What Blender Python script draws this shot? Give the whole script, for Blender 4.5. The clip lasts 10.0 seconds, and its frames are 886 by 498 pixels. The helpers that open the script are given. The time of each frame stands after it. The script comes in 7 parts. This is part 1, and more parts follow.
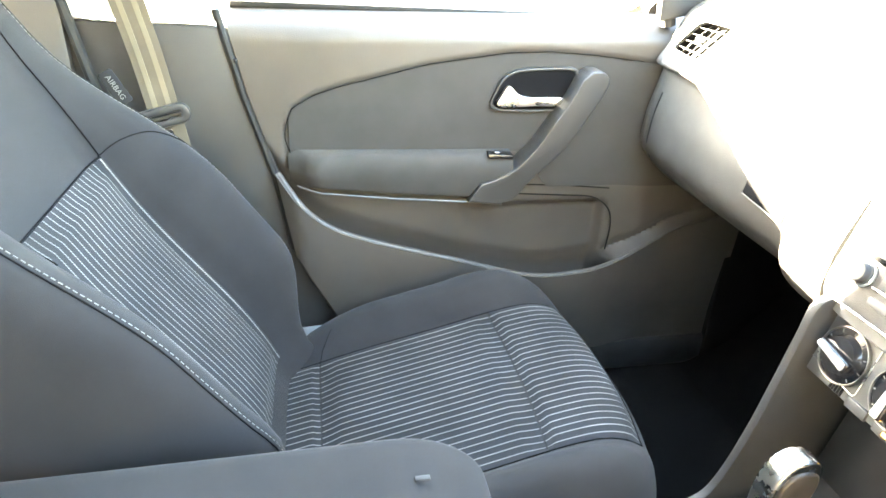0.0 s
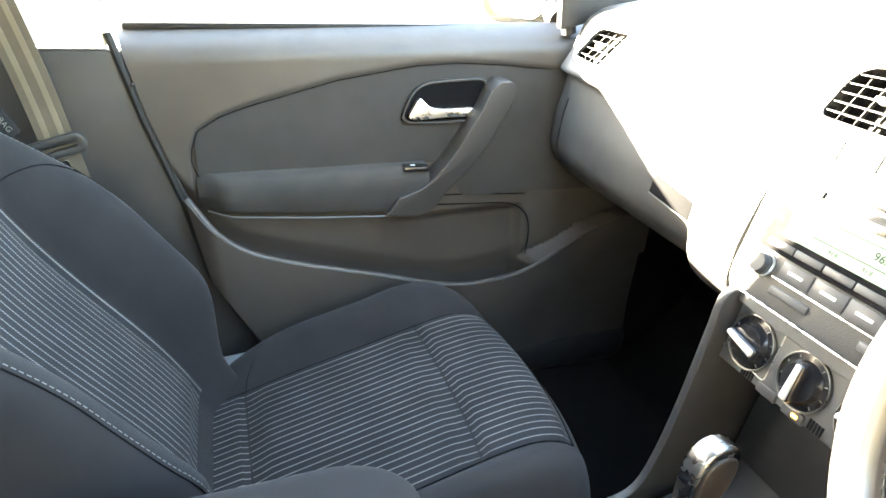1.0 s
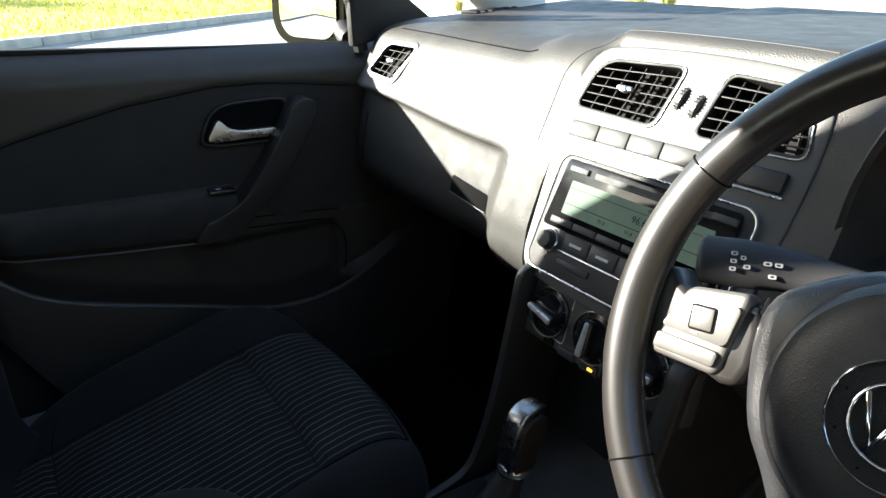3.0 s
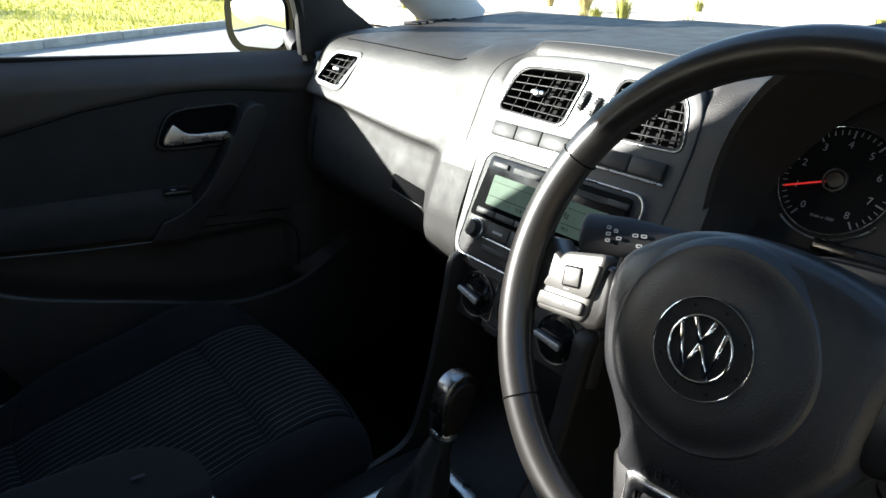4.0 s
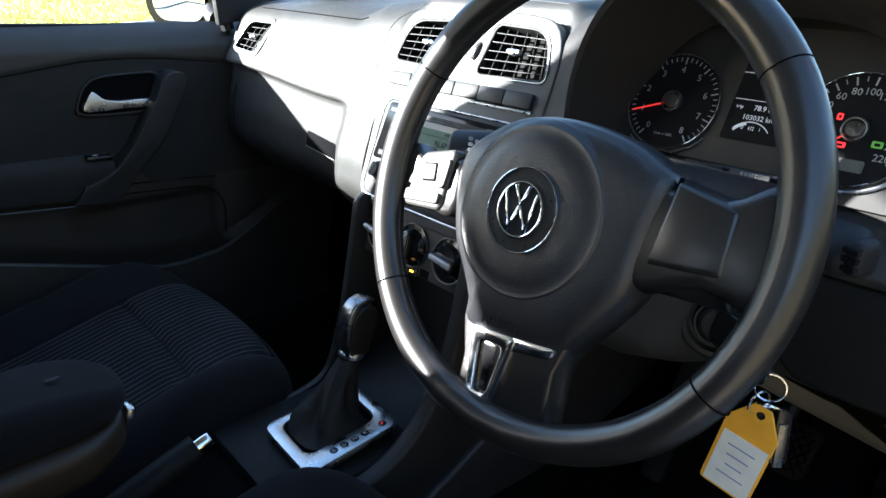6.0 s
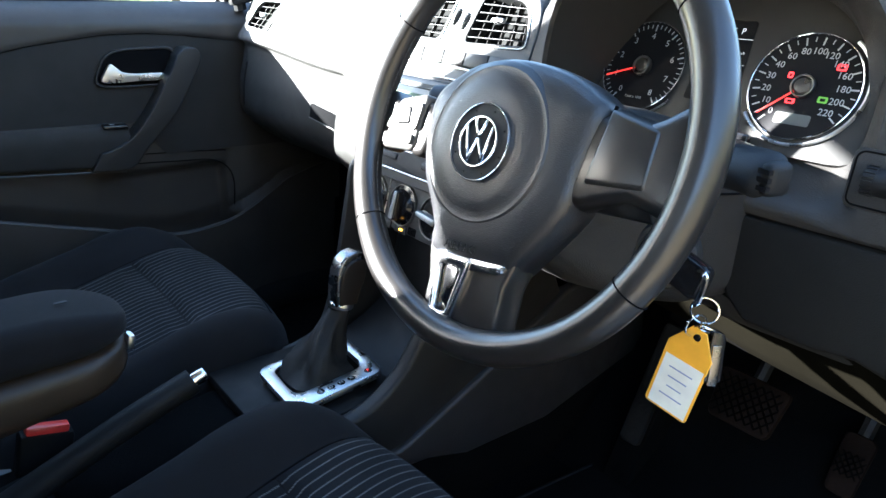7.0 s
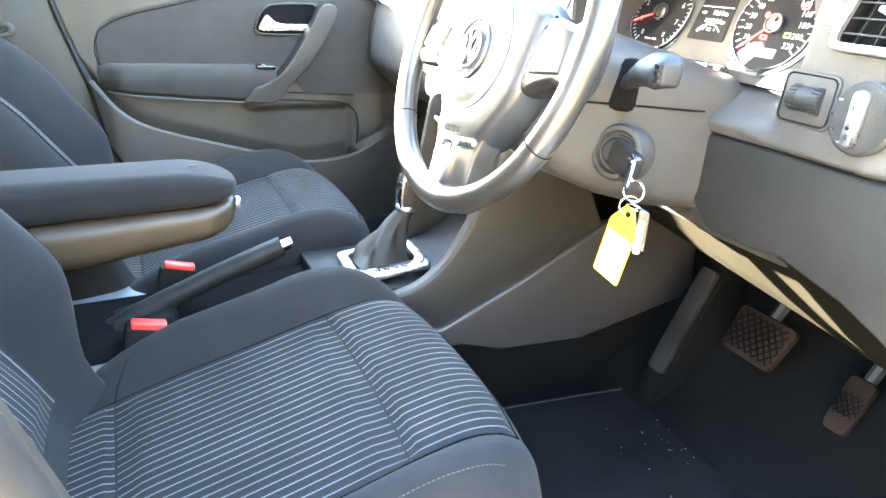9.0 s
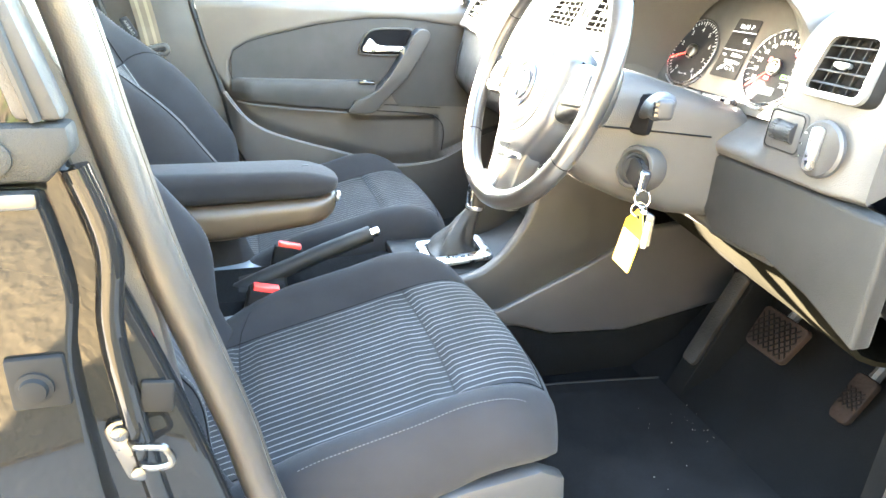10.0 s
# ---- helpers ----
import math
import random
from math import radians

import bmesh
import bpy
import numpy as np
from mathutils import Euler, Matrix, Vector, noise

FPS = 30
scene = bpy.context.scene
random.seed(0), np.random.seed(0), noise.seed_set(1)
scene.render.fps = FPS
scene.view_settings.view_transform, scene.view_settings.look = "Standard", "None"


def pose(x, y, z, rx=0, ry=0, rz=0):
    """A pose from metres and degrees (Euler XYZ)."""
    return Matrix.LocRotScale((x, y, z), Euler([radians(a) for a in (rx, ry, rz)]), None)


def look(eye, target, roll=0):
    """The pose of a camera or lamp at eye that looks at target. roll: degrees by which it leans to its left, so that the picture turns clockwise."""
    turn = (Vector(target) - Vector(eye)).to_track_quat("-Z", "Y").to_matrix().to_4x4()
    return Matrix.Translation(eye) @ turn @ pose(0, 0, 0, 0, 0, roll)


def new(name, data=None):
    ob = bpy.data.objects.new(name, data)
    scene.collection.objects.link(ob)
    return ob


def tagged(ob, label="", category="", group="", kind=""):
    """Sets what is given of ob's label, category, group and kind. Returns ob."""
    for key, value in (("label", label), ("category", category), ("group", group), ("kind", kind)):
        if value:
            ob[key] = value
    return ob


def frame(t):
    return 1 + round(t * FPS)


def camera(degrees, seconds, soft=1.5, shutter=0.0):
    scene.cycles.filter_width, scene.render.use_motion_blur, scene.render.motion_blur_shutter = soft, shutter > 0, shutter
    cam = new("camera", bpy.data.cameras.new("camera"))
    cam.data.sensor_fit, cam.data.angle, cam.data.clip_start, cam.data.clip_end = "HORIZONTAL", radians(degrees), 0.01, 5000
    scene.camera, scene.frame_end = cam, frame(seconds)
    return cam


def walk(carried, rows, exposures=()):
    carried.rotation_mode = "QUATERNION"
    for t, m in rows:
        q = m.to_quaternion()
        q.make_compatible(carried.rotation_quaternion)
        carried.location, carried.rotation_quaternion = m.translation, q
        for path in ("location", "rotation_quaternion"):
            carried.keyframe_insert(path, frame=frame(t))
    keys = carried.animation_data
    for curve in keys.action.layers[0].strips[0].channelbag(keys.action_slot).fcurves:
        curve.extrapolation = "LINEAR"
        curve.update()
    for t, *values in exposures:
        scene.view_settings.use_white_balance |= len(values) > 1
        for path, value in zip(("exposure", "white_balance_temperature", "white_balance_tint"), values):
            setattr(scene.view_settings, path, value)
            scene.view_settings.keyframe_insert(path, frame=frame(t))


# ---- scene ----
cam = camera(67.6, 10.0)
PATH = [
    (0, (-0.338, -0.406, 0.205), (0.013, 1.349, -0.688), 2.4),
    (0.5, (-0.329, -0.415, 0.211), (0.109, 1.327, -0.669), 1.7),
    (1, (-0.33, -0.4, 0.211), (0.241, 1.312, -0.652), 1.5),
    (1.5, (-0.329, -0.388, 0.209), (0.363, 1.289, -0.635), 1.2),
    (2, (-0.333, -0.383, 0.203), (0.488, 1.246, -0.616), 1.2),
    (2.5, (-0.329, -0.404, 0.198), (0.61, 1.168, -0.606), 0.9),
    (3, (-0.321, -0.44, 0.194), (0.716, 1.084, -0.582), 1.2),
    (4.5, (-0.35, -0.576, 0.206), (0.809, 0.874, -0.538), 1.5),
    (5, (-0.352, -0.607, 0.201), (0.847, 0.813, -0.539), 1.3),
    (5.5, (-0.342, -0.624, 0.189), (0.885, 0.77, -0.553), 1.3),
    (6, (-0.35, -0.655, 0.154), (0.889, 0.726, -0.595), 1.3),
    (6.2, (-0.357, -0.669, 0.146), (0.885, 0.709, -0.603), 1.3),
    (7.3, (-0.366, -0.773, 0.112), (0.797, 0.677, -0.627), 2.6),
    (7.5, (-0.369, -0.8, 0.113), (0.754, 0.677, -0.634), 2.6),
    (8, (-0.37, -0.86, 0.1), (0.664, 0.677, -0.655), 2.9),
    (8.5, (-0.35, -0.921, 0.077), (0.579, 0.676, -0.689), 3.0),
    (9, (-0.341, -1.005, 0.077), (0.467, 0.65, -0.702), 3.1),
    (9.5, (-0.369, -1.093, 0.113), (0.314, 0.616, -0.671), 3.2),
    (10, (-0.378, -1.211, 0.138), (0.184, 0.545, -0.637), 3.0),
]
EXPOSURES = [(0.0, 8.1, 8300, 10), (1.0, 7.0, 7800, 10), (2.0, 5.2, 7100, 10), (2.5, 4.15, 6700, 10), (3.0, 3.1, 6400, 10), (4.5, 2.5, 5950, 10), (6.2, 3.5, 5700, 10), (7.3, 4.95, 5700, 10), (8.0, 6.2, 6250, 10), (9.0, 7.75, 6900, 10), (9.5, 8.1, 7200, 10), (10.0, 8.05, 7400, 10)]
walk(cam, [(t, look(eye, target, roll)) for t, eye, target, roll in PATH], EXPOSURES)

# ---- world and sun ----
SUN_FROM = Vector((-1.05, 1.0, 0.42)).normalized()
world = bpy.data.worlds.new("sky")
scene.world = world
world.use_nodes = True
wn = world.node_tree.nodes
sky = wn.new("ShaderNodeTexSky")
sky.sky_type, sky.sun_disc = "NISHITA", False
sky.dust_density, sky.air_density = 0.6, 1.0
sky.sun_elevation = math.asin(SUN_FROM.z)
sky.sun_rotation = math.atan2(SUN_FROM.x, SUN_FROM.y)
world.node_tree.links.new(sky.outputs[0], wn["Background"].inputs[0])
wn["Background"].inputs[1].default_value = 0.08
sun = new("sun", bpy.data.lights.new("sun", "SUN"))
sun.data.energy, sun.data.angle, sun.data.color = 5.0, radians(0.6), (1.0, 0.93, 0.82)
sun.matrix_world = look(SUN_FROM * 20, (0, 0, 0))

# ---- materials ----


def nodes_of(name):
    m = bpy.data.materials.new(name)
    m.use_nodes = True
    t = m.node_tree
    return m, t, t.nodes["Principled BSDF"]


def link(t, a, b):
    t.links.new(a, b)


def coords(t, scale):
    tc, mp = t.nodes.new("ShaderNodeTexCoord"), t.nodes.new("ShaderNodeMapping")
    mp.inputs["Scale"].default_value = scale if isinstance(scale, tuple) else (scale,) * 3
    link(t, tc.outputs["Object"], mp.inputs["Vector"])
    return mp.outputs[0]


def noise_tex(t, vec, scale, detail=3.0, rough=0.55):
    n = t.nodes.new("ShaderNodeTexNoise")
    n.inputs["Scale"].default_value, n.inputs["Detail"].default_value, n.inputs["Roughness"].default_value = scale, detail, rough
    link(t, vec, n.inputs["Vector"])
    return n.outputs["Fac"]


def ramp(t, fac, stops):
    r = t.nodes.new("ShaderNodeValToRGB")
    el = r.color_ramp.elements
    while len(el) < len(stops):
        el.new(0.5)
    for e, (p, c) in zip(el, stops):
        e.position, e.color = p, (*c, 1)
    link(t, fac, r.inputs[0])
    return r.outputs[0]


def bump(t, height, bsdf, strength, distance):
    b = t.nodes.new("ShaderNodeBump")
    b.inputs["Strength"].default_value, b.inputs["Distance"].default_value = strength, distance
    link(t, height, b.inputs["Height"])
    link(t, b.outputs[0], bsdf.inputs["Normal"])


def shade(c, k):
    return tuple(min(1, v * k) for v in c)


def plastic(name, colour, rough=0.5, grain=900.0, depth=0.0004, vary=0.25, spec=0.5, strength=0.5):
    """Moulded plastic with a fine leather grain and faint blotches of dust and wear."""
    m, t, b = nodes_of(name)
    v = coords(t, 1.0)
    big = noise_tex(t, v, 9.0, 4)
    link(t, ramp(t, big, [(0.3, shade(colour, 1 - vary)), (0.7, shade(colour, 1 + vary))]), b.inputs["Base Color"])
    link(t, ramp(t, noise_tex(t, v, 30.0), [(0.3, (rough - 0.07,) * 3), (0.75, (rough + 0.1,) * 3)]), b.inputs["Roughness"])
    b.inputs["Specular IOR Level"].default_value = spec
    if depth:
        vo = t.nodes.new("ShaderNodeTexVoronoi")
        vo.inputs["Scale"].default_value = grain
        link(t, v, vo.inputs["Vector"])
        bump(t, vo.outputs["Distance"], b, strength, depth)
    return m


def metal(name, colour, rough=0.15, metallic=1.0):
    m, t, b = nodes_of(name)
    v = coords(t, 1.0)
    b.inputs["Base Color"].default_value, b.inputs["Metallic"].default_value = (*colour, 1), metallic
    link(t, ramp(t, noise_tex(t, v, 60.0), [(0.3, (rough * 0.7,) * 3), (0.75, (rough * 1.5,) * 3)]), b.inputs["Roughness"])
    return m


def fabric(name, colour, vary=0.3):
    """Flat woven cloth: a tiny weave, soft blotches, dull sheen."""
    m, t, b = nodes_of(name)
    v = coords(t, 1.0)
    link(t, ramp(t, noise_tex(t, v, 14.0, 5), [(0.3, shade(colour, 1 - vary)), (0.7, shade(colour, 1 + vary))]), b.inputs["Base Color"])
    b.inputs["Roughness"].default_value = 0.9
    b.inputs["Sheen Weight"].default_value = 0.03
    b.inputs["Specular IOR Level"].default_value = 0.12
    bump(t, noise_tex(t, v, 1400.0, 2), b, 0.5, 0.0006)
    return m


def striped(name, base, line, pitch, along):
    """Seat cloth with thin woven stripes: the pitch in metres, across local y; the stitches run along the given axis."""
    m, t, b = nodes_of(name)
    tc, sep = t.nodes.new("ShaderNodeTexCoord"), t.nodes.new("ShaderNodeSeparateXYZ")
    link(t, tc.outputs["Object"], sep.inputs[0])

    def calc(op, a, c=None):
        n = t.nodes.new("ShaderNodeMath")
        n.operation = op
        link(t, a, n.inputs[0])
        if c is not None:
            if isinstance(c, float):
                n.inputs[1].default_value = c
            else:
                link(t, c, n.inputs[1])
        return n.outputs[0]

    wob = noise_tex(t, coords(t, 1.0), 25.0, 2)
    yy = calc("ADD", sep.outputs[1], calc("MULTIPLY", wob, 0.0004))
    f = calc("FRACT", calc("DIVIDE", yy, pitch))
    on = calc("LESS_THAN", f, 0.165)
    slant = calc("ADD", sep.outputs[along], calc("MULTIPLY", yy, 0.9))
    dots = calc("LESS_THAN", calc("FRACT", calc("DIVIDE", slant, 0.0030)), 0.55)
    stripe = calc("MULTIPLY", on, calc("ADD", calc("MULTIPLY", dots, 0.50), 0.50))
    mix = t.nodes.new("ShaderNodeMix")
    mix.data_type = "RGBA"
    link(t, stripe, mix.inputs["Factor"])
    n2 = noise_tex(t, coords(t, 1.0), 12.0, 4)
    link(t, ramp(t, n2, [(0.3, shade(base, 0.75)), (0.7, shade(base, 1.3))]), mix.inputs["A"])
    link(t, ramp(t, n2, [(0.3, shade(line, 0.7)), (0.7, shade(line, 1.15))]), mix.inputs["B"])
    link(t, mix.outputs["Result"], b.inputs["Base Color"])
    b.inputs["Roughness"].default_value, b.inputs["Sheen Weight"].default_value = 0.92, 0.02
    b.inputs["Specular IOR Level"].default_value = 0.2
    hgt = calc("ADD", calc("MULTIPLY", stripe, 0.6), calc("MULTIPLY", noise_tex(t, coords(t, 1.0), 1300.0, 2), 0.6))
    bump(t, hgt, b, 0.6, 0.0008)
    return m


def plain(name, colour, rough=0.6, emit=0.0, spec=0.5):
    m, t, b = nodes_of(name)
    b.inputs["Specular IOR Level"].default_value = spec
    v = coords(t, 1.0)
    link(t, ramp(t, noise_tex(t, v, 40.0), [(0.3, shade(colour, 0.9)), (0.7, shade(colour, 1.08))]), b.inputs["Base Color"])
    b.inputs["Roughness"].default_value = rough
    if emit:
        b.inputs["Emission Color"].default_value, b.inputs["Emission Strength"].default_value = (*colour, 1), emit
    return m


def glass(name, tint, gloss):
    """Thin clear glass: light goes straight through, a little is mirrored."""
    m, t, b = nodes_of(name)
    clear, shine, mix = t.nodes.new("ShaderNodeBsdfTransparent"), t.nodes.new("ShaderNodeBsdfGlossy"), t.nodes.new("ShaderNodeMixShader")
    clear.inputs["Color"].default_value, shine.inputs["Roughness"].default_value, mix.inputs["Fac"].default_value = (*tint, 1), 0.0, gloss
    link(t, clear.outputs["BSDF"], mix.inputs[1])
    link(t, shine.outputs["BSDF"], mix.inputs[2])
    out = [n for n in t.nodes if n.type == "OUTPUT_MATERIAL"][0]
    link(t, mix.outputs["Shader"], out.inputs["Surface"])
    return m


def carpet(name, colour):
    m, t, b = nodes_of(name)
    v = coords(t, 1.0)
    big, fine = noise_tex(t, v, 7.0, 6, 0.7), noise_tex(t, v, 520.0, 2)
    mix = t.nodes.new("ShaderNodeMix")
    mix.data_type = "RGBA"
    link(t, ramp(t, fine, [(0.35, (0.15,) * 3), (0.7, (0.75,) * 3)]), mix.inputs["Factor"])
    link(t, ramp(t, big, [(0.3, shade(colour, 0.5)), (0.72, shade(colour, 1.1))]), mix.inputs["A"])
    link(t, ramp(t, big, [(0.3, shade(colour, 0.9)), (0.72, shade(colour, 1.9))]), mix.inputs["B"])
    link(t, mix.outputs["Result"], b.inputs["Base Color"])
    b.inputs["Roughness"].default_value, b.inputs["Specular IOR Level"].default_value = 1.0, 0.05
    bump(t, noise_tex(t, v, 700.0, 3), b, 0.9, 0.003)
    return m


def outdoor(name, dark, light, scale, rough=0.95, height=0.01, fine=8.0):
    m, t, b = nodes_of(name)
    v = coords(t, 1.0)
    link(t, ramp(t, noise_tex(t, v, scale, 8, 0.65), [(0.32, dark), (0.68, light)]), b.inputs["Base Color"])
    b.inputs["Roughness"].default_value = rough
    bump(t, noise_tex(t, v, scale * fine, 4), b, 0.8, height)
    return m


def paint(name, colour):
    m, t, b = nodes_of(name)
    b.inputs["Base Color"].default_value = (*colour, 1)
    b.inputs["Specular IOR Level"].default_value = 0.18
    v = coords(t, 1.0)
    link(t, ramp(t, noise_tex(t, v, 90.0, 6, 0.7), [(0.5, (0.03,) * 3), (0.85, (0.16,) * 3)]), b.inputs["Roughness"])
    return m


DASH = plastic("soft dash plastic", (0.037, 0.0355, 0.0335), 0.5, 700, 0.0005, 0.12, 0.34)
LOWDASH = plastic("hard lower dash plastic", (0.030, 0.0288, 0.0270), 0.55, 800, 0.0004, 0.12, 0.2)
TRIM = plastic("hard trim plastic", (0.019, 0.0185, 0.0185), 0.46, 900, 0.0004, 0.15, 0.32)
DOORUP = plastic("door upper trim", (0.033, 0.029, 0.026), 0.46, 800, 0.0005, 0.15, 0.4)
STACK = plastic("stack frame plastic", (0.052, 0.0525, 0.052), 0.42, 1200, 0.0, 0.1, 0.4)
GLOSS = plastic("smooth black plastic", (0.010, 0.010, 0.011), 0.15, 900, 0.0, 0.2)
RADIOBLACK = plastic("smoked radio face", (0.0065, 0.0065, 0.007), 0.10, 900, 0.0, 0.1, 0.3)
BLACK = plastic("matt black plastic", (0.012, 0.012, 0.0125), 0.55, 900, 0.0003, 0.2, 0.28)
COVERP = plastic("shroud plastic", (0.030, 0.0285, 0.027), 0.5, 800, 0.0005, 0.15, 0.3)
COVERD = plastic("darkened cover plastic", (0.0130, 0.0127, 0.0118), 0.6, 800, 0.0005, 0.12, 0.12)
BUTTON = plastic("button plastic", (0.030, 0.030, 0.031), 0.48, 900, 0.0, 0.1, 0.25)
SATIN = plastic("satin grey button plastic", (0.060, 0.058, 0.053), 0.40, 900, 0.0, 0.08)
LEATHER = plain("worn wheel leather", (0.0155, 0.0143, 0.0133), 0.30, 0.0, 0.7)
PAD = plastic("grained airbag cover", (0.0165, 0.0168, 0.0185), 0.37, 900, 0.0004, 0.06, 0.7, 0.35)
SILVER = metal("satin silver plastic", (0.62, 0.63, 0.64), 0.30)
CHROME = metal("bright chrome", (0.82, 0.82, 0.83), 0.07)
STEEL = metal("worn steel", (0.20, 0.195, 0.19), 0.25)
CLOTH = fabric("charcoal seat cloth", (0.0112, 0.0109, 0.0118), 0.15)
DOORCLOTH = fabric("grey door cloth", (0.029, 0.0275, 0.026), 0.12)
STRIPE = striped("striped seat cloth", (0.0077, 0.0079, 0.0092), (0.110, 0.108, 0.104), 0.0128, 0)
STRIPE_UP = striped("striped back cloth", (0.0077, 0.0079, 0.0092), (0.110, 0.108, 0.104), 0.0128, 2)
FLAP = plastic("smooth grey flap", (0.080, 0.090, 0.102), 0.42, 500, 0.0003, 0.2, 0.5)
THREAD = plain("pale thread", (0.085, 0.085, 0.082), 0.8)
DULLTHREAD = plain("dull grey thread", (0.034, 0.033, 0.032), 0.8)
SEAM = plain("dark seam", (0.004, 0.004, 0.0045), 0.95, 0.0, 0.05)
RUBBER = plastic("black rubber", (0.008, 0.008, 0.008), 0.6, 600, 0.0, 0.3, 0.2)
SEAL = plastic("brown-grey pillar seal", (0.022, 0.0185, 0.0155), 0.42, 600, 0.0002, 0.2, 0.28)
PALE = plastic("pale grey pillar trim", (0.62, 0.60, 0.56), 0.6, 700, 0.0003, 0.06)
ROOF = fabric("pale headliner", (0.55, 0.54, 0.51), 0.06)
WEB = fabric("grey belt webbing", (0.066, 0.055, 0.041), 0.15)
WEB2 = fabric("lighter belt band", (0.105, 0.090, 0.066), 0.15)
RED = plain("red buckle button", (0.55, 0.035, 0.03), 0.35)
AMBER = plain("amber lamp", (1.0, 0.42, 0.03), 0.4, 0.6)
REDLAMP = plain("red tell-tale", (1.0, 0.03, 0.03), 0.4, 0.22)
GREENLAMP = plain("green tell-tale", (0.16, 0.42, 0.06), 0.4, 0.03)
NEEDLE = plain("red needle", (0.85, 0.04, 0.03), 0.4, 0.08)
WHITE = plain("white marking", (0.42, 0.425, 0.425), 0.6)
LCDTEXT = plain("pale lit figures", (0.50, 0.52, 0.53), 0.6, 0.07)
LCD = plain("green-grey radio display", (0.085, 0.118, 0.090), 0.6, 0.05, 0.06)
LCDINK = plain("display ink", (0.010, 0.014, 0.012), 0.6, 0.0, 0.06)
BLUE = plain("blue mark", (0.05, 0.25, 0.6), 0.4)
DIAL = plastic("black dial face", (0.009, 0.009, 0.010), 0.6, 900, 0.0, 0.1, 0.12)
CLUSTER = plastic("grey cluster face", (0.036, 0.035, 0.033), 0.55, 900, 0.0, 0.1, 0.3)
TAGY = plain("yellow key tag card", (0.92, 0.43, 0.03), 0.45)
TAGW = plain("white tag label", (0.80, 0.77, 0.66), 0.6)
PENCIL = plain("faint blue pen", (0.26, 0.29, 0.42), 0.8)
BOOT = plastic("creased black leather", (0.0115, 0.0115, 0.0115), 0.55, 700, 0.0005, 0.25, 0.25)
CARPET = carpet("black carpet", (0.0036, 0.0038, 0.0041))
MAT = carpet("dusty floor mat", (0.0072, 0.0073, 0.0078))
PEDAL = plastic("dusty pedal rubber", (0.0075, 0.0050, 0.0041), 0.85, 160, 0.001, 0.6, 0.06)
# brown tint stands in for sunlight bounced onto the box
BOXP = plastic("grey box plastic tinted for sun bounce", (0.028, 0.0195, 0.0125), 0.42, 900, 0.0003, 0.12, 0.35)
LOWPANEL = plastic("smooth console side plastic", (0.025, 0.0245, 0.0260), 0.40, 900, 0.0003, 0.12, 0.45)
SCUFF = plastic("scuffed foot rest rubber", (0.012, 0.0117, 0.0115), 0.8, 240, 0.0012, 0.75, 0.08)
# near-black stands in for shade under the dash, gold tint for sunlight
KNEE = plastic("panel plastic darkened for shade", (0.0035, 0.0031, 0.0019), 0.8, 800, 0.0003, 0.12, 0.02)
VANE = plastic("dull black vane plastic", (0.006, 0.006, 0.006), 0.7, 900, 0.0, 0.1, 0.08)
HUBCAP = metal("dull hub cap", (0.20, 0.19, 0.175), 0.35)
CHEEK = plastic("dark lever plastic", (0.019, 0.0155, 0.0135), 0.34, 900, 0.0, 0.1, 0.3)
SILVERPAINT = metal("silver paint", (0.42, 0.42, 0.42), 0.35, 0.35)
KNOBSILVER = metal("satin grey silver", (0.25, 0.255, 0.26), 0.24)
PIT = plain("dark groove", (0.002, 0.002, 0.002), 0.95, 0.0, 0.02)
PAINT = paint("glossy black paint", (0.005, 0.005, 0.005))
ZINC = metal("dull zinc", (0.075, 0.073, 0.070), 0.32)
CLASP = metal("bright satin chrome", (0.85, 0.85, 0.86), 0.16)
DIMLCD = plain("dim grey display", (0.10, 0.11, 0.105), 0.4)
GLASS = glass("thin window glass", (0.97, 0.99, 0.98), 0.02)
TINTGLASS = glass("tinted window glass", (0.10, 0.105, 0.10), 0.05)
MIRROR = metal("mirror glass", (0.8, 0.82, 0.8), 0.01)
ASPHALT = outdoor("sunlit paving", (0.27, 0.255, 0.235), (0.37, 0.355, 0.33), 3.0, 0.95, 0.01)
DRYGRASS = outdoor("dry golden grass", (0.13, 0.100, 0.058), (0.25, 0.195, 0.115), 1.4, 1.0, 0.04)
KERB = outdoor("concrete kerb", (0.30, 0.29, 0.26), (0.46, 0.44, 0.40), 5.0)
GRASS = outdoor("mown grass soil", (0.34, 0.32, 0.04), (0.55, 0.48, 0.09), 2.0, 1.0, 0.05)
BLADE = outdoor("grass blades", (0.46, 0.44, 0.045), (0.76, 0.66, 0.13), 1.5, 0.8, 0.0)
STRAW = outdoor("dry straw blades", (0.30, 0.24, 0.08), (0.55, 0.46, 0.20), 2.0, 0.8, 0.0)
GREENTUFT = outdoor("yellow-green blades", (0.16, 0.17, 0.03), (0.42, 0.40, 0.10), 2.0, 0.8, 0.0)
SOIL = outdoor("stony ground", (0.40, 0.34, 0.25), (0.66, 0.58, 0.46), 1.2, 1.0, 0.08)
STONE = outdoor("pale rock", (0.34, 0.30, 0.25), (0.60, 0.55, 0.47), 3.0, 0.95, 0.05)
LEAF = outdoor("dark leaves", (0.03, 0.05, 0.015), (0.09, 0.12, 0.03), 3.0, 0.7, 0.0)
BARK = outdoor("bark", (0.08, 0.06, 0.04), (0.18, 0.14, 0.10), 8.0)

# ---- mesh helpers ----


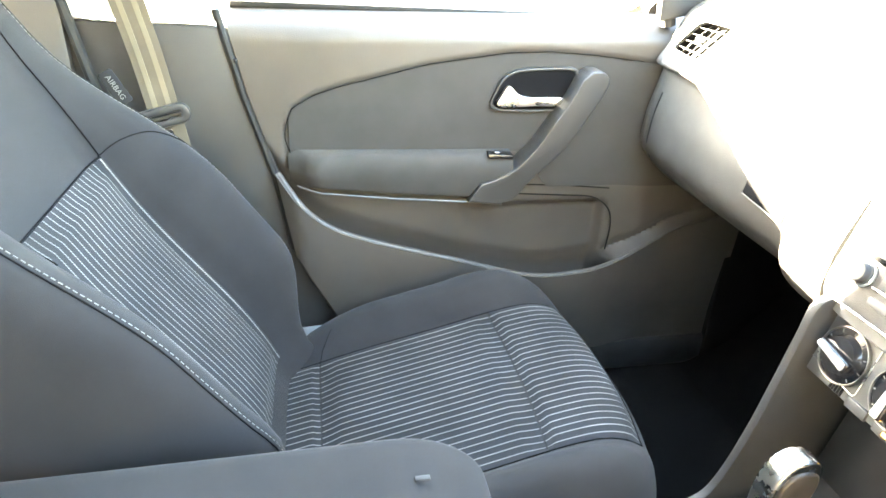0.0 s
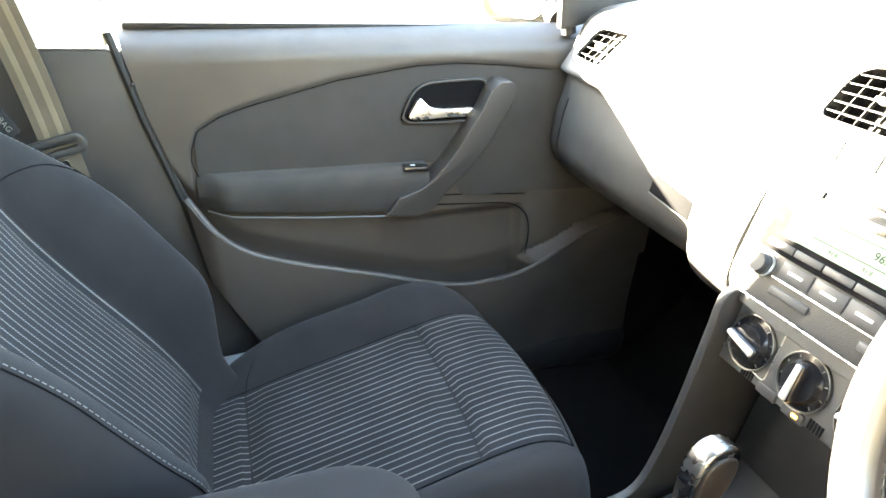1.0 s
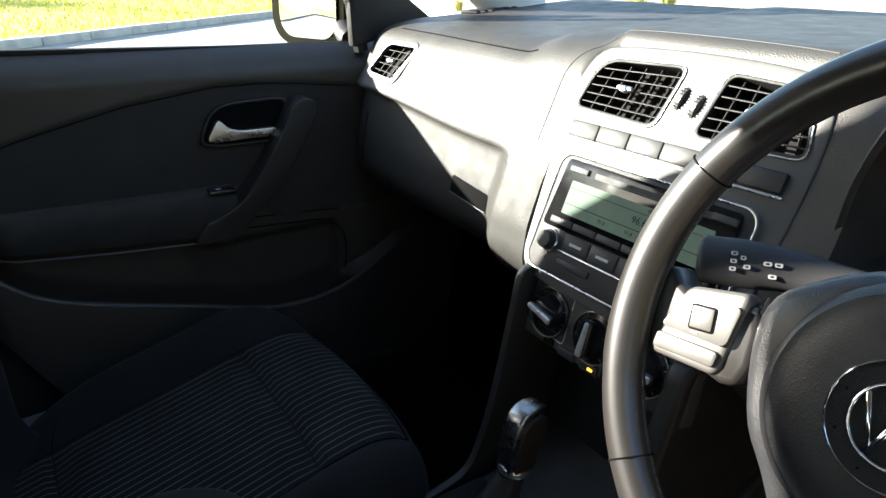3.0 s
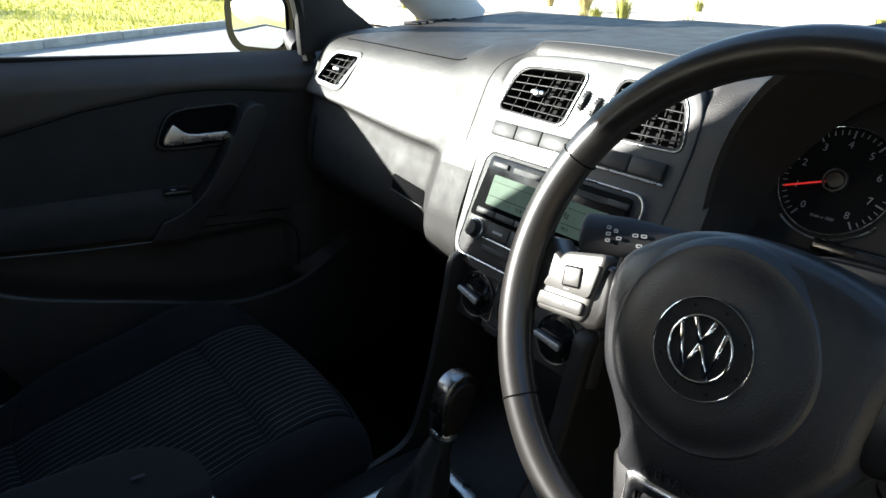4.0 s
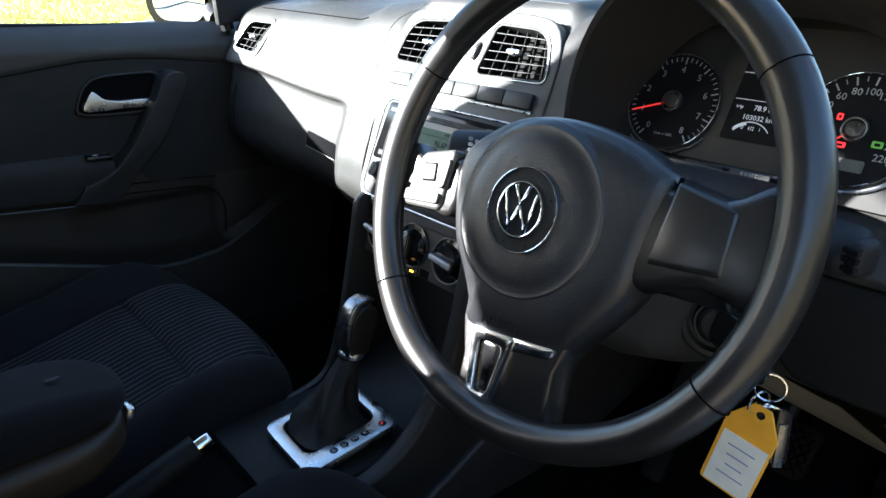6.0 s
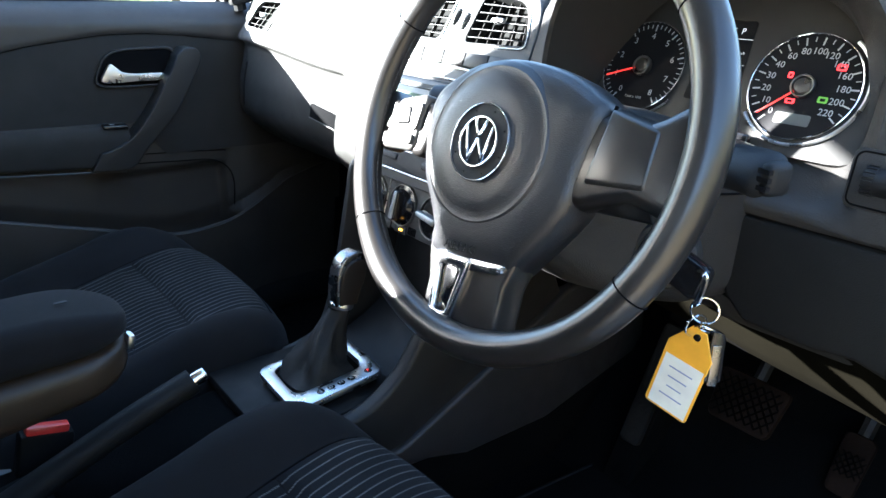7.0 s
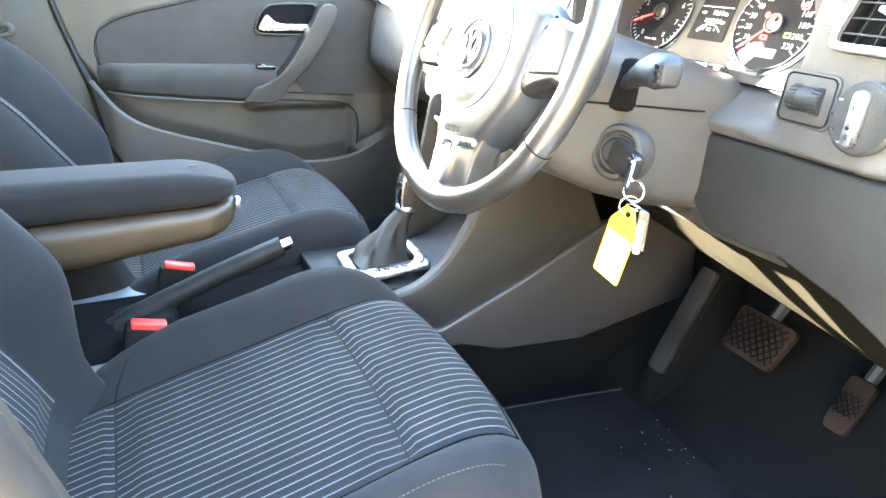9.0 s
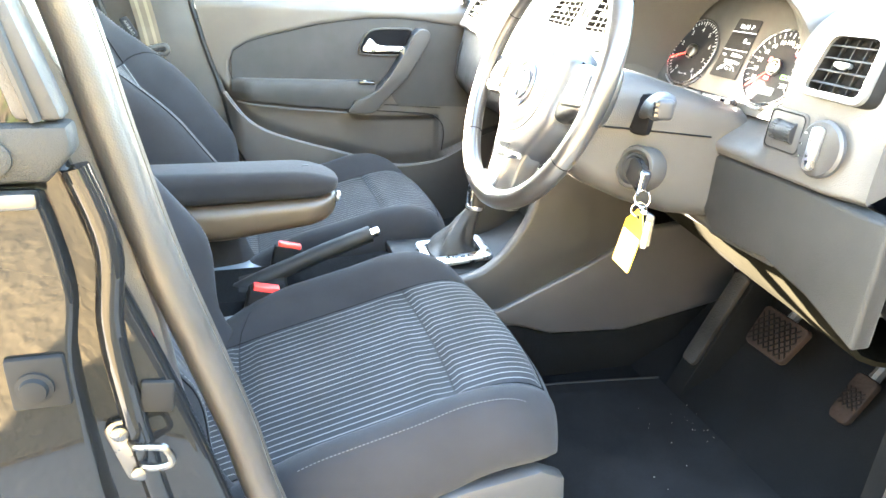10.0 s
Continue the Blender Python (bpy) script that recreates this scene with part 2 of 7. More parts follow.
def part(name, bm, material, parent=None, label="", smooth=True):
    """Links a bmesh as one mesh object, under a thing or a part."""
    me = bpy.data.meshes.new(name)
    bm.normal_update()
    bm.to_mesh(me)
    bm.free()
    if smooth:
        for p in me.polygons:
            p.use_smooth = True
        me.set_sharp_from_angle(angle=radians(38))
    me.materials.append(material)
    ob = new(name, me)
    if parent is not None:
        ob.parent = parent
    if label:
        tagged(ob, label)
    return ob


def thing(name, label, category, at=(0, 0, 0), group="", kind=""):
    ob = new(name)
    ob.location = at
    ob.empty_display_size = 0.05
    return tagged(ob, label, category, group, kind)


def smooth_line(pts, n=6, closed=False):
    """A Catmull-Rom line through the points."""
    p = [Vector(q) for q in pts]
    k, out = len(p), []
    for i in range(k if closed else k - 1):
        if closed:
            a, b, c, d = p[i - 1], p[i], p[(i + 1) % k], p[(i + 2) % k]
        else:
            a, b, c, d = p[max(i - 1, 0)], p[i], p[i + 1], p[min(i + 2, k - 1)]
        for j in range(n):
            s = j / n
            out.append(0.5 * ((2 * b) + (c - a) * s + (2 * a - 5 * b + 4 * c - d) * s * s + (3 * b - a - 3 * c + d) * s ** 3))
    if not closed:
        out.append(p[-1])
    return out


def loft(rings, cap=True, closed=True):
    bm = bmesh.new()
    vs = [[bm.verts.new(p) for p in r] for r in rings]
    n = len(vs[0])
    for a, b in zip(vs, vs[1:]):
        for i in range(n if closed else n - 1):
            j = (i + 1) % n
            bm.faces.new((a[i], a[j], b[j], b[i]))
    if cap and closed:
        bm.faces.new(list(reversed(vs[0])))
        bm.faces.new(vs[-1])
    bmesh.ops.recalc_face_normals(bm, faces=bm.faces)
    return bm


def rounded(bm, r, seg=2, angle=30):
    if r > 0:
        edges = [e for e in bm.edges if len(e.link_faces) == 2 and e.calc_face_angle(0) > radians(angle)]
        bmesh.ops.bevel(bm, geom=edges, offset=r, segments=seg, profile=0.5, affect="EDGES", clamp_overlap=True)
    return bm


def prism(poly, h, m=None, r=0.0, seg=2):
    """A flat outline in local x, y, raised from z = 0 to h, with rounded edges."""
    bm = loft([[Vector((x, y, 0)) for x, y in poly], [Vector((x, y, h)) for x, y in poly]])
    rounded(bm, r, seg)
    if m is not None:
        bm.transform(m)
    return bm


def box(size, m=None, r=0.0, seg=2):
    a, b, c = (s / 2 for s in size)
    bm = loft([[Vector((x, y, z)) for x, y in ((-a, -b), (a, -b), (a, b), (-a, b))] for z in (-c, c)])
    rounded(bm, min(r, 0.49 * min(size)), seg)
    if m is not None:
        bm.transform(m)
    return bm


def roundrect(w, h, r, n=5):
    out = []
    for cx, cy, a0 in ((w / 2 - r, h / 2 - r, 0), (-w / 2 + r, h / 2 - r, 90), (-w / 2 + r, -h / 2 + r, 180), (w / 2 - r, -h / 2 + r, 270)):
        for i in range(n + 1):
            a = radians(a0 + 90 * i / n)
            out.append((cx + r * math.cos(a), cy + r * math.sin(a)))
    return out


def frame_ring(outer, inner, h, m=None, r=0.0):
    """A flat frame between two outlines with as many points each, h thick."""
    o, i = [Vector((*p, 0)) for p in outer], [Vector((*p, 0)) for p in inner]
    up = Vector((0, 0, h))
    bm = loft([o, [p + up for p in o], [p + up for p in i], i, o], cap=False)
    bmesh.ops.remove_doubles(bm, verts=bm.verts, dist=1e-6)
    rounded(bm, r, 2, 50)
    bmesh.ops.recalc_face_normals(bm, faces=bm.faces)
    if m is not None:
        bm.transform(m)
    return bm


def holed(outer, holes, h, m=None):
    """A flat plate, h thick, with holes through it."""
    bm = bmesh.new()
    for z, flip in ((0.0, True), (h, False)):
        edges = []
        for loop in (outer, *holes):
            vs = [bm.verts.new((x, y, z)) for x, y in loop]
            edges += [bm.edges.new((a, b)) for a, b in zip(vs, vs[1:] + vs[:1])]
        bmesh.ops.triangle_fill(bm, use_beauty=True, use_dissolve=False, edges=edges)
    for loop in (outer, *holes):
        lo, hi = ([bm.verts.new((x, y, z)) for x, y in loop] for z in (0.0, h))
        for i in range(len(loop)):
            j = (i + 1) % len(loop)
            bm.faces.new((lo[i], lo[j], hi[j], hi[i]))
    bmesh.ops.remove_doubles(bm, verts=bm.verts, dist=1e-6)
    bmesh.ops.recalc_face_normals(bm, faces=bm.faces)
    rim = [e for e in bm.edges if len(e.link_faces) == 2 and e.calc_face_angle(0) > radians(60) and all(v.co.z > h - 1e-6 for v in e.verts)]
    bmesh.ops.bevel(bm, geom=rim, offset=min(0.006, h * 0.3), segments=3, profile=0.5, affect="EDGES", clamp_overlap=True)
    if m is not None:
        bm.transform(m)
    return bm


def tube(path, r, n=10, closed=False, flat=1.0):
    """A tube along a line; r: one radius or one for each point; flat squeezes it across."""
    p = [Vector(q) for q in path]
    k = len(p)
    rad = r if isinstance(r, (list, tuple)) else [r] * k
    rings, side = [], None
    for i in range(k):
        a, b = (p[i - 1], p[(i + 1) % k]) if closed else (p[max(i - 1, 0)], p[min(i + 1, k - 1)])
        d = (b - a).normalized()
        if side is None:
            side = d.orthogonal().normalized()
        side = (side - d * side.dot(d)).normalized()
        up = d.cross(side)
        rings.append([p[i] + rad[i] * (math.cos(2 * math.pi * j / n) * side + flat * math.sin(2 * math.pi * j / n) * up) for j in range(n)])
    if closed:
        rings.append(rings[0])
        bm = loft(rings, cap=False)
        bmesh.ops.remove_doubles(bm, verts=bm.verts, dist=1e-6)
        return bm
    return loft(rings)


def ribbon(path, width_dir, w, t):
    """A flat band along a line: w wide along width_dir, t thick."""
    p, wd = [Vector(q) for q in path], Vector(width_dir).normalized()
    rings = []
    for i, q in enumerate(p):
        d = (p[min(i + 1, len(p) - 1)] - p[max(i - 1, 0)]).normalized()
        nn = d.cross(wd).normalized()
        rings.append([q + wd * a * w / 2 + nn * b * t / 2 for a, b in ((-1, -1), (1, -1), (1, 1), (-1, 1))])
    return loft(rings)


def lathe(profile, m=None, n=28):
    """A turned body: (radius, height) pairs round local z."""
    bm = loft([[Vector((r * math.cos(2 * math.pi * i / n), r * math.sin(2 * math.pi * i / n), z)) for i in range(n)] for r, z in profile])
    if m is not None:
        bm.transform(m)
    return bm


def sheet(f, us, vs, thick):
    """A solid skin over the surface f(u, v), thick metres deep against its normal."""
    g = [[Vector(f(u, v)) for v in vs] for u in us]
    nu, nv = len(us), len(vs)
    bm = bmesh.new()

    def normal(i, j):
        a = g[min(i + 1, nu - 1)][j] - g[max(i - 1, 0)][j]
        b = g[i][min(j + 1, nv - 1)] - g[i][max(j - 1, 0)]
        return a.cross(b).normalized()

    top = [[bm.verts.new(g[i][j]) for j in range(nv)] for i in range(nu)]
    low = [[bm.verts.new(g[i][j] - thick * normal(i, j)) for j in range(nv)] for i in range(nu)]
    for i in range(nu - 1):
        for j in range(nv - 1):
            bm.faces.new((top[i][j], top[i + 1][j], top[i + 1][j + 1], top[i][j + 1]))
            bm.faces.new((low[i][j], low[i][j + 1], low[i + 1][j + 1], low[i + 1][j]))
    rim = [(i, 0) for i in range(nu)] + [(nu - 1, j) for j in range(1, nv)] + [(i, nv - 1) for i in range(nu - 2, -1, -1)] + [(0, j) for j in range(nv - 2, 0, -1)]
    for (a, b), (c, d) in zip(rim, rim[1:] + rim[:1]):
        bm.faces.new((top[a][b], low[a][b], low[c][d], top[c][d]))
    bmesh.ops.recalc_face_normals(bm, faces=bm.faces)
    return bm


def joined(*bms):
    """Several bmeshes as one."""
    out = bmesh.new()
    for b in bms:
        me = bpy.data.meshes.new("tmp")
        b.to_mesh(me)
        b.free()
        out.from_mesh(me)
        bpy.data.meshes.remove(me)
    return out


def words(text, size, m, depth=0.0004, spacing=1.0):
    """Raised lettering in the built-in font, centred on the pose."""
    cu = bpy.data.curves.new("words", "FONT")
    cu.body, cu.size, cu.extrude, cu.align_x, cu.align_y, cu.space_character, cu.resolution_u = text, size, depth, "CENTER", "CENTER", spacing, 2
    ob = bpy.data.objects.new("words", cu)
    scene.collection.objects.link(ob)
    bpy.context.view_layer.update()
    me = bpy.data.meshes.new_from_object(ob.evaluated_get(bpy.context.evaluated_depsgraph_get()))
    bm = bmesh.new()
    bm.from_mesh(me)
    bpy.data.objects.remove(ob)
    bpy.data.curves.remove(cu)
    bpy.data.meshes.remove(me)
    bm.transform(m)
    return bm


def plane_pose(at, right, up):
    """A pose whose local x, y lie along right and up; z points out of the face."""
    r, u = Vector(right).normalized(), Vector(up)
    u = (u - r * u.dot(r)).normalized()
    n = r.cross(u)
    return Matrix.Translation(at) @ Matrix((r, u, n)).transposed().to_4x4()


def quad_round(c, r, n=5):
    """A four-cornered outline (from bottom left, anticlockwise) with rounded corners."""
    out = []
    for i in range(4):
        p, a, b = Vector(c[i]), Vector(c[i - 1]), Vector(c[(i + 1) % 4])
        rr = r[i] if isinstance(r, (list, tuple)) else r
        p0, p1 = p + (a - p).normalized() * rr, p + (b - p).normalized() * rr
        for j in range(n + 1):
            t = j / n
            q = p0 * (1 - t) ** 2 + p * 2 * t * (1 - t) + p1 * t * t
            out.append((q.x, q.y))
    return out


def lerp_table(table, x):
    xs, ys = [a for a, _ in table], [b for _, b in table]
    return float(np.interp(x, xs, ys))


def ease(x):
    x = max(0.0, min(1.0, x))
    return x * x * (3 - 2 * x)


def steps(a, b, n):
    return [a + (b - a) * i / (n - 1) for i in range(n)]


FLOOR = -0.655

# ---- outside ----
GROUND = -0.93


def ground_sheet():
    bm = bmesh.new()
    bmesh.ops.create_grid(bm, x_segments=8, y_segments=8, size=600)
    bm.transform(Matrix.Translation((0, 0, GROUND)))
    tagged(part("ground", bm, ASPHALT), "pale sunlit paving of a parking road", "ground", kind="structure")


ground_sheet()

KERB_A, KERB_DIR = Vector((0.8, 11.4, GROUND)), Vector((3.4, 3.2, 0)).normalized()
KERB_OUT = Vector((-KERB_DIR.y, KERB_DIR.x, 0))


def kerb_line():
    kerb = thing("kerb", "pale concrete kerb between road and lawn", "kerb", kind="structure")
    for i in range(-40, 26):
        c = KERB_A + KERB_DIR * (i * 1.0) + KERB_OUT * 0.09 + Vector((0, 0, 0.06 + 0.004 * (i % 3)))
        m = Matrix.Translation(c) @ Matrix.Rotation(math.atan2(KERB_DIR.y, KERB_DIR.x), 4, "Z")
        part("kerb_stone", box((0.985, 0.18, 0.14), m, 0.02), KERB, kerb)


kerb_line()


def lawn():
    a = KERB_A + KERB_OUT * 0.18 + Vector((0, 0, 0.02))
    rng = random.Random(3)
    us, vs = steps(-60, 90, 84), steps(0, 60, 30)

    def f(u, v):
        p = a + KERB_DIR * u + KERB_OUT * v
        return p + Vector((0, 0, 0.07 + 0.05 * v ** 0.5 + 0.05 * noise.noise(p * 0.3)))

    tagged(part("lawn", sheet(f, us, vs, 0.1), GRASS), "sunlit yellow-green mown lawn behind the kerb", "lawn", kind="structure")
    bm = bmesh.new()
    for i in range(26000):
        v = rng.random() ** 1.8 * 22
        p = Vector(f(rng.uniform(-10, 40), v))
        h, w, ang = rng.uniform(0.04, 0.10) * (1 + v * 0.05), rng.uniform(0.008, 0.02) * (1 + v * 0.08), rng.uniform(0, 6.28)
        d = Vector((math.cos(ang), math.sin(ang), 0)) * w
        tip = p + Vector((rng.uniform(-0.03, 0.03), rng.uniform(-0.03, 0.03), h))
        bm.faces.new([bm.verts.new(q) for q in (p - d, p + d, tip)])
    tagged(part("grass", bm, BLADE, smooth=False), "short yellow-green grass blades in sunlight", "grass", kind="stuff")


lawn()


def dry_verge():
    """Dry golden grass on the driver's side, seen in the black paint."""
    def f(u, v):
        p = Vector((u, -1.75 - v, GROUND))
        return p + Vector((0, 0, 0.015 + 0.10 * ease(v / 0.8) + 0.05 * v ** 0.5 + 0.05 * noise.noise(p * 0.9)))

    tagged(part("dry_verge", sheet(f, steps(16, -16, 60), steps(0, 9, 40), 0.1), DRYGRASS), "dry golden grass verge beside the driver side", "verge", kind="structure")


dry_verge()


def hedge():
    """A tall clipped hedge beyond the dry verge, out of view, added to block sky light on the driver's side."""
    rng = random.Random(12)
    h = thing("hedge", "unseen dark green hedge added to block sky light", "hedge", (0, -5.2, GROUND))
    part("stems", box((26, 0.5, 2.6), Matrix.Translation((-1, 0, 1.45)), 0.1), BARK, h)
    bm = bmesh.new()
    for k in range(9000):
        x, z = rng.uniform(-14, 12), rng.uniform(0.05, 1) ** 0.8 * 3.3
        p = Vector((x, 0.42 + 0.16 * noise.noise(Vector((x * 0.8, z * 0.9, 0))) + rng.uniform(-0.12, 0.12) - 0.5 * ease((z - 2.7) / 0.6), z + 0.2 * noise.noise(Vector((x * 0.5, 3, 0)))))
        n = Vector((rng.gauss(0, 0.7), 1, rng.gauss(0.2, 0.7))).normalized()
        u = n.orthogonal().normalized() * rng.uniform(0.04, 0.09)
        w = n.cross(u)
        bm.faces.new([bm.verts.new(q) for q in (p - u, p + w * 0.6, p + u, p - w * 0.6)])
    part("foliage", bm, LEAF, h, "dense dark green leaves", smooth=False)


hedge()


def verge():
    """The stony bank with dry tufts ahead of the car."""
    us, vs = steps(-30, 40, 40), steps(0, 40, 24)

    def f(u, v):
        p = Vector((9 + v, u, GROUND))
        return p + Vector((0, 0, 0.02 + 0.10 * ease(v / 1.5) + 0.035 * v + 0.12 * noise.noise(p * 0.5)))

    tagged(part("stony_bank", sheet(f, us, vs, 0.1), SOIL), "dry stony garden bank ahead of the car", "bank", kind="structure")
    rng = random.Random(8)
    for k in range(44):
        c = Vector(f(rng.uniform(-14, 26), rng.uniform(0.3, 9)))
        bm, size = bmesh.new(), rng.uniform(0.35, 0.85)
        for _ in range(150):
            ang, lean = rng.uniform(0, 6.28), rng.uniform(0.05, 0.75)
            h = size * rng.uniform(0.6, 1.1)
            d = Vector((math.cos(ang), math.sin(ang), 0))
            s = Vector((-d.y, d.x, 0)) * rng.uniform(0.008, 0.016)
            q = d * rng.uniform(0, 0.12) * size
            mid = q + d * lean * h * 0.4 + Vector((0, 0, h * 0.7))
            tip = q + d * lean * h + Vector((0, 0, h * (1 - 0.35 * lean)))
            a, b, e, g, t = (bm.verts.new(x) for x in (q - s, q + s, mid + s * 0.7, mid - s * 0.7, tip))
            bm.faces.new((a, b, e, g))
            bm.faces.new((g, e, t))
        straw = rng.random() < 0.5
        ob = part("grass_tuft", bm, STRAW if straw else GREENTUFT, smooth=False)
        ob.location = c
        tagged(ob, "dry straw-coloured grass tuft on the bank" if straw else "yellow-green grass tuft on the bank", "grass tuft", "tufts on the bank")
    for k in range(36):
        c = Vector(f(rng.uniform(-12, 24), rng.uniform(0.2, 7)))
        bm = bmesh.new()
        bmesh.ops.create_icosphere(bm, subdivisions=2, radius=rng.uniform(0.10, 0.32))
        sd = rng.uniform(0, 50)
        for v in bm.verts:
            v.co *= 1 + 0.45 * noise.noise(v.co * 4 + Vector((sd, 0, 0)))
            v.co.z *= 0.6
        ob = part("rock", bm, STONE, smooth=False)
        ob.location = c
        tagged(ob, "pale rough rock on the dry bank", "rock", "rocks on the bank")


verge()


def tree(at, h, seed, label):
    rng = random.Random(seed)
    t = thing("tree", label, "tree", at, "trees behind the lawn")
    part("trunk", tube([(0, 0, 0), (0.1, 0, h * 0.25), (0.0, 0.1, h * 0.5), (0.1, 0.1, h * 0.8)], [0.22, 0.17, 0.11, 0.04], 8), BARK, t)
    bm = bmesh.new()
    for k in range(46):
        a, e = rng.uniform(0, 6.28), rng.uniform(-0.3, 1.0)
        c = Vector((math.cos(a), math.sin(a), 0)) * h * 0.33 * rng.random() ** 0.5 + Vector((0, 0, h * (0.62 + 0.32 * e)))
        rr = h * rng.uniform(0.07, 0.13)
        for _ in range(70):
            d = Vector((rng.gauss(0, 1), rng.gauss(0, 1), rng.gauss(0, 0.8))) * rr * 0.7
            n = Vector((rng.gauss(0, 1), rng.gauss(0, 1), rng.gauss(0, 1))).normalized()
            u = n.orthogonal().normalized() * h * 0.022
            w = n.cross(u)
            p = c + d
            bm.faces.new([bm.verts.new(q) for q in (p - u, p + w * 0.6, p + u, p - w * 0.6)])
    part("crown", bm, LEAF, t, smooth=False)


for i, (x, y, h) in enumerate([(-16, 34, 7), (-28, 40, 8), (-7, 44, 7.5), (14, 52, 8), (-40, 46, 9), (44, 34, 7), (50, 12, 8)]):
    tree((x, y, GROUND), h, 20 + i, "leafy green tree beyond the lawn")

# ---- car shell ----


def slab(name, pts, axis, a, b, material, label, category, r=0.0):
    """An outline in two axes, thick along the third from a to b; axis: that third axis."""
    put = {"x": lambda p, c: Vector((c, p[0], p[1])), "y": lambda p, c: Vector((p[0], c, p[1])), "z": lambda p, c: Vector((p[0], p[1], c))}[axis]
    bm = loft([[put(p, a) for p in pts], [put(p, b) for p in pts]])
    rounded(bm, r)
    return tagged(part(name, bm, material), label, category, kind="structure")


slab("floor", [(-1.9, -0.69), (0.42, -0.69), (0.42, 0.69), (-1.9, 0.69)], "z", FLOOR - 0.03, FLOOR, CARPET, "black carpeted floor of the car", "floor")
slab("toe_board", [(0.42, FLOOR - 0.03), (0.42, FLOOR), (0.52, -0.60), (0.74, -0.36), (0.80, -0.05), (0.84, -0.05), (0.84, FLOOR - 0.03)], "y", -0.69, 0.69, CARPET, "black carpeted bulkhead under the dashboard", "floor")
# roof, with a rounded skin of pale cloth


def roof_z(x, y):
    return 0.60 - 0.05 * ((x + 0.7) / 1.0) ** 2 - 0.06 * (y / 0.6) ** 2


tagged(part("ceiling", sheet(lambda u, v: (u, v, roof_z(u, v)), steps(-0.12, -1.75, 12), steps(-0.6, 0.6, 10), 0.04), ROOF), "pale cloth headliner of the car", "ceiling", kind="structure")
for side, nm in ((1, "left"), (-1, "right")):
    s = side
    slab(f"roof_rail_{nm}", [(-0.12, 0.50), (-1.75, 0.44), (-1.75, 0.52), (-0.12, 0.565)], "y", s * 0.60, s * 0.66, PALE, "pale trimmed roof rail above the doors", "roof rail", 0.01)
    # lower body beside the rear seat, its window opening above
    slab(f"rear_side_{nm}", [(-0.70, FLOOR), (-0.70, 0.085), (-1.9, 0.13), (-1.9, FLOOR)], "y", s * 0.69, s * 0.73, DOORUP, "grey rear door trim below its window", "door trim", 0.01)
    # out of view; the left outline is cut to steer sun and shade
    slab(f"rear_pillar_{nm}", ([(-1.06, 0.10), (-1.105, 0.24), (-1.10, 0.315), (-0.985, 0.395), (-0.965, 0.42), (-0.965, 0.47)] if s > 0 else [(-1.25, 0.10), (-0.95, 0.47)]) + [(-1.75, 0.46), (-1.9, 0.12)], "y", s * 0.62, s * 0.68, PALE, "pale trimmed rear roof pillar out of view", "pillar", 0.01)
    slab(f"sill_{nm}", [(-1.9, FLOOR), (0.5, FLOOR), (0.5, -0.58), (-1.9, -0.58)], "y", s * 0.668, s * 0.73, BLACK, "dark plastic door sill", "sill", 0.012)
    # front roof pillar, leaning back from the dashboard's corner to the roof
    p0, p1 = Vector((0.62, s * 0.66, 0.11)), Vector((-0.12, s * 0.585, 0.55))
    rings = []
    for k in steps(0, 1, 10):
        c = p0.lerp(p1, k) + Vector((0, s * 0.02, 0.035)) * math.sin(math.pi * k)
        w = 0.055 - 0.012 * k
        rings.append([c + Vector((w * math.cos(a) * 0.9, s * 0.028 * math.sin(a), w * math.cos(a) * 0.75)) for a in [2 * math.pi * j / 14 for j in range(14)]])
    tagged(part(f"front_pillar_{nm}", loft(rings), PALE), "pale grey roof pillar beside the windscreen", "pillar", kind="structure")
slab("rear_bulkhead", [(-0.69, FLOOR), (0.69, FLOOR), (0.69, 0.10), (-0.69, 0.10)], "x", -1.94, -1.9, CLOTH, "dark cloth back of the rear bench", "rear wall")
slab("parcel_shelf", [(-1.9, -0.69), (-1.55, -0.66), (-1.55, 0.66), (-1.9, 0.69)], "z", 0.085, 0.105, TRIM, "dark parcel shelf behind the rear bench", "shelf")
# tailgate out of view, added to cut light from behind
hatch = thing("tailgate", "unseen closed tailgate with a small window, added to dim the cabin", "tailgate", (-1.92, 0, 0.10), kind="structure")
part("trim", holed([(-0.70, 0.0), (0.70, 0.0), (0.66, 0.46), (-0.66, 0.46)], [quad_round([(-0.46, 0.13), (0.46, 0.13), (0.40, 0.33), (-0.40, 0.33)], 0.04)], 0.05, plane_pose((-0.03, 0, 0), (0, -1, 0), (0.25, 0, 1))), TRIM, hatch, "dark tailgate trim")
slab("bonnet", [(0.84, -0.62), (0.84, 0.62), (1.5, 0.55), (1.62, 0.35), (1.62, -0.35), (1.5, -0.55)], "z", -0.05, 0.0, PAINT, "glossy black bonnet beyond the windscreen", "bonnet", 0.02)

# side panels of the front footwells and the panel under the dashboard
for sgn, nm in ((1, "left"), (-1, "right")):
    kx = 0.46 if sgn > 0 else 0.43
    slab(f"kick_panel_{nm}", [(kx, FLOOR), (0.86, FLOOR), (0.86, 0.10), (0.33, 0.10), (0.33, -0.20), (kx, -0.30)], "y", sgn * (0.664 if sgn > 0 else 0.69), sgn * 0.73, CARPET, "black carpeted side of the footwell", "side panel")
slab("bulkhead", [(-0.73, -0.62), (0.73, -0.62), (0.73, 0.13), (-0.73, 0.13)], "x", 0.84, 0.88, BLACK, "black bulkhead behind the dashboard", "bulkhead")
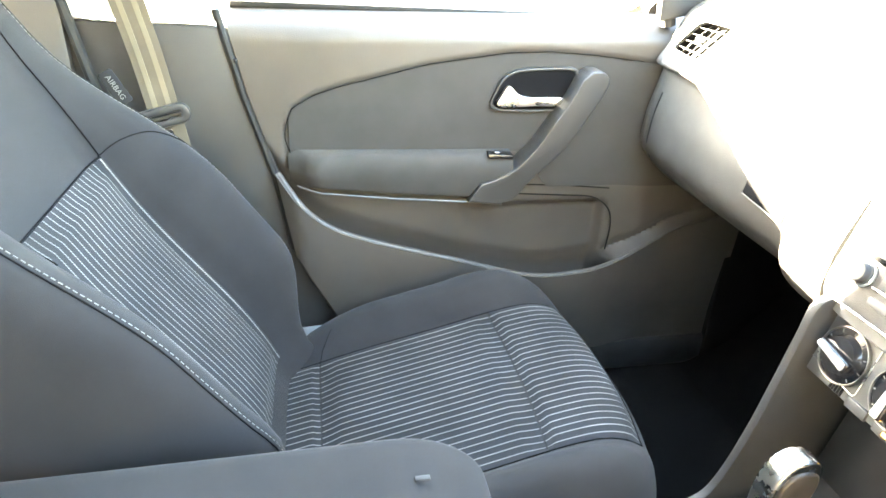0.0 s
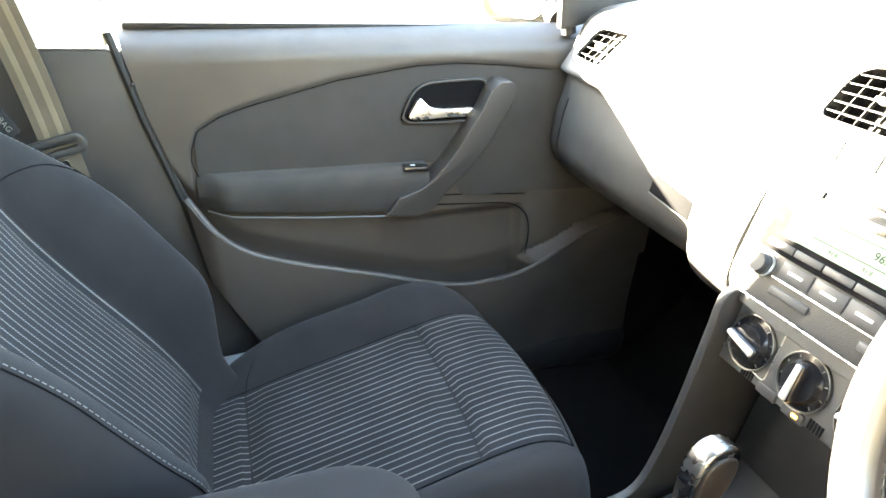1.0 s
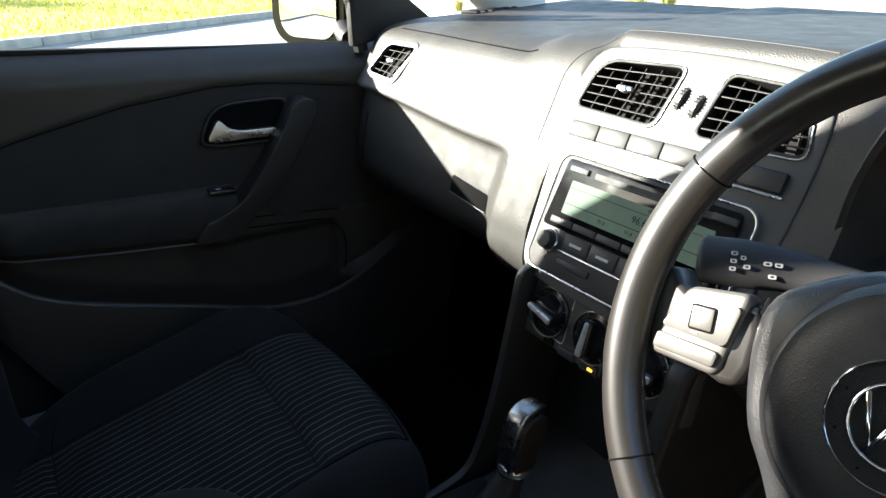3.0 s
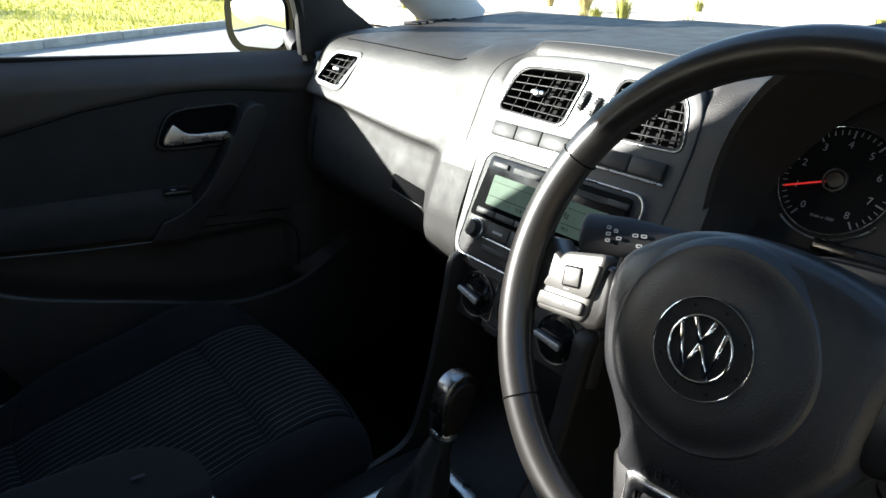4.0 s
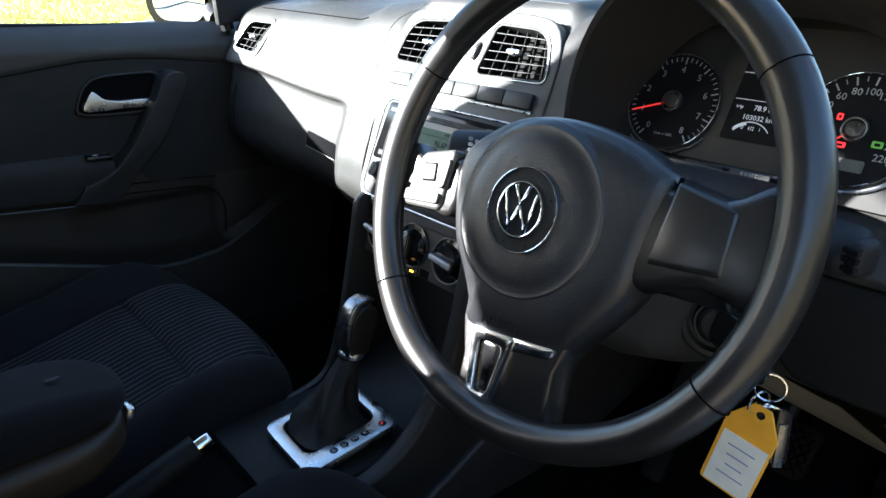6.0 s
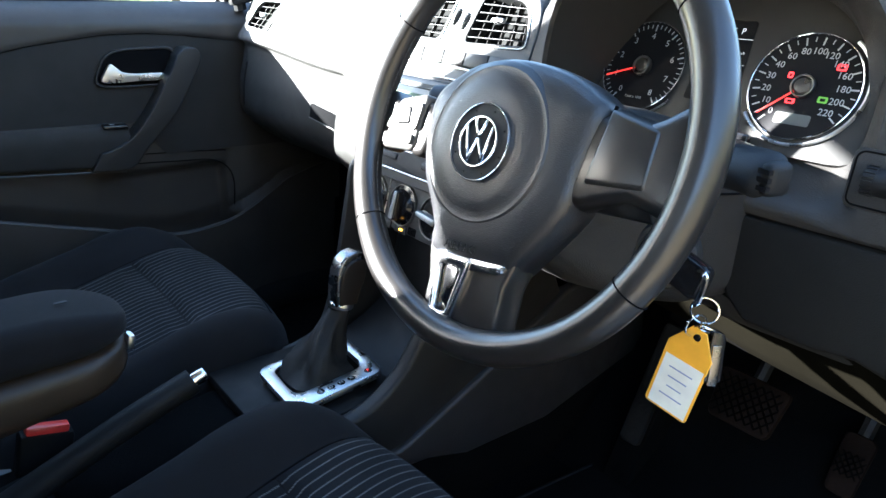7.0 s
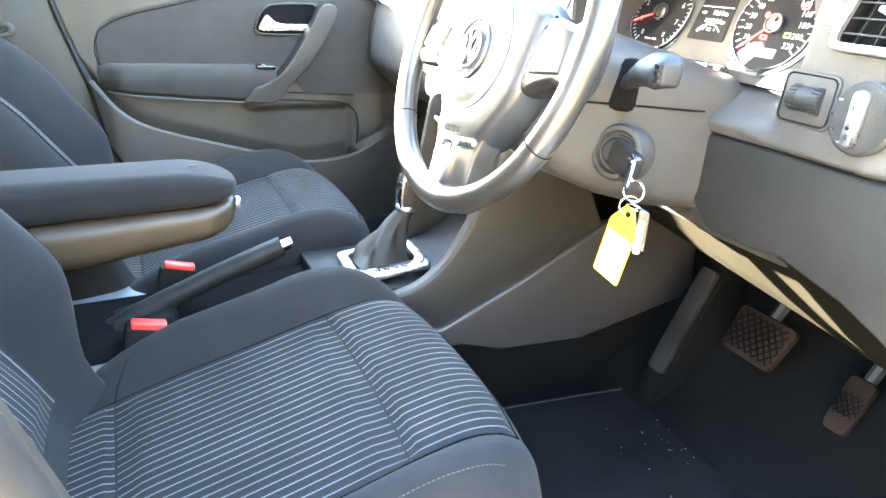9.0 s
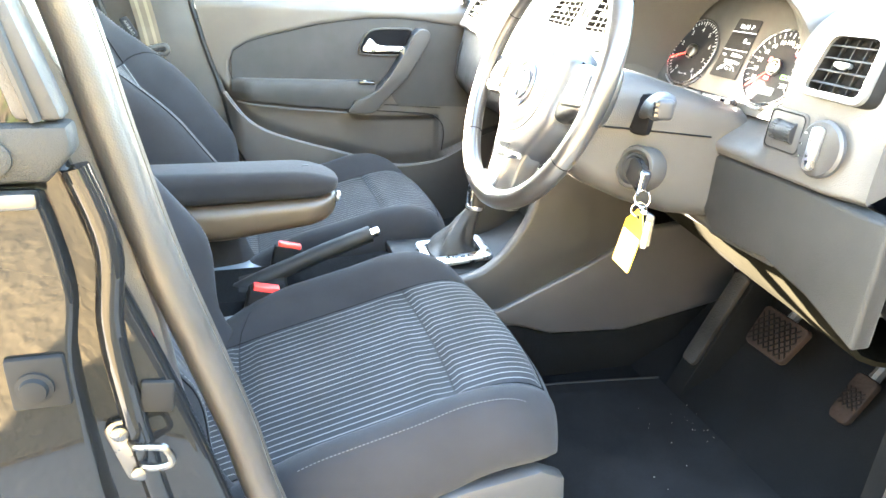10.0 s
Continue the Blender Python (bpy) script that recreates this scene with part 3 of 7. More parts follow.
# windscreen
W0, W1 = Vector((0.80, 0, 0.13)), Vector((-0.12, 0, 0.58))
ws = part("windscreen", sheet(lambda u, v: tuple(W0.lerp(W1, u) + Vector((-0.10 * (v / 0.62) ** 2 * (1 - u), v * (1 - 0.06 * u), 0.0))), steps(0, 1, 8), steps(-0.62, 0.62, 10), 0.004), GLASS)
tagged(ws, "clear sloping windscreen glass", "windscreen", kind="structure")

# ---- seats ----
HALF = [(0.0, 0.0), (0.09, 0.0), (0.155, 0.004), (0.182, 0.026), (0.210, 0.048), (0.238, 0.046), (0.258, 0.018), (0.267, -0.018), (0.262, -0.046), (0.236, -0.066), (0.12, -0.074), (0.0, -0.074)]


def full_ring(half):
    pts = [Vector((y, z, 0)) for y, z in half]
    ring = smooth_line(pts, 4)
    return ring + [Vector((-p.x, p.y, 0)) for p in reversed(ring[1:-1])]


RING = full_ring(HALF)
TOPY = [p.x for p in smooth_line([Vector((y, z, 0)) for y, z in HALF[:6]], 4)]
TOPZ = [p.y for p in smooth_line([Vector((y, z, 0)) for y, z in HALF[:6]], 4)]


def cushion_station(x):
    """Top height, swell and width of the seat cushion, x metres ahead of the backrest's foot."""
    z = 0.258 + 0.257 * (x - 0.385)
    if x > 0.39:
        z -= 0.9 * (x - 0.39) ** 2
    k = math.sqrt(max(0.0, 1 - (max(0.0, x - 0.44) / 0.105) ** 2.4))
    return z, k, 1 - 0.16 * (1 - k) ** 1.5


def bolster(x):
    """How high the cushion's side bolsters stand along its length."""
    return 0.10 + 1.0 * ease((x + 0.04) / 0.24) - 0.40 * ease((x - 0.34) / 0.17)


def front_round(x, y):
    """How far the front of the cushion draws back towards its sides."""
    return 0.062 * (abs(y) / 0.26) ** 2.6 * ease((x - 0.28) / 0.22)


def cushion_top(x, y):
    z, k, w = cushion_station(x)
    e = float(np.interp(abs(y) / w, TOPY, TOPZ)) * bolster(x)
    return Vector((x - front_round(x, y), y, z - 0.075 + (e + 0.075) * k))


LEAN = Vector((-0.47, 0, 0.883))
FACE = Vector((0.883, 0, 0.47))
BACK0 = Vector((0.0, 0, 0.205))


def back_half(q):
    b = 1.16 - 0.94 * ease((q - 0.26) / 0.30)
    w = 1.0 - 0.22 * ease((q - 0.34) / 0.36)
    b *= 0.45 + 0.55 * ease((q + 0.02) / 0.16)
    foot = 0.036 * (1 - ease((q + 0.02) / 0.20))
    pts = [(0.0, 0.0), (0.085, 0.0), (0.140, 0.004), (0.168, 0.048 * b), (0.200, 0.088 * b), (0.232, 0.092 * b), (0.256, 0.062 * b), (0.264, 0.0), (0.262, -0.06), (0.235, -0.105), (0.12, -0.115), (0.0, -0.115)]
    return [(y * w - foot * ease((y - 0.17) / 0.07), n) for y, n in pts]


def back_point(q, y, n):
    return BACK0 + LEAN * q + FACE * (n + 0.026 * ease((0.34 - q) / 0.30)) + Vector((0, y, 0))


def back_skin(q, y):
    """A point on the front of the backrest, bolsters included."""
    half = smooth_line([Vector((a, c, 0)) for a, c in back_half(q)[:7]], 4)
    return back_point(q, y, float(np.interp(abs(y), [p.x for p in half], [p.y for p in half])) + 0.0008)


def back_top(q, y):
    half = smooth_line([Vector((a, c, 0)) for a, c in back_half(q)[:6]], 4)
    n = float(np.interp(abs(y), [p.x for p in half], [p.y for p in half]))
    return back_point(q, y, n)


def smooth_pairs(pts, n=5):
    return [(p.x, p.y) for p in smooth_line([Vector((a, b, 0)) for a, b in pts], n)]


def pillow(f, us, vs, lift, edge):
    """A cloth panel on a surface, swelling by lift from edges that sink a little."""
    def g(u, v):
        a = min((u - us[0]) / (us[-1] - us[0]), 1 - (u - us[0]) / (us[-1] - us[0]))
        b = min((v - vs[0]) / (vs[-1] - vs[0]), 1 - (v - vs[0]) / (vs[-1] - vs[0]))
        k = ease(min(a / edge[0], 1)) * ease(min(b / edge[1], 1))
        p = f(u, v)
        e = 1e-3
        n = (f(u + e, v) - f(u - e, v)).cross(f(u, v + e) - f(u, v - e)).normalized()
        if n.z < 0 and n.x < 0:
            n = -n
        return p + n * (0.0012 + lift * k)
    return g


def stitches(f, line, step=0.0065, length=0.0042):
    """A row of short thread dashes that follow a line on a surface."""
    bm = bmesh.new()
    pts = [f(*q) for q in line]
    run, out = 0.0, []
    for a, b in zip(pts, pts[1:]):
        d = (b - a).length
        while run < d:
            c = a.lerp(b, run / d)
            out.append((c, (b - a).normalized()))
            run += step
        run -= d
    for c, d in out:
        s = d.orthogonal().normalized() * 0.0006
        u = d.cross(s).normalized() * 0.0006
        q = [[c + d * length * (e - 0.5) + x for x in (s, u, -s, -u)] for e in (0, 1)]
        va = [[bm.verts.new(p) for p in r] for r in q]
        for i in range(4):
            bm.faces.new((va[0][i], va[0][(i + 1) % 4], va[1][(i + 1) % 4], va[1][i]))
    return bm


def seat(at, outer, label, tag):
    """A front seat: outer is +1 or -1, the side of its door."""
    s = thing("front_seat", label, "car seat", at, "front seats")
    rings = []
    for x in steps(-0.03, 0.43, 18) + [0.44 + 0.105 * math.sin(math.pi / 2 * i / 12) * 0.9995 for i in range(1, 13)]:
        z, k, w = cushion_station(x)
        draw = 0.034 * (1 - ease((x + 0.02) / 0.15))
        rings.append([Vector((x - front_round(x, p.x * w), p.x * w - math.copysign(draw * ease((abs(p.x) - 0.17) / 0.07), p.x), z - 0.075 + (p.y * (bolster(x) if p.y > 0 else 1) + 0.075) * max(k, 0.02))) for p in RING])
    part("cushion", loft(rings), CLOTH, s, "plain charcoal cloth cushion with side bolsters")
    # striped panels of the cushion: behind the rear seam, the middle and the front
    for x0, x1, nm in ((-0.01, 0.0940, "rear_panel"), (0.0965, 0.3845, "middle_panel"), (0.3870, 0.520, "front_panel")):
        us, vs = steps(x0, x1, 22), steps(-0.164, 0.164, 28)
        part(nm, sheet(pillow(cushion_top, us, vs, 0.006, (0.12, 0.06)), us, vs, 0.004), STRIPE, s, "charcoal cloth with thin pale stripes")
    for yy in (-0.164, 0.164):
        part("cushion_seam", tube([cushion_top(x, yy) + Vector((0, 0, 0.001)) for x in steps(-0.01, 0.52, 26)], 0.0011, 6), SEAM, s)
    part("cushion_seam", tube([cushion_top(0.522, y) + Vector((0.0, 0, 0.001)) for y in steps(-0.164, 0.164, 20)], 0.0014, 6), SEAM, s)
    for sg in (-1, 1):
        part("cushion_seam", tube([cushion_top(x, sg * y) + Vector((0, 0, 0.0005)) for x, y in ((0.096, 0.164), (0.10, 0.18), (0.115, 0.205), (0.14, 0.228))], 0.0006, 6), SEAM, s)
        if sg == outer:
            bm = stitches(lambda x, y: cushion_top(x, y) + Vector((0, 0, 0.001)), [(x, sg * 0.236) for x in steps(0.16, 0.49, 28)], 0.0050, 0.0030)
            part("stitching", bm, DULLTHREAD, s, "row of pale stitches", smooth=False)
    # backrest
    rings = []
    Q = 0.72
    for q in steps(-0.05, 0.58, 24) + [0.58 + (Q - 0.58) * math.sin(math.pi / 2 * i / 9) * 0.9995 for i in range(1, 10)]:
        k = math.sqrt(max(0.0, 1 - (max(0.0, q - 0.58) / (Q - 0.58)) ** 2.2))
        rings.append([back_point(q, p.x * (0.55 + 0.45 * k), -0.045 + (p.y + 0.045) * max(k, 0.02)) for p in full_ring(back_half(q))])
    part("backrest", loft(rings), CLOTH, s, "plain charcoal cloth backrest with raised side bolsters")
    us, vs = steps(0.0, 0.395, 30), steps(-0.148, 0.148, 26)
    part("back_panel", sheet(pillow(back_top, us, vs, 0.008, (0.08, 0.1)), us, vs, 0.004), STRIPE_UP, s, "charcoal cloth with thin pale stripes")
    for yy in (-0.148, 0.148):
        part("back_seam", tube([back_top(q, yy) + FACE * 0.001 for q in steps(0.02, 0.62, 30)], 0.0010, 6), SEAM, s)
    part("back_seam", tube([back_top(0.397, y) + FACE * 0.001 for y in steps(-0.148, 0.148, 18)], 0.0010, 6), SEAM, s)
    for sg in (-1, 1):
        part("back_seam", tube([back_skin(q, sg * y) for q, y in smooth_pairs(((0.398, 0.147), (0.400, 0.170), (0.385, 0.200), (0.345, 0.228), (0.29, 0.250))[:5 if sg == outer else 3])], 0.0009, 6), SEAM, s)

        def rim(q, _):
            h = back_half(q)
            return back_point(q, sg * h[5][0], h[5][1] + 0.0015)

        part("back_seam", tube([rim(q, 0) - FACE * 0.001 for q in steps(0.03, 0.64, 34)], 0.0009, 6), SEAM, s)
        part("stitching", stitches(lambda q, y: rim(q, 0) + Vector((0, -sg * 0.005, 0)), [(q, 0) for q in steps(0.03, 0.64, 40)]), THREAD, s, "row of pale stitches", smooth=False)
    # headrest on two posts, out of view, added to block light
    hr = []
    for z in steps(0, 1, 14):
        k = max(0.05, math.sqrt(max(0.0, 1 - abs(2 * z - 1) ** 3.2)))
        c = BACK0 + LEAN * (0.805 + 0.18 * z) + FACE * (0.0 + 0.03 * z)
        hr.append([c + Vector((0, y * k, 0)) + FACE * (n * (0.4 + 0.6 * k)) for y, n in roundrect(0.26, 0.10, 0.045)])
    part("headrest", loft(hr), CLOTH, s, "padded charcoal headrest out of view, added to block light")
    for yy in (-0.06, 0.06):
        part("headrest_post", tube([BACK0 + LEAN * q + FACE * -0.03 + Vector((0, yy, 0)) for q in (0.66, 0.84)], 0.006, 8), STEEL, s)
    # cloth tag on the door side of the backrest
    if tag:
        base = Vector((-0.165, outer * 0.236, 0.632))
        m = plane_pose(base, (-LEAN).normalized(), FACE + Vector((0, outer * 0.3, 0)))
        tg = part("airbag_tag", prism(roundrect(0.050, 0.020, 0.003), 0.0016, m, 0.0004), CLOTH, s, "grey sewn label reading AIRBAG")
        part("lettering", words("AIRBAG", 0.0105, m @ Matrix.Translation((0, 0, 0.0021))), THREAD, tg, smooth=False)
    # seat base, side covers, lever and rails
    for sg in (-1, 1):
        pts = [(-0.10, 0.06), (-0.10, 0.20), (0.0, 0.165), (0.20, 0.168), (0.36, 0.200), (0.46, 0.212), (0.495, 0.195), (0.505, 0.10), (0.44, 0.05)]
        m = Matrix.Translation((0, sg * 0.256 + 0.012, 0)) @ Matrix.Rotation(radians(90), 4, "X")
        part("side_cover", prism(pts, 0.024, m, 0.006), TRIM, s, "dark plastic side cover")
        part("seat_rail", box((0.46, 0.04, 0.05), Matrix.Translation((0.17, sg * 0.20, 0.027)), 0.006), STEEL, s, "steel seat rail on the floor")
        part("joint_flap", sheet(lambda u, v: (-0.03 + 0.14 * u, sg * (0.213 + 0.052 * v), 0.186 + 0.010 * u - 0.010 * v * v), steps(0, 1, 6), steps(0, 1, 8), -sg * 0.012), FLAP, s, "smooth pale grey flap at the seat's joint")
    part("height_lever", box((0.15, 0.014, 0.026), Matrix.Translation((0.26, outer * 0.280, 0.132)) @ Matrix.Rotation(radians(-6), 4, "Y"), 0.006), STACK, s, "grey seat height lever")
    part("seat_pan", box((0.50, 0.44, 0.10), Matrix.Translation((0.20, 0, 0.095)), 0.012), BLACK, s)
    return s


seat((-0.45, 0.35, FLOOR), 1, "charcoal cloth passenger seat with pale stripes", True)
seat((-0.50, -0.35, FLOOR), -1, "charcoal cloth driver seat with pale stripes", True)

# ---- passenger door and its pillar ----
REAR_EDGE = [(-0.62, -0.25), (-0.487, -0.311), (-0.343, -0.384), (-0.2, -0.409), (-0.063, -0.448), (0.082, -0.480)]
INSERT_TOP = [(-0.393, -0.110), (-0.382, -0.082), (-0.345, -0.060), (-0.303, -0.046), (-0.153, -0.009), (-0.019, 0.010), (0.06, 0.012), (0.133, 0.007), (0.28, -0.010)]
LIP = [(-0.43, -0.16), (-0.403, -0.204), (-0.35, -0.268), (-0.273, -0.309), (-0.086, -0.365), (0.0, -0.392), (0.072, -0.405), (0.14, -0.402), (0.19, -0.392), (0.24, -0.370), (0.30, -0.338), (0.36, -0.31), (0.6, -0.25)]
LIP = [(p.x, p.y) for p in smooth_line([Vector((x, z, 0)) for x, z in LIP], 6)]
ARM_LOW = [(-0.40, -0.212), (-0.213, -0.233), (-0.077, -0.244), (0.0, -0.252)]


def door_y(x, z):
    lip, top = lerp_table(LIP, x), lerp_table(INSERT_TOP, x)
    y = 0.704
    y -= 0.006 * max(ease((z - top + 0.008) / 0.012), ease((-0.390 - x) / 0.010) * ease((z - lip) / 0.03))
    y += 0.040 * max(0.0, (z - 0.021) / 0.045) ** 2
    low = ease((lip - z + 0.008) / 0.016) * ease((x - 0.195) / 0.03)
    y -= 0.038 * low
    y += 0.020 * ease((lip - z - 0.02) / 0.25) * (low > 0)
    # the pocket's hollow ahead of the strap's foot
    px = ease((x - (-0.10 + (-0.25 - z) * -0.1)) / 0.16) * ease((0.205 - x) / 0.02) * ease((-0.262 - z) / 0.02)
    y += 0.018 * px * (1 - low)
    y += 0.012 * ease((lip - z + 0.03) / 0.05) * (1 - low)
    # the front edge turns in towards the dashboard
    y -= 0.012 * ease((x - 0.20) / 0.08) * (1 - low)
    return y


DOORPOSE = plane_pose((0, 0, 0), (1, 0, 0), (0, 0, 1))


def pocket_y(x, z):
    lip = lerp_table(LIP, x)
    back = ease((-0.37 - x) / 0.055)
    return 0.6585 + 0.020 * ease((lip - z - 0.02) / 0.25) * (1 - 0.6 * back) + 0.034 * back + 0.006 * ease((x - 0.22) / 0.10)


def pocket_point(u, v):
    z = -0.62 + 0.46 * v
    for _ in range(8):
        x = lerp_table(REAR_EDGE, z) * (1 - u) + (0.312 + 0.16 * ease((-0.17 - z) / 0.06)) * u
        z = -0.62 + (lerp_table(LIP, x) + 0.62) * v
    return Vector((x, pocket_y(x, z), z))


def on_door(y):
    return Matrix.Translation((0, y, 0)) @ DOORPOSE


def passenger_door():
    d = thing("passenger_door", "closed front passenger door with dark grey trim", "car door", (-0.1, 0.74, FLOOR))
    inv = Matrix.Translation((0.1, -0.74, -FLOOR))

    def put(name, bm, mat, label="", parent=None, smooth=True):
        bm.transform(inv)
        return part(name, bm, mat, parent or d, label, smooth)

    zs = steps(-0.62, 0.069, 130)
    bm = sheet(lambda u, z: (lambda x: (x, door_y(x, z), z))(lerp_table(REAR_EDGE, z) * (1 - u) + (0.312 + 0.16 * ease((-0.17 - z) / 0.06)) * u), steps(0, 1, 200), zs, 0.018)
    put("door_panel", bm, DOORUP, "dark grey grained door trim panel")

    def ins(u, v):
        x = -0.388 + 0.735 * u
        top = lerp_table(INSERT_TOP, x) - 0.004
        low = -0.165 - 0.072 * ease((x - 0.02) / 0.06)
        z = low + v * (top - low)
        return (x, 0.6995 - 0.0015 * math.sin(math.pi * v) - 0.012 * ease((x - 0.20) / 0.08), z)

    put("insert_panel", sheet(ins, steps(0, 1, 90), steps(0, 1, 16), 0.003), DOORCLOTH, "smooth grey insert panel")
    put("insert_groove", tube([(x, 0.6985, lerp_table(INSERT_TOP, x) - 0.003) for x in steps(-0.392, 0.24, 120)], 0.0008, 6), SEAM)
    put("insert_groove", tube(smooth_line([(-0.392, 0.697, -0.11), (-0.395, 0.697, -0.135), (-0.388, 0.697, -0.16)], 6), 0.0010, 6), SEAM)
    # armrest
    rings = []
    for i, x in enumerate(steps(-0.392, -0.005, 30)):
        t = i / 29
        zt, zb = -0.157 - 0.006 * t, lerp_table(ARM_LOW, x)
        yin = 0.655 + 0.035 * (1 - ease(t / 0.12)) + 0.004 * t
        c = [(0.702, zt + 0.002), (yin + 0.016, zt + 0.001), (yin + 0.004, zt - 0.010), (yin, zt - 0.03), (yin + 0.004, zb + 0.016), (yin + 0.012, zb + 0.003), (0.702, zb)]
        rings.append([Vector((x, p.x, p.y)) for p in smooth_line([Vector((a, b, 0)) for a, b in c], 4)])
    put("armrest", loft(rings), DOORCLOTH, "padded grey armrest")
    put("armrest_groove", tube([(x, 0.662 + 0.03 * (1 - ease((x + 0.39) / 0.05)), lerp_table(ARM_LOW, x) - 0.003) for x in steps(-0.38, -0.02, 20)], 0.002, 6), STACK)
    # pull strap
    outer = smooth_line([(-0.085, -0.243, 0), (-0.012, -0.246, 0), (0.028, -0.205, 0), (0.085, -0.147, 0), (0.125, -0.085, 0), (0.149, -0.040, 0), (0.141, -0.018, 0), (0.118, -0.016, 0)], 5)
    inner = smooth_line([(0.102, -0.030, 0), (0.088, -0.060, 0), (0.060, -0.105, 0), (0.030, -0.150, 0), (-0.005, -0.186, 0), (-0.04, -0.204, 0), (-0.062, -0.210, 0)], 5)
    put("pull_handle", prism([(p.x, p.y) for p in outer + inner], 0.052, on_door(0.704), 0.017, 5), TRIM, "dark moulded pull handle")
    # latch bezel and lever, over a black plate that paints the recess's shade
    rec = [(p.x, p.y) for p in smooth_line([(-0.041, -0.079, 0), (-0.036, -0.060, 0), (-0.022, -0.036, 0), (0.004, -0.024, 0), (0.06, -0.021, 0), (0.100, -0.023, 0), (0.100, -0.045, 0), (0.082, -0.083, 0), (0.06, -0.088, 0), (-0.02, -0.087, 0)], 4, True)]
    cx, cz = 0.03, -0.055
    grow = [(cx + (x - cx) * 1.07, cz + (z - cz) * 1.14) for x, z in rec]
    put("latch_shade_plate", prism([(cx + (x - cx) * 0.995, cz + (z - cz) * 0.99) for x, z in rec], 0.004, on_door(0.6975)), SEAM, "black plate for the shaded hollow behind the latch")
    put("latch_bezel", frame_ring(grow, rec, 0.010, on_door(0.7005), 0.002), TRIM, "dark bezel round the latch")
    lev = smooth_line([(-0.036, -0.077, 0), (-0.028, -0.060, 0), (-0.018, -0.046, 0), (-0.010, -0.050, 0), (0.004, -0.062, 0), (0.03, -0.066, 0), (0.075, -0.066, 0), (0.082, -0.070, 0), (0.074, -0.080, 0), (0.03, -0.080, 0), (-0.02, -0.082, 0)], 3, True)
    put("latch_lever", prism([(p.x, p.y) for p in lev], 0.012, on_door(0.694), 0.0035, 3), SILVER, "bright satin door latch lever")
    # window switch on the armrest
    m = Matrix.Translation((-0.028, 0.672, -0.1635)) @ Matrix.Rotation(radians(3), 4, "Y")
    sw = put("window_switch", box((0.046, 0.024, 0.009), m, 0.003), GLOSS, "black window switch with a pale mark")
    put("switch_mark", box((0.008, 0.004, 0.001), m @ Matrix.Translation((-0.005, 0, 0.0046))), WHITE, parent=sw)
    put("pocket_wall", sheet(pocket_point, steps(0, 1, 150), steps(0, 1, 40), -0.006), DOORUP, "grained outer wall of the door pocket")
    put("pocket_lip", tube([pocket_point(u, 1) + Vector((0, 0.003, -0.002)) for u in steps(0.0, 0.86, 120)], [0.0062 - 0.0045 * ease((i - 78) / 40) for i in range(120)], 12), DOORUP, "rounded lip of the door pocket")
    # seams round the pocket
    put("pocket_seam", tube(smooth_line([(0.01, 0.7035, -0.250), (0.10, 0.7035, -0.256), (0.17, 0.703, -0.262), (0.205, 0.70, -0.285), (0.214, 0.695, -0.32), (0.208, 0.69, -0.37)], 6), 0.0014, 6), SEAM)
    put("panel_seam", tube([(0.03, 0.7025, -0.232), (0.12, 0.7025, -0.237), (0.20, 0.695, -0.242)], 0.0012, 6), SEAM)
    # window seal along the sill and the rear edge seal
    put("window_seal", box((0.80, 0.016, 0.012), Matrix.Translation((-0.07, 0.746, 0.0645)) @ Matrix.Rotation(radians(1.2), 4, "Y"), 0.004), RUBBER, "black rubber window seal")
    put("edge_seal", tube([(lerp_table(REAR_EDGE, z) - 0.008, 0.700, z) for z in steps(-0.55, 0.069, 24)], 0.006, 8), RUBBER, "black rubber door edge seal")
    put("trim_clip", lathe([(0.0035, 0), (0.003, 0.003), (0.001, 0.004)], Matrix.Translation((-0.462, 0.694, -0.006)) @ Matrix.Rotation(radians(90), 4, "X"), 10), BLACK)
    # window frame: the upright beside the mirror and the rear upright
    put("window_frame", tube([(0.262, 0.70, 0.055), (0.235, 0.69, 0.17), (0.12, 0.665, 0.36), (0.0, 0.64, 0.50)], 0.014, 8), BLACK, "black window frame")
    put("rear_window_frame", prism([(-0.56, 0.086), (-0.490, 0.084), (-0.478, 0.196), (-0.511, 0.255), (-0.550, 0.325), (-0.646, 0.428), (-0.670, 0.465), (-0.70, 0.52), (-0.74, 0.52)], 0.020, on_door(0.725), 0.004), BLACK, "black rear upright of the window frame")
    put("window_pane", sheet(lambda u, v: (-0.47 + 0.72 * u - 0.10 * v * (1 - u) - 0.22 * v * u, 0.752 - 0.10 * v ** 1.3, 0.058 + 0.43 * v), steps(0, 1, 6), steps(0, 1, 8), 0.004), GLASS, "clear side window")
    # corner cover inside the mirror
    put("mirror_corner_cover", prism([(0.235, 0.062), (0.42, 0.10), (0.34, 0.155), (0.252, 0.25), (0.225, 0.25)], 0.02, on_door(0.70), 0.006), BLACK, "black triangular cover at the window's corner")
    return d


passenger_door()


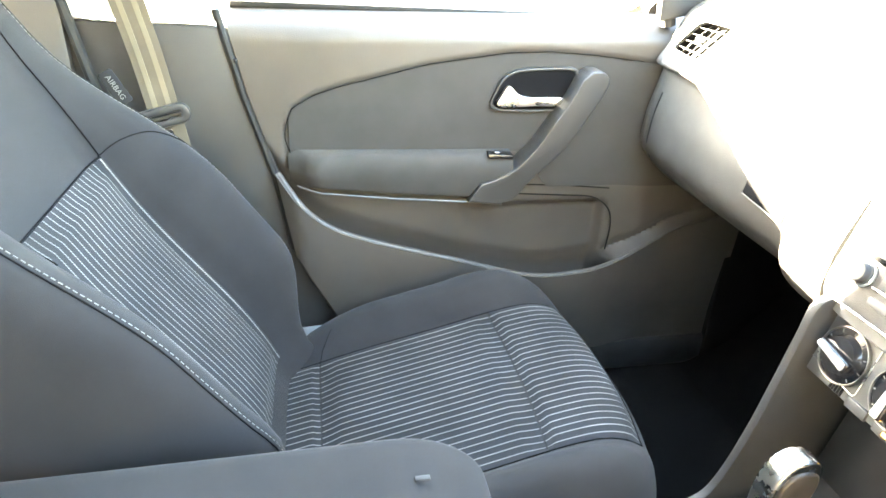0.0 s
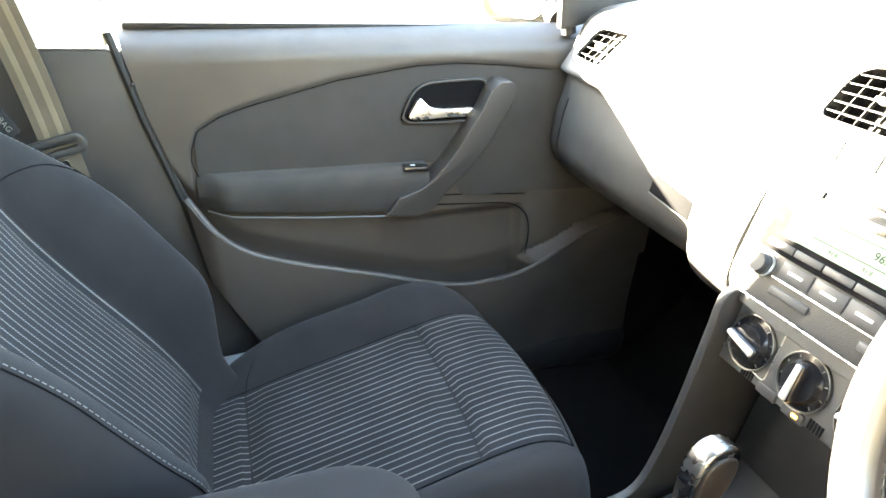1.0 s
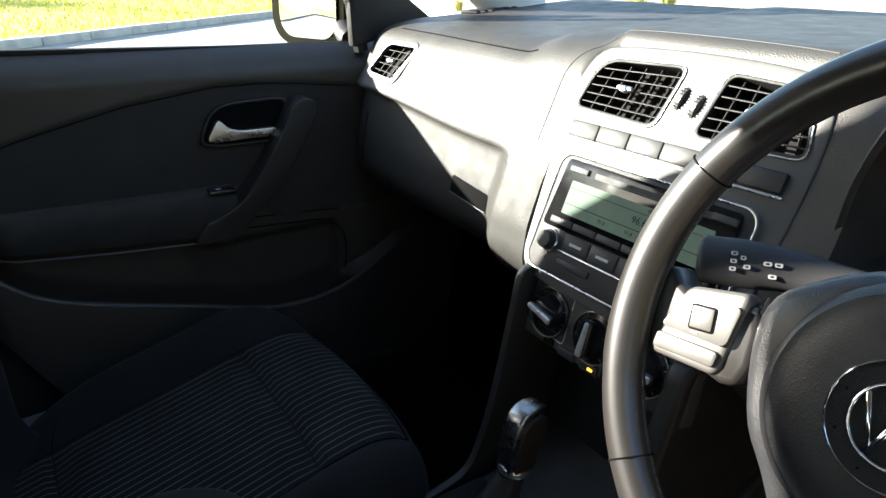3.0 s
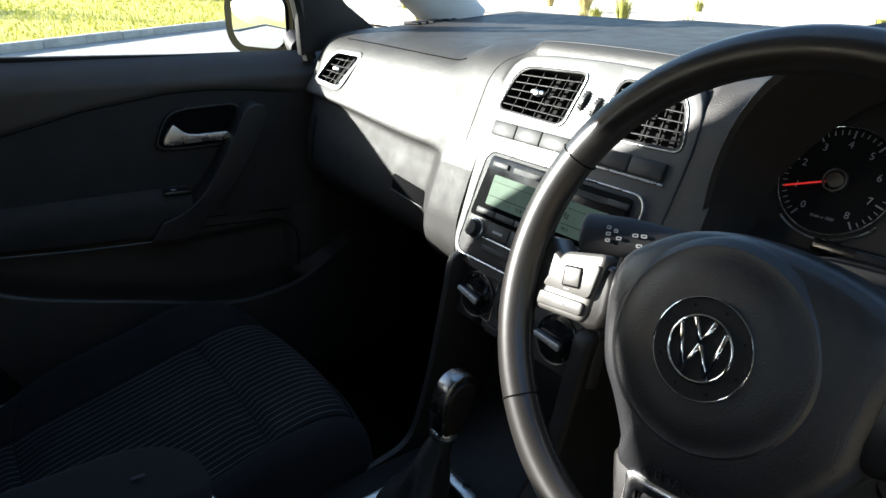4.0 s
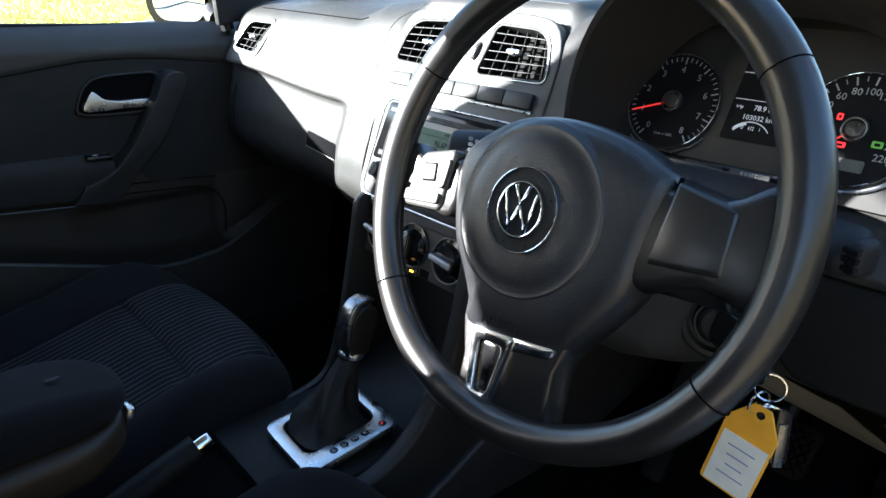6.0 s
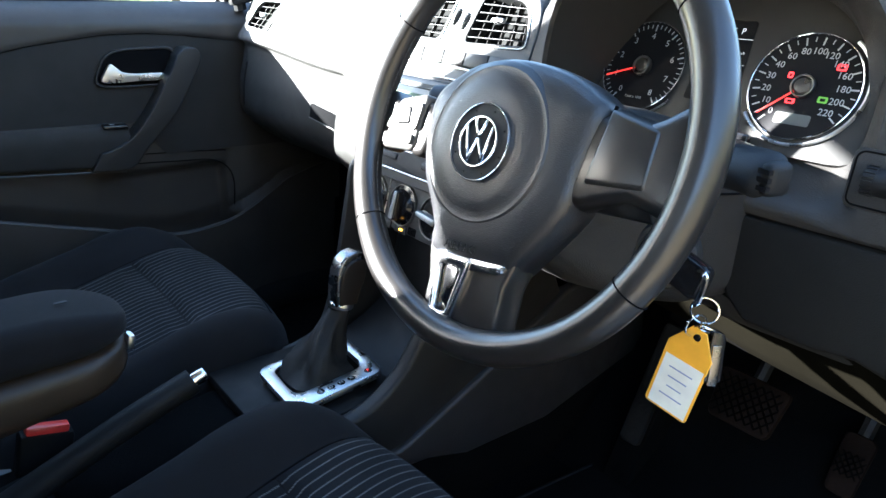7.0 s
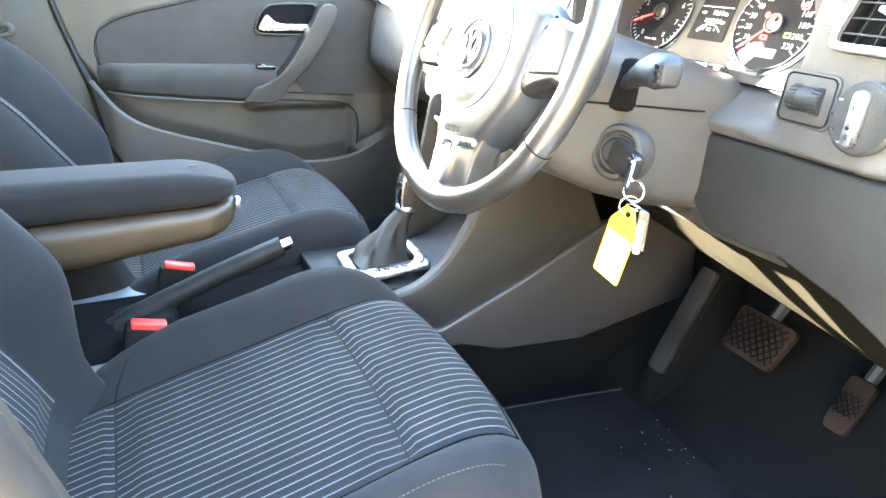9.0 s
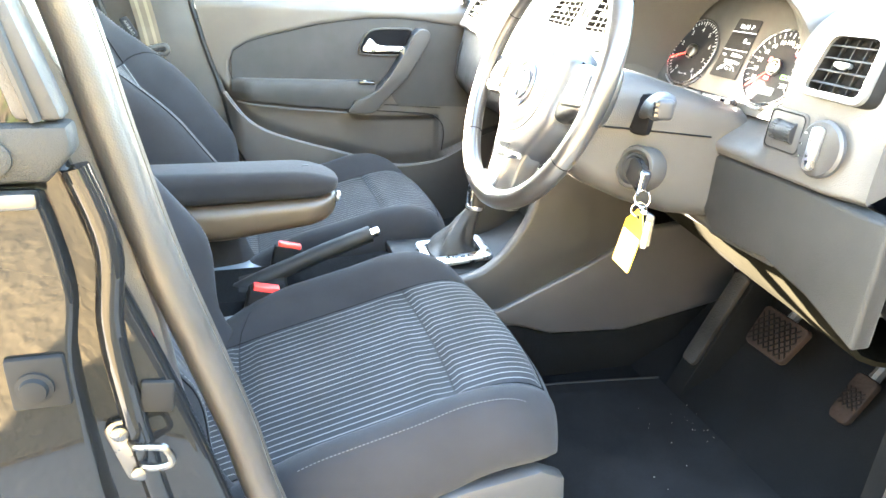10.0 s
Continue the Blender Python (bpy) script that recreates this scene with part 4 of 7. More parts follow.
def wing_mirror():
    w = thing("wing_mirror", "black door mirror outside the passenger window", "mirror", (0.27, 0.76, 0.06))
    inv = Matrix.Translation((-0.27, -0.76, -0.06))
    rings = []
    for k in steps(0, 1, 9):
        s = math.sin(math.pi / 2 * (0.35 + 0.65 * (1 - k) ** 0.6)) if k < 1 else 0.3
        c = Vector((0.240 + 0.10 * k, 0.0, 0.0))
        rings.append([Vector((c.x, 0.890 + s * y, 0.118 + s * z)) for y, z in roundrect(0.20, 0.145, 0.055, 6)])
    bm = loft(rings)
    bm.transform(inv @ Matrix.Translation((0.235, 0.89, 0)) @ Matrix.Rotation(radians(22), 4, "Z") @ Matrix.Translation((-0.235, -0.89, 0)))
    part("housing", bm, PAINT, w, "glossy black mirror housing")
    m = Matrix.Translation((0.235, 0.89, 0)) @ Matrix.Rotation(radians(22), 4, "Z") @ Matrix.Translation((-0.235, -0.89, 0)) @ plane_pose((0.2385, 0.884, 0.119), (0, -1, 0), (0, 0, 1))
    bm = prism(roundrect(0.158, 0.116, 0.042, 6), 0.004, inv @ m, 0.001)
    part("mirror_pane", bm, MIRROR, w, "silvered mirror glass")
    bm = tube([(0.27, 0.79, 0.085), (0.262, 0.76, 0.075), (0.262, 0.742, 0.07)], 0.02, 10)
    bm.transform(inv)
    part("arm", bm, BLACK, w)


wing_mirror()


def belt_pillar():
    p = thing("pillar_trim", "door pillar trim, dark below and pale above", "pillar", (-0.57, 0.73, FLOOR), kind="structure")
    inv = Matrix.Translation((0.57, -0.73, -FLOOR))
    low = [(-0.715, 0.052), (-0.475, 0.044), (-0.445, -0.06), (-0.408, -0.20), (-0.385, -0.34), (-0.32, -0.48), (-0.26, -0.62), (-0.60, -0.62), (-0.66, -0.3)]
    part("lower_trim", prism(low, 0.035, inv @ on_door(0.735), 0.006), TRIM, p, "dark grey grained lower trim")
    up = [(-0.70, 0.056), (-0.487, 0.048), (-0.492, 0.19), (-0.530, 0.27), (-0.568, 0.335), (-0.664, 0.44), (-0.71, 0.50), (-0.79, 0.50), (-0.75, 0.34), (-0.715, 0.20)]
    part("upper_trim", prism(up, 0.030, inv @ on_door(0.730), 0.006), PALE, p, "pale grey upper trim")
    # added blocker: its rear edge keeps sun off part of the instruments
    part("shade_frame", prism([(-0.80, 0.05), (-0.69, 0.05), (-0.72, 0.60), (-0.945, 0.60), (-0.90, 0.39)], 0.030, inv @ on_door(0.765), 0.004), BLACK, p, "black upright added to block the sun behind the pillar")
    part("gap_seal", tube([Vector(q) + Vector((0.57, -0.73, -FLOOR)) for q in ((-0.705, 0.70, 0.10), (-0.69, 0.695, 0.03), (-0.665, 0.695, -0.10), (-0.65, 0.695, -0.25))], 0.008, 8), RUBBER, p)


belt_pillar()


def seat_belt():
    b = thing("seat_belt", "brown-grey seat belt running through its guide", "seat belt", (-0.58, 0.66, FLOOR))
    inv = Matrix.Translation((0.58, -0.66, -FLOOR))
    wd = Vector((0.965, 0.12, 0.22))

    def put(name, bm, mat, label=""):
        bm.transform(inv)
        return part(name, bm, mat, b, label)

    path = smooth_line([(-0.672, 0.655, 0.42), (-0.632, 0.665, 0.22), (-0.603, 0.672, 0.08), (-0.588, 0.676, 0.0), (-0.576, 0.680, -0.083)], 5)
    put("webbing", ribbon(path, wd, 0.047, 0.0015), WEB, "woven brown-grey webbing")
    for off in (-0.010, 0.010):
        put("webbing_band", ribbon([q + Vector((0, -0.0012, 0)) + wd * off for q in path], wd, 0.0075, 0.001), WEB2, "lighter woven band")
    m = plane_pose((-0.578, 0.672, -0.088), wd, (-0.1, 0, 1))
    put("belt_guide", frame_ring(roundrect(0.086, 0.032, 0.014), roundrect(0.058, 0.008, 0.003), 0.012, m, 0.004), TRIM, "dark plastic belt guide")
    put("lower_webbing", ribbon(smooth_line([(-0.575, 0.682, -0.09), (-0.560, 0.688, -0.20), (-0.53, 0.688, -0.40), (-0.51, 0.688, -0.58)], 4), wd, 0.047, 0.0015), WEB)
    # small chrome plate added as the white glint under the guide
    put("belt_glint", prism(roundrect(0.05, 0.03, 0.006), 0.003, plane_pose((-0.575, 0.674, -0.117), wd, (-0.3, 0, 1)) @ Matrix.Scale(0.4, 4), 0.001), CHROME, "tiny chrome plate for a glint below the guide")


seat_belt()

# ---- driver door opening ----


def driver_pillar():
    p = thing("driver_pillar", "black painted door pillar with rubber seal", "pillar", (-0.52, -0.70, FLOOR), kind="structure")
    inv = Matrix.Translation((0.52, 0.70, -FLOOR))

    def put(name, bm, mat, label="", parent=None):
        bm.transform(inv)
        return part(name, bm, mat, parent or p, label)

    def band(xs, w, y, t):
        return ribbon([(x, y, z) for x, z in xs], (1, 0.0, 0.0), w, t)

    line = smooth_line([(-0.60, 0.50, 0), (-0.53, 0.25, 0), (-0.492, 0.107, 0), (-0.473, 0.010, 0), (-0.452, -0.088, 0), (-0.421, -0.20, 0), (-0.399, -0.28, 0), (-0.379, -0.37, 0), (-0.335, -0.50, 0), (-0.27, -0.60, 0)], 6)
    put("pillar_seal", tube([(q.x, -0.662, q.y) for q in line], 0.0165, 12, flat=0.9), SEAL, "brown-grey rubber door seal")
    put("seal_lip", tube([(q.x + 0.013, -0.652, q.y) for q in line], 0.005, 8), SEAL)
    put("inner_trim", prism([(-0.72, 0.50), (-0.59, 0.50), (-0.515, 0.109), (-0.49, 0.03), (-0.455, -0.15), (-0.435, -0.346), (-0.39, -0.62), (-0.72, -0.62)], 0.03, Matrix.Translation((0, -0.635, 0)) @ DOORPOSE, 0.006), DOORUP, "dark inner pillar trim")
    # painted metal of the pillar, in two steps
    put("painted_step", prism([(-0.60, 0.10), (-0.517, 0.10), (-0.497, 0.0), (-0.474, -0.10), (-0.443, -0.20), (-0.422, -0.28), (-0.400, -0.37), (-0.36, -0.50), (-0.30, -0.62), (-0.60, -0.62)], 0.03, Matrix.Translation((0, -0.680, 0)) @ DOORPOSE, 0.008, 3), PAINT, "glossy black painted pillar")
    ridge = smooth_line([(-0.490, 0.0, 0), (-0.477, -0.06, 0), (-0.484, -0.125, 0), (-0.481, -0.184, 0), (-0.474, -0.25, 0), (-0.462, -0.33, 0), (-0.43, -0.45, 0), (-0.38, -0.58, 0)], 5)
    put("painted_ridge", tube([(q.x, -0.712, q.y) for q in ridge], 0.010, 10), PAINT)
    # striker loop
    m = plane_pose((-0.484, -0.7115, -0.245), (1, 0, 0.25), (-0.2, 0, 1))
    st = put("striker", prism(roundrect(0.024, 0.066, 0.011), 0.005, m, 0.002), ZINC, "dull zinc striker plate with a loop")
    put("loop", tube([m @ Vector(q) for q in smooth_line([(0.004, 0.010, 0.004), (0.010, 0.011, 0.016), (0.024, 0.011, 0.023), (0.033, 0.006, 0.025), (0.033, -0.008, 0.025), (0.024, -0.011, 0.023), (0.010, -0.011, 0.016), (0.004, -0.011, 0.004)], 4)], 0.0034, 8), ZINC, parent=st)
    for dv in (-0.022, 0.022):
        put("bolt", lathe([(0.007, 0), (0.007, 0.003), (0.004, 0.0045)], m @ Matrix.Translation((0, dv, 0.006)), 12), ZINC, parent=st)
    put("plug", box((0.026, 0.006, 0.030), Matrix.Translation((-0.458, -0.712, -0.196)) @ Matrix.Rotation(radians(8), 4, "Y"), 0.003), VANE, "black rubber plug")
    put("upper_cover", prism([(-0.62, -0.009), (-0.506, -0.008), (-0.487, 0.012), (-0.488, 0.031), (-0.62, 0.031)], 0.03, Matrix.Translation((0, -0.695, 0)) @ DOORPOSE, 0.004), COVERD, "grey plastic pillar cover")
    put("round_cap", lathe([(0.013, 0), (0.013, 0.002), (0.011, 0.003)], Matrix.Translation((-0.536, -0.7255, 0.011)) @ Matrix.Rotation(radians(90), 4, "X"), 20), COVERD)


driver_pillar()


def rear_door():
    d = thing("rear_door", "glossy black rear door beside the pillar", "car door", (-0.9, -0.74, FLOOR))
    inv = Matrix.Translation((0.9, 0.74, -FLOOR))

    def put(name, bm, mat, label=""):
        bm.transform(inv)
        return part(name, bm, mat, d, label)

    edge = smooth_line([(-0.512, -0.014, 0), (-0.506, -0.045, 0), (-0.502, -0.095, 0), (-0.510, -0.15, 0), (-0.508, -0.225, 0), (-0.503, -0.30, 0), (-0.485, -0.40, 0), (-0.44, -0.55, 0), (-0.41, -0.62, 0)], 4)
    put("door_skin", prism([(q.x, q.y) for q in edge] + [(-1.5, -0.62), (-1.5, -0.014)], 0.03, Matrix.Translation((0, -0.700, 0)) @ DOORPOSE, 0.010, 3), PAINT, "glossy black door skin")
    put("window_frame", prism([(-0.490, 0.033), (-0.510, 0.108), (-0.60, 0.46), (-0.64, 0.46), (-0.535, 0.11), (-0.520, 0.033)], 0.03, Matrix.Translation((0, -0.690, 0)) @ DOORPOSE, 0.005), BLACK, "black window frame")
    put("frame_strip", tube([(-0.506, -0.722, 0.034), (-0.515, -0.722, 0.075), (-0.525, -0.718, 0.13), (-0.60, -0.70, 0.40)], 0.004, 8), RUBBER)
    put("window_pane", prism([(-0.522, 0.034), (-0.537, 0.11), (-0.645, 0.45), (-1.4, 0.42), (-1.45, 0.03)], 0.004, Matrix.Translation((0, -0.705, 0)) @ DOORPOSE), TINTGLASS, "dark rear side window")
    put("belt_strip", box((0.9, 0.012, 0.012), Matrix.Translation((-0.96, -0.733, -0.016)), 0.003), ZINC, "metal strip below the window")
    put("hinge_bracket", box((0.040, 0.007, 0.044), Matrix.Translation((-0.534, -0.732, -0.158)), 0.003), VANE, "black bracket with a round bolt")
    put("hinge_bolt", lathe([(0.013, 0), (0.013, 0.003), (0.010, 0.004), (0.009, 0.008), (0.005, 0.009)], Matrix.Translation((-0.536, -0.735, -0.160)) @ Matrix.Rotation(radians(90), 4, "X"), 18), VANE)


rear_door()


def driver_door():
    """The open driver's door, swung wide on its front hinges."""
    d = thing("driver_door", "open driver door with dark trim and clear window", "car door", (0.40, -0.75, FLOOR))
    m = Matrix.Rotation(radians(70), 4, "Z")
    skin = [(0.0, 0.06), (-0.98, 0.10), (-1.0, 0.40), (-0.94, 0.73), (0.0, 0.71)]
    part("door_skin", prism(skin, 0.03, m @ Matrix.Translation((0, -0.02, 0)) @ DOORPOSE, 0.01), PAINT, d, "glossy black door skin")
    part("door_trim", prism([(x * 0.96 - 0.01, z * 0.98) for x, z in skin], 0.05, m @ Matrix.Translation((0, 0.03, 0)) @ DOORPOSE, 0.012), DOORUP, d, "dark grey door trim")
    part("window_frame", tube([m @ Vector(q) for q in ((-0.10, 0, 0.71), (-0.38, 0.05, 1.02), (-0.60, 0.07, 1.12), (-1.02, 0.07, 1.13), (-0.94, 0, 0.73))], 0.016, 8), BLACK, d, "black window frame")


driver_door()

# ---- dashboard ----
# sections of the dashboard, from the windscreen's foot over the top and down the face: x, z
def sec_pass(zl):
    """Passenger side, with its ledge at height zl."""
    return [(0.76, 0.145), (0.55, 0.128), (0.42, 0.118), (0.345, 0.112), (0.298, 0.102), (0.271, 0.080), (0.250, 0.030), (0.2325, zl + 0.006), (0.247, zl - 0.006), (0.243, zl - 0.03), (0.229, -0.10), (0.238, -0.16), (0.33, -0.23), (0.48, -0.28), (0.76, -0.30)]


SEC_OUT, SEC_IN = sec_pass(-0.005), sec_pass(-0.026)
SEC_FLANK = [(0.77, 0.150), (0.55, 0.138), (0.42, 0.130), (0.345, 0.126), (0.300, 0.116), (0.272, 0.090), (0.246, 0.030), (0.228, -0.015), (0.220, -0.035), (0.212, -0.055), (0.196, -0.11), (0.205, -0.165), (0.30, -0.23), (0.48, -0.28), (0.76, -0.30)]
SEC_MID = [(0.77, 0.150), (0.55, 0.143), (0.42, 0.138), (0.345, 0.137), (0.308, 0.128), (0.300, 0.075), (0.290, 0.000), (0.280, -0.045), (0.275, -0.060), (0.270, -0.080), (0.260, -0.12), (0.265, -0.17), (0.33, -0.23), (0.48, -0.28), (0.76, -0.30)]
SEC_WELL = [(0.76, 0.150), (0.55, 0.148), (0.45, 0.146), (0.40, 0.140), (0.375, 0.118), (0.370, 0.070), (0.365, 0.000), (0.30, -0.045), (0.280, -0.060), (0.272, -0.080), (0.272, -0.12), (0.285, -0.19), (0.34, -0.225), (0.48, -0.26), (0.76, -0.30)]
SEC_DRIVER = [(0.75, 0.135), (0.55, 0.132), (0.42, 0.128), (0.34, 0.120), (0.292, 0.108), (0.266, 0.070), (0.258, 0.000), (0.254, -0.064), (0.258, -0.077), (0.270, -0.084), (0.278, -0.15), (0.284, -0.198), (0.33, -0.222), (0.48, -0.25), (0.76, -0.30)]
SEC_WELL_END = SEC_WELL[:6] + [(0.355, 0.000), (0.262, -0.055)] + SEC_DRIVER[8:]
# y, section, how far the end falls away from the driver
DASH_KEYS = [(0.69, SEC_OUT, 0.022), (0.672, SEC_OUT, 0.006), (0.64, SEC_OUT, 0.0), (0.262, SEC_IN, 0.0), (0.205, SEC_FLANK, 0.0), (0.138, SEC_FLANK, 0.0), (0.112, SEC_MID, 0.0),
             (-0.138, SEC_MID, 0.0), (-0.160, SEC_FLANK, 0.0), (-0.203, SEC_FLANK, 0.0), (-0.224, SEC_WELL, 0.0), (-0.425, SEC_WELL, 0.0), (-0.437, SEC_WELL_END, 0.0), (-0.498, SEC_WELL_END, 0.0), (-0.553, SEC_DRIVER, 0.0), (-0.63, SEC_DRIVER, 0.0), (-0.69, SEC_DRIVER, 0.014)]


def dash_section(y):
    for (ya, a, ea), (yb, b, eb) in zip(DASH_KEYS, DASH_KEYS[1:]):
        if ya >= y >= yb:
            k = ease((ya - y) / (ya - yb))
            e = ea + (eb - ea) * k
            return [(p[0] * (1 - k) + q[0] * k + e, p[1] * (1 - k) + q[1] * k - e * 0.7 * (p[1] > 0.05)) for p, q in zip(a, b)]


def dash_at(y, s, out=0.0):
    """A point on the dashboard: y across, s along the section's keys, lifted a little towards the driver."""
    sec = smooth_line([Vector((x, z, 0)) for x, z in dash_section(y)], 4)
    i = min(int(s * 4), len(sec) - 2)
    p = sec[i].lerp(sec[i + 1], s * 4 - i)
    d = (sec[i + 1] - sec[i]).normalized()
    return Vector((p.x + d.y * out, y, p.y - d.x * out))


STACK_AT = Vector((0.228, -0.013, -0.002))
STACKPOSE = plane_pose(STACK_AT, (0, -1, 0), (0.371, 0, 0.929))
CLIMATEPOSE = plane_pose((0.178, -0.013, -0.176), (0, -1, 0), (0.25, 0, 1))


def air_vent(parent, pose_m, c, r, slats, vanes, depth=0.03, surround=0.007):
    """An air vent in the outline c: frame, dark box, slats across, vanes behind them and a thumb knob."""
    v = new("air_vent")
    v.parent = parent
    tagged(v, "black slatted air vent with a pale frame")
    cx, cy = sum(p[0] for p in c) / 4, sum(p[1] for p in c) / 4
    inner = quad_round(c, r)
    big = [(p[0] + math.copysign(surround, p[0] - cx), p[1] + math.copysign(surround, p[1] - cy)) for p in c]
    outer = quad_round(big, [(r[i] if isinstance(r, (list, tuple)) else r) + surround * 0.8 for i in range(4)])
    part("frame", frame_ring(outer, inner, 0.008, pose_m @ Matrix.Translation((0, 0, -0.006 if surround > 0.006 else -0.0096)), 0.0015), STACK if surround > 0.006 else BLACK, v, "satin grey frame" if surround > 0.006 else "black frame")
    part("frame_edge", tube([pose_m @ Vector((p[0], p[1], 0.0016 if surround > 0.006 else -0.0018)) for p in (outer if surround < 0.006 else inner)], 0.0009, 6, True), SILVER, v)
    part("box", frame_ring(outer, inner, depth, pose_m @ Matrix.Translation((0, 0, -depth - 0.005))), VANE, v)
    part("backing", prism(outer, 0.003, pose_m @ Matrix.Translation((0, 0, -depth - 0.008))), VANE, v)
    bl, br, tr, tl = (Vector(p) for p in c)
    for i in range(slats):
        t = (i + 0.75) / (slats + 0.5)
        a, b = bl.lerp(tl, t), br.lerp(tr, t)
        d = b - a
        a, b = a + d * 0.01, b - d * 0.01
        m = pose_m @ Matrix.Translation(((a.x + b.x) / 2, (a.y + b.y) / 2, -0.007)) @ Matrix.Rotation(math.atan2(d.y, d.x), 4, "Z") @ Matrix.Rotation(radians(14), 4, "X")
        part("slat", box((d.length * 0.985, 0.0013, 0.007), m, 0.0004, 1), BUTTON, v)
    for i in range(vanes):
        t = (i + 0.6) / (vanes + 0.2)
        a, b = bl.lerp(br, t), tl.lerp(tr, t)
        d = b - a
        m = pose_m @ Matrix.Translation(((a.x + b.x) / 2, (a.y + b.y) / 2, -0.014)) @ Matrix.Rotation(math.atan2(d.y, d.x) - radians(90), 4, "Z") @ Matrix.Rotation(radians(18), 4, "Y")
        part("vane", box((0.0015, d.length * 0.96, 0.008), m, 0.0005, 1), BLACK, v)
    k = pose_m @ Matrix.Translation((cx, cy, 0.001))
    part("thumb_knob", joined(box((0.022, 0.006, 0.008), k, 0.0025), box((0.010, 0.008, 0.010), k @ Matrix.Translation((0, -0.001, 0.001)), 0.003)), SILVER, v, "pale thumb knob")
    return v


SIDE_VENT = plane_pose((dash_at(0.578, 5.6).x - 0.001, 0.578, dash_at(0.578, 5.6).z), (0, -1, -0.03), (0.41, 0, 0.91))
SIDE_SHAPE = [(-0.062, -0.028), (0.022, -0.031), (0.064, 0.031), (-0.025, 0.027)]
DRIVER_VENT = plane_pose((0.257, -0.623, 0.062), (-0.06, -1, 0), (0.22, 0, 1))
DRIVER_SHAPE = [(-0.042, -0.030), (0.040, -0.030), (0.040, 0.034), (-0.030, 0.032)]


def dashboard():
    d = thing("dashboard", "dark grey grained dashboard with air vents", "dashboard")
    ys = sorted({round(y, 4) for y in steps(0.69, -0.69, 90)} | {k[0] for k in DASH_KEYS}, reverse=True)
    ys = sorted(set(ys) | {round(v, 4) for v in steps(0.67, 0.49, 46)} | {round(v, 4) for v in steps(-0.56, -0.69, 36)}, reverse=True)
    rings = []
    for y in ys:
        sec = smooth_line([Vector((x, z, 0)) for x, z in dash_section(y)], 8)
        rings.append([Vector((p.x, y, p.y)) for p in sec])
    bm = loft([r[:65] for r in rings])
    gone = []
    for m, c in ((SIDE_VENT, SIDE_SHAPE), (DRIVER_VENT, DRIVER_SHAPE)):
        inv = m.inverted()
        for f in bm.faces:
            q = inv @ f.calc_center_median()
            if abs(q.z) < 0.03 and len(f.verts) == 4 and all((b[0] - a[0]) * (q.y - a[1]) - (b[1] - a[1]) * (q.x - a[0]) > -0.0035 * math.hypot(b[0] - a[0], b[1] - a[1]) for a, b in zip(c, c[1:] + c[:1])):
                gone.append(f)
    bmesh.ops.delete(bm, geom=gone, context="FACES")
    part("dash_top", bm, DASH, d, "soft dark grey grained moulding")
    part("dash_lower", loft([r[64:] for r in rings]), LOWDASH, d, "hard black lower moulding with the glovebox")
    # fine lines of the airbag lid and of the raised middle
    part("airbag_line", tube([dash_at(y, 4.15 + 0.25 * ease((0.60 - y) / 0.4), 0.0004) for y in steps(0.60, 0.24, 24)], 0.0010, 6), SEAM, d)
    arc = smooth_line([Vector(q) for q in ((0.170, 6.6, 0), (0.168, 5.6, 0), (0.164, 5.0, 0), (0.146, 4.3, 0), (0.115, 3.8, 0), (0.06, 3.6, 0), (-0.04, 3.6, 0), (-0.13, 3.8, 0))], 5)
    part("surround_line", tube([dash_at(q.x, q.y, 0.0004) for q in arc], 0.0006, 6), STACK, d)
    # glovebox lid: seam and latch
    part("glovebox_seam", tube([dash_at(0.635, q, 0.0003) for q in (9.2, 9.6, 10.0, 10.5, 11.0)], 0.0013, 6), SEAM, d)
    m = plane_pose((0.231, 0.303, -0.106), (0, -1, -0.09), (0.12, 0, 1))
    g = part("glovebox_latch", box((0.092, 0.028, 0.010), m, 0.004), SEAM, d, "black glovebox latch with a bright lower lip")
    part("latch_lip", box((0.090, 0.0020, 0.004), m @ Matrix.Translation((0.0, -0.0130, 0.0040)), 0.001), STACK, g)
    # defroster grille at the windscreen's corner
    for i in range(6):
        part("defroster_bar", box((0.012, 0.040, 0.006), Matrix.Translation((0.455 + 0.021 * i, 0.625 + 0.004 * i, 0.1235 + 0.0010 * i)) @ Matrix.Rotation(radians(-4), 4, "Y") @ Matrix.Rotation(radians(20), 4, "Z"), 0.002, 1), BLACK, d)
    # side vents
    air_vent(d, SIDE_VENT, SIDE_SHAPE, [0.014, 0.008, 0.012, 0.020], 4, 4, 0.017, 0.009)
    air_vent(d, DRIVER_VENT, DRIVER_SHAPE, [0.010, 0.010, 0.014, 0.014], 4, 4, 0.017, 0.007)
    # middle frame with its two vents and thumbwheels
    out = smooth_line([(-0.152, 0.05, 0), (-0.148, 0.095, 0), (-0.130, 0.124, 0), (-0.09, 0.133, 0), (0, 0.136, 0), (0.09, 0.133, 0), (0.130, 0.124, 0), (0.148, 0.095, 0), (0.152, 0.05, 0), (0.149, -0.02, 0), (0.143, -0.09, 0), (0.138, -0.128, 0), (0.118, -0.147, 0), (0.06, -0.152, 0), (-0.06, -0.152, 0), (-0.118, -0.147, 0), (-0.138, -0.128, 0), (-0.143, -0.09, 0), (-0.149, -0.02, 0)], 3, True)
    va, vb = [(-0.138, 0.058), (-0.027, 0.055), (-0.012, 0.117), (-0.122, 0.113)], [(0.027, 0.055), (0.138, 0.058), (0.124, 0.113), (0.042, 0.117)]
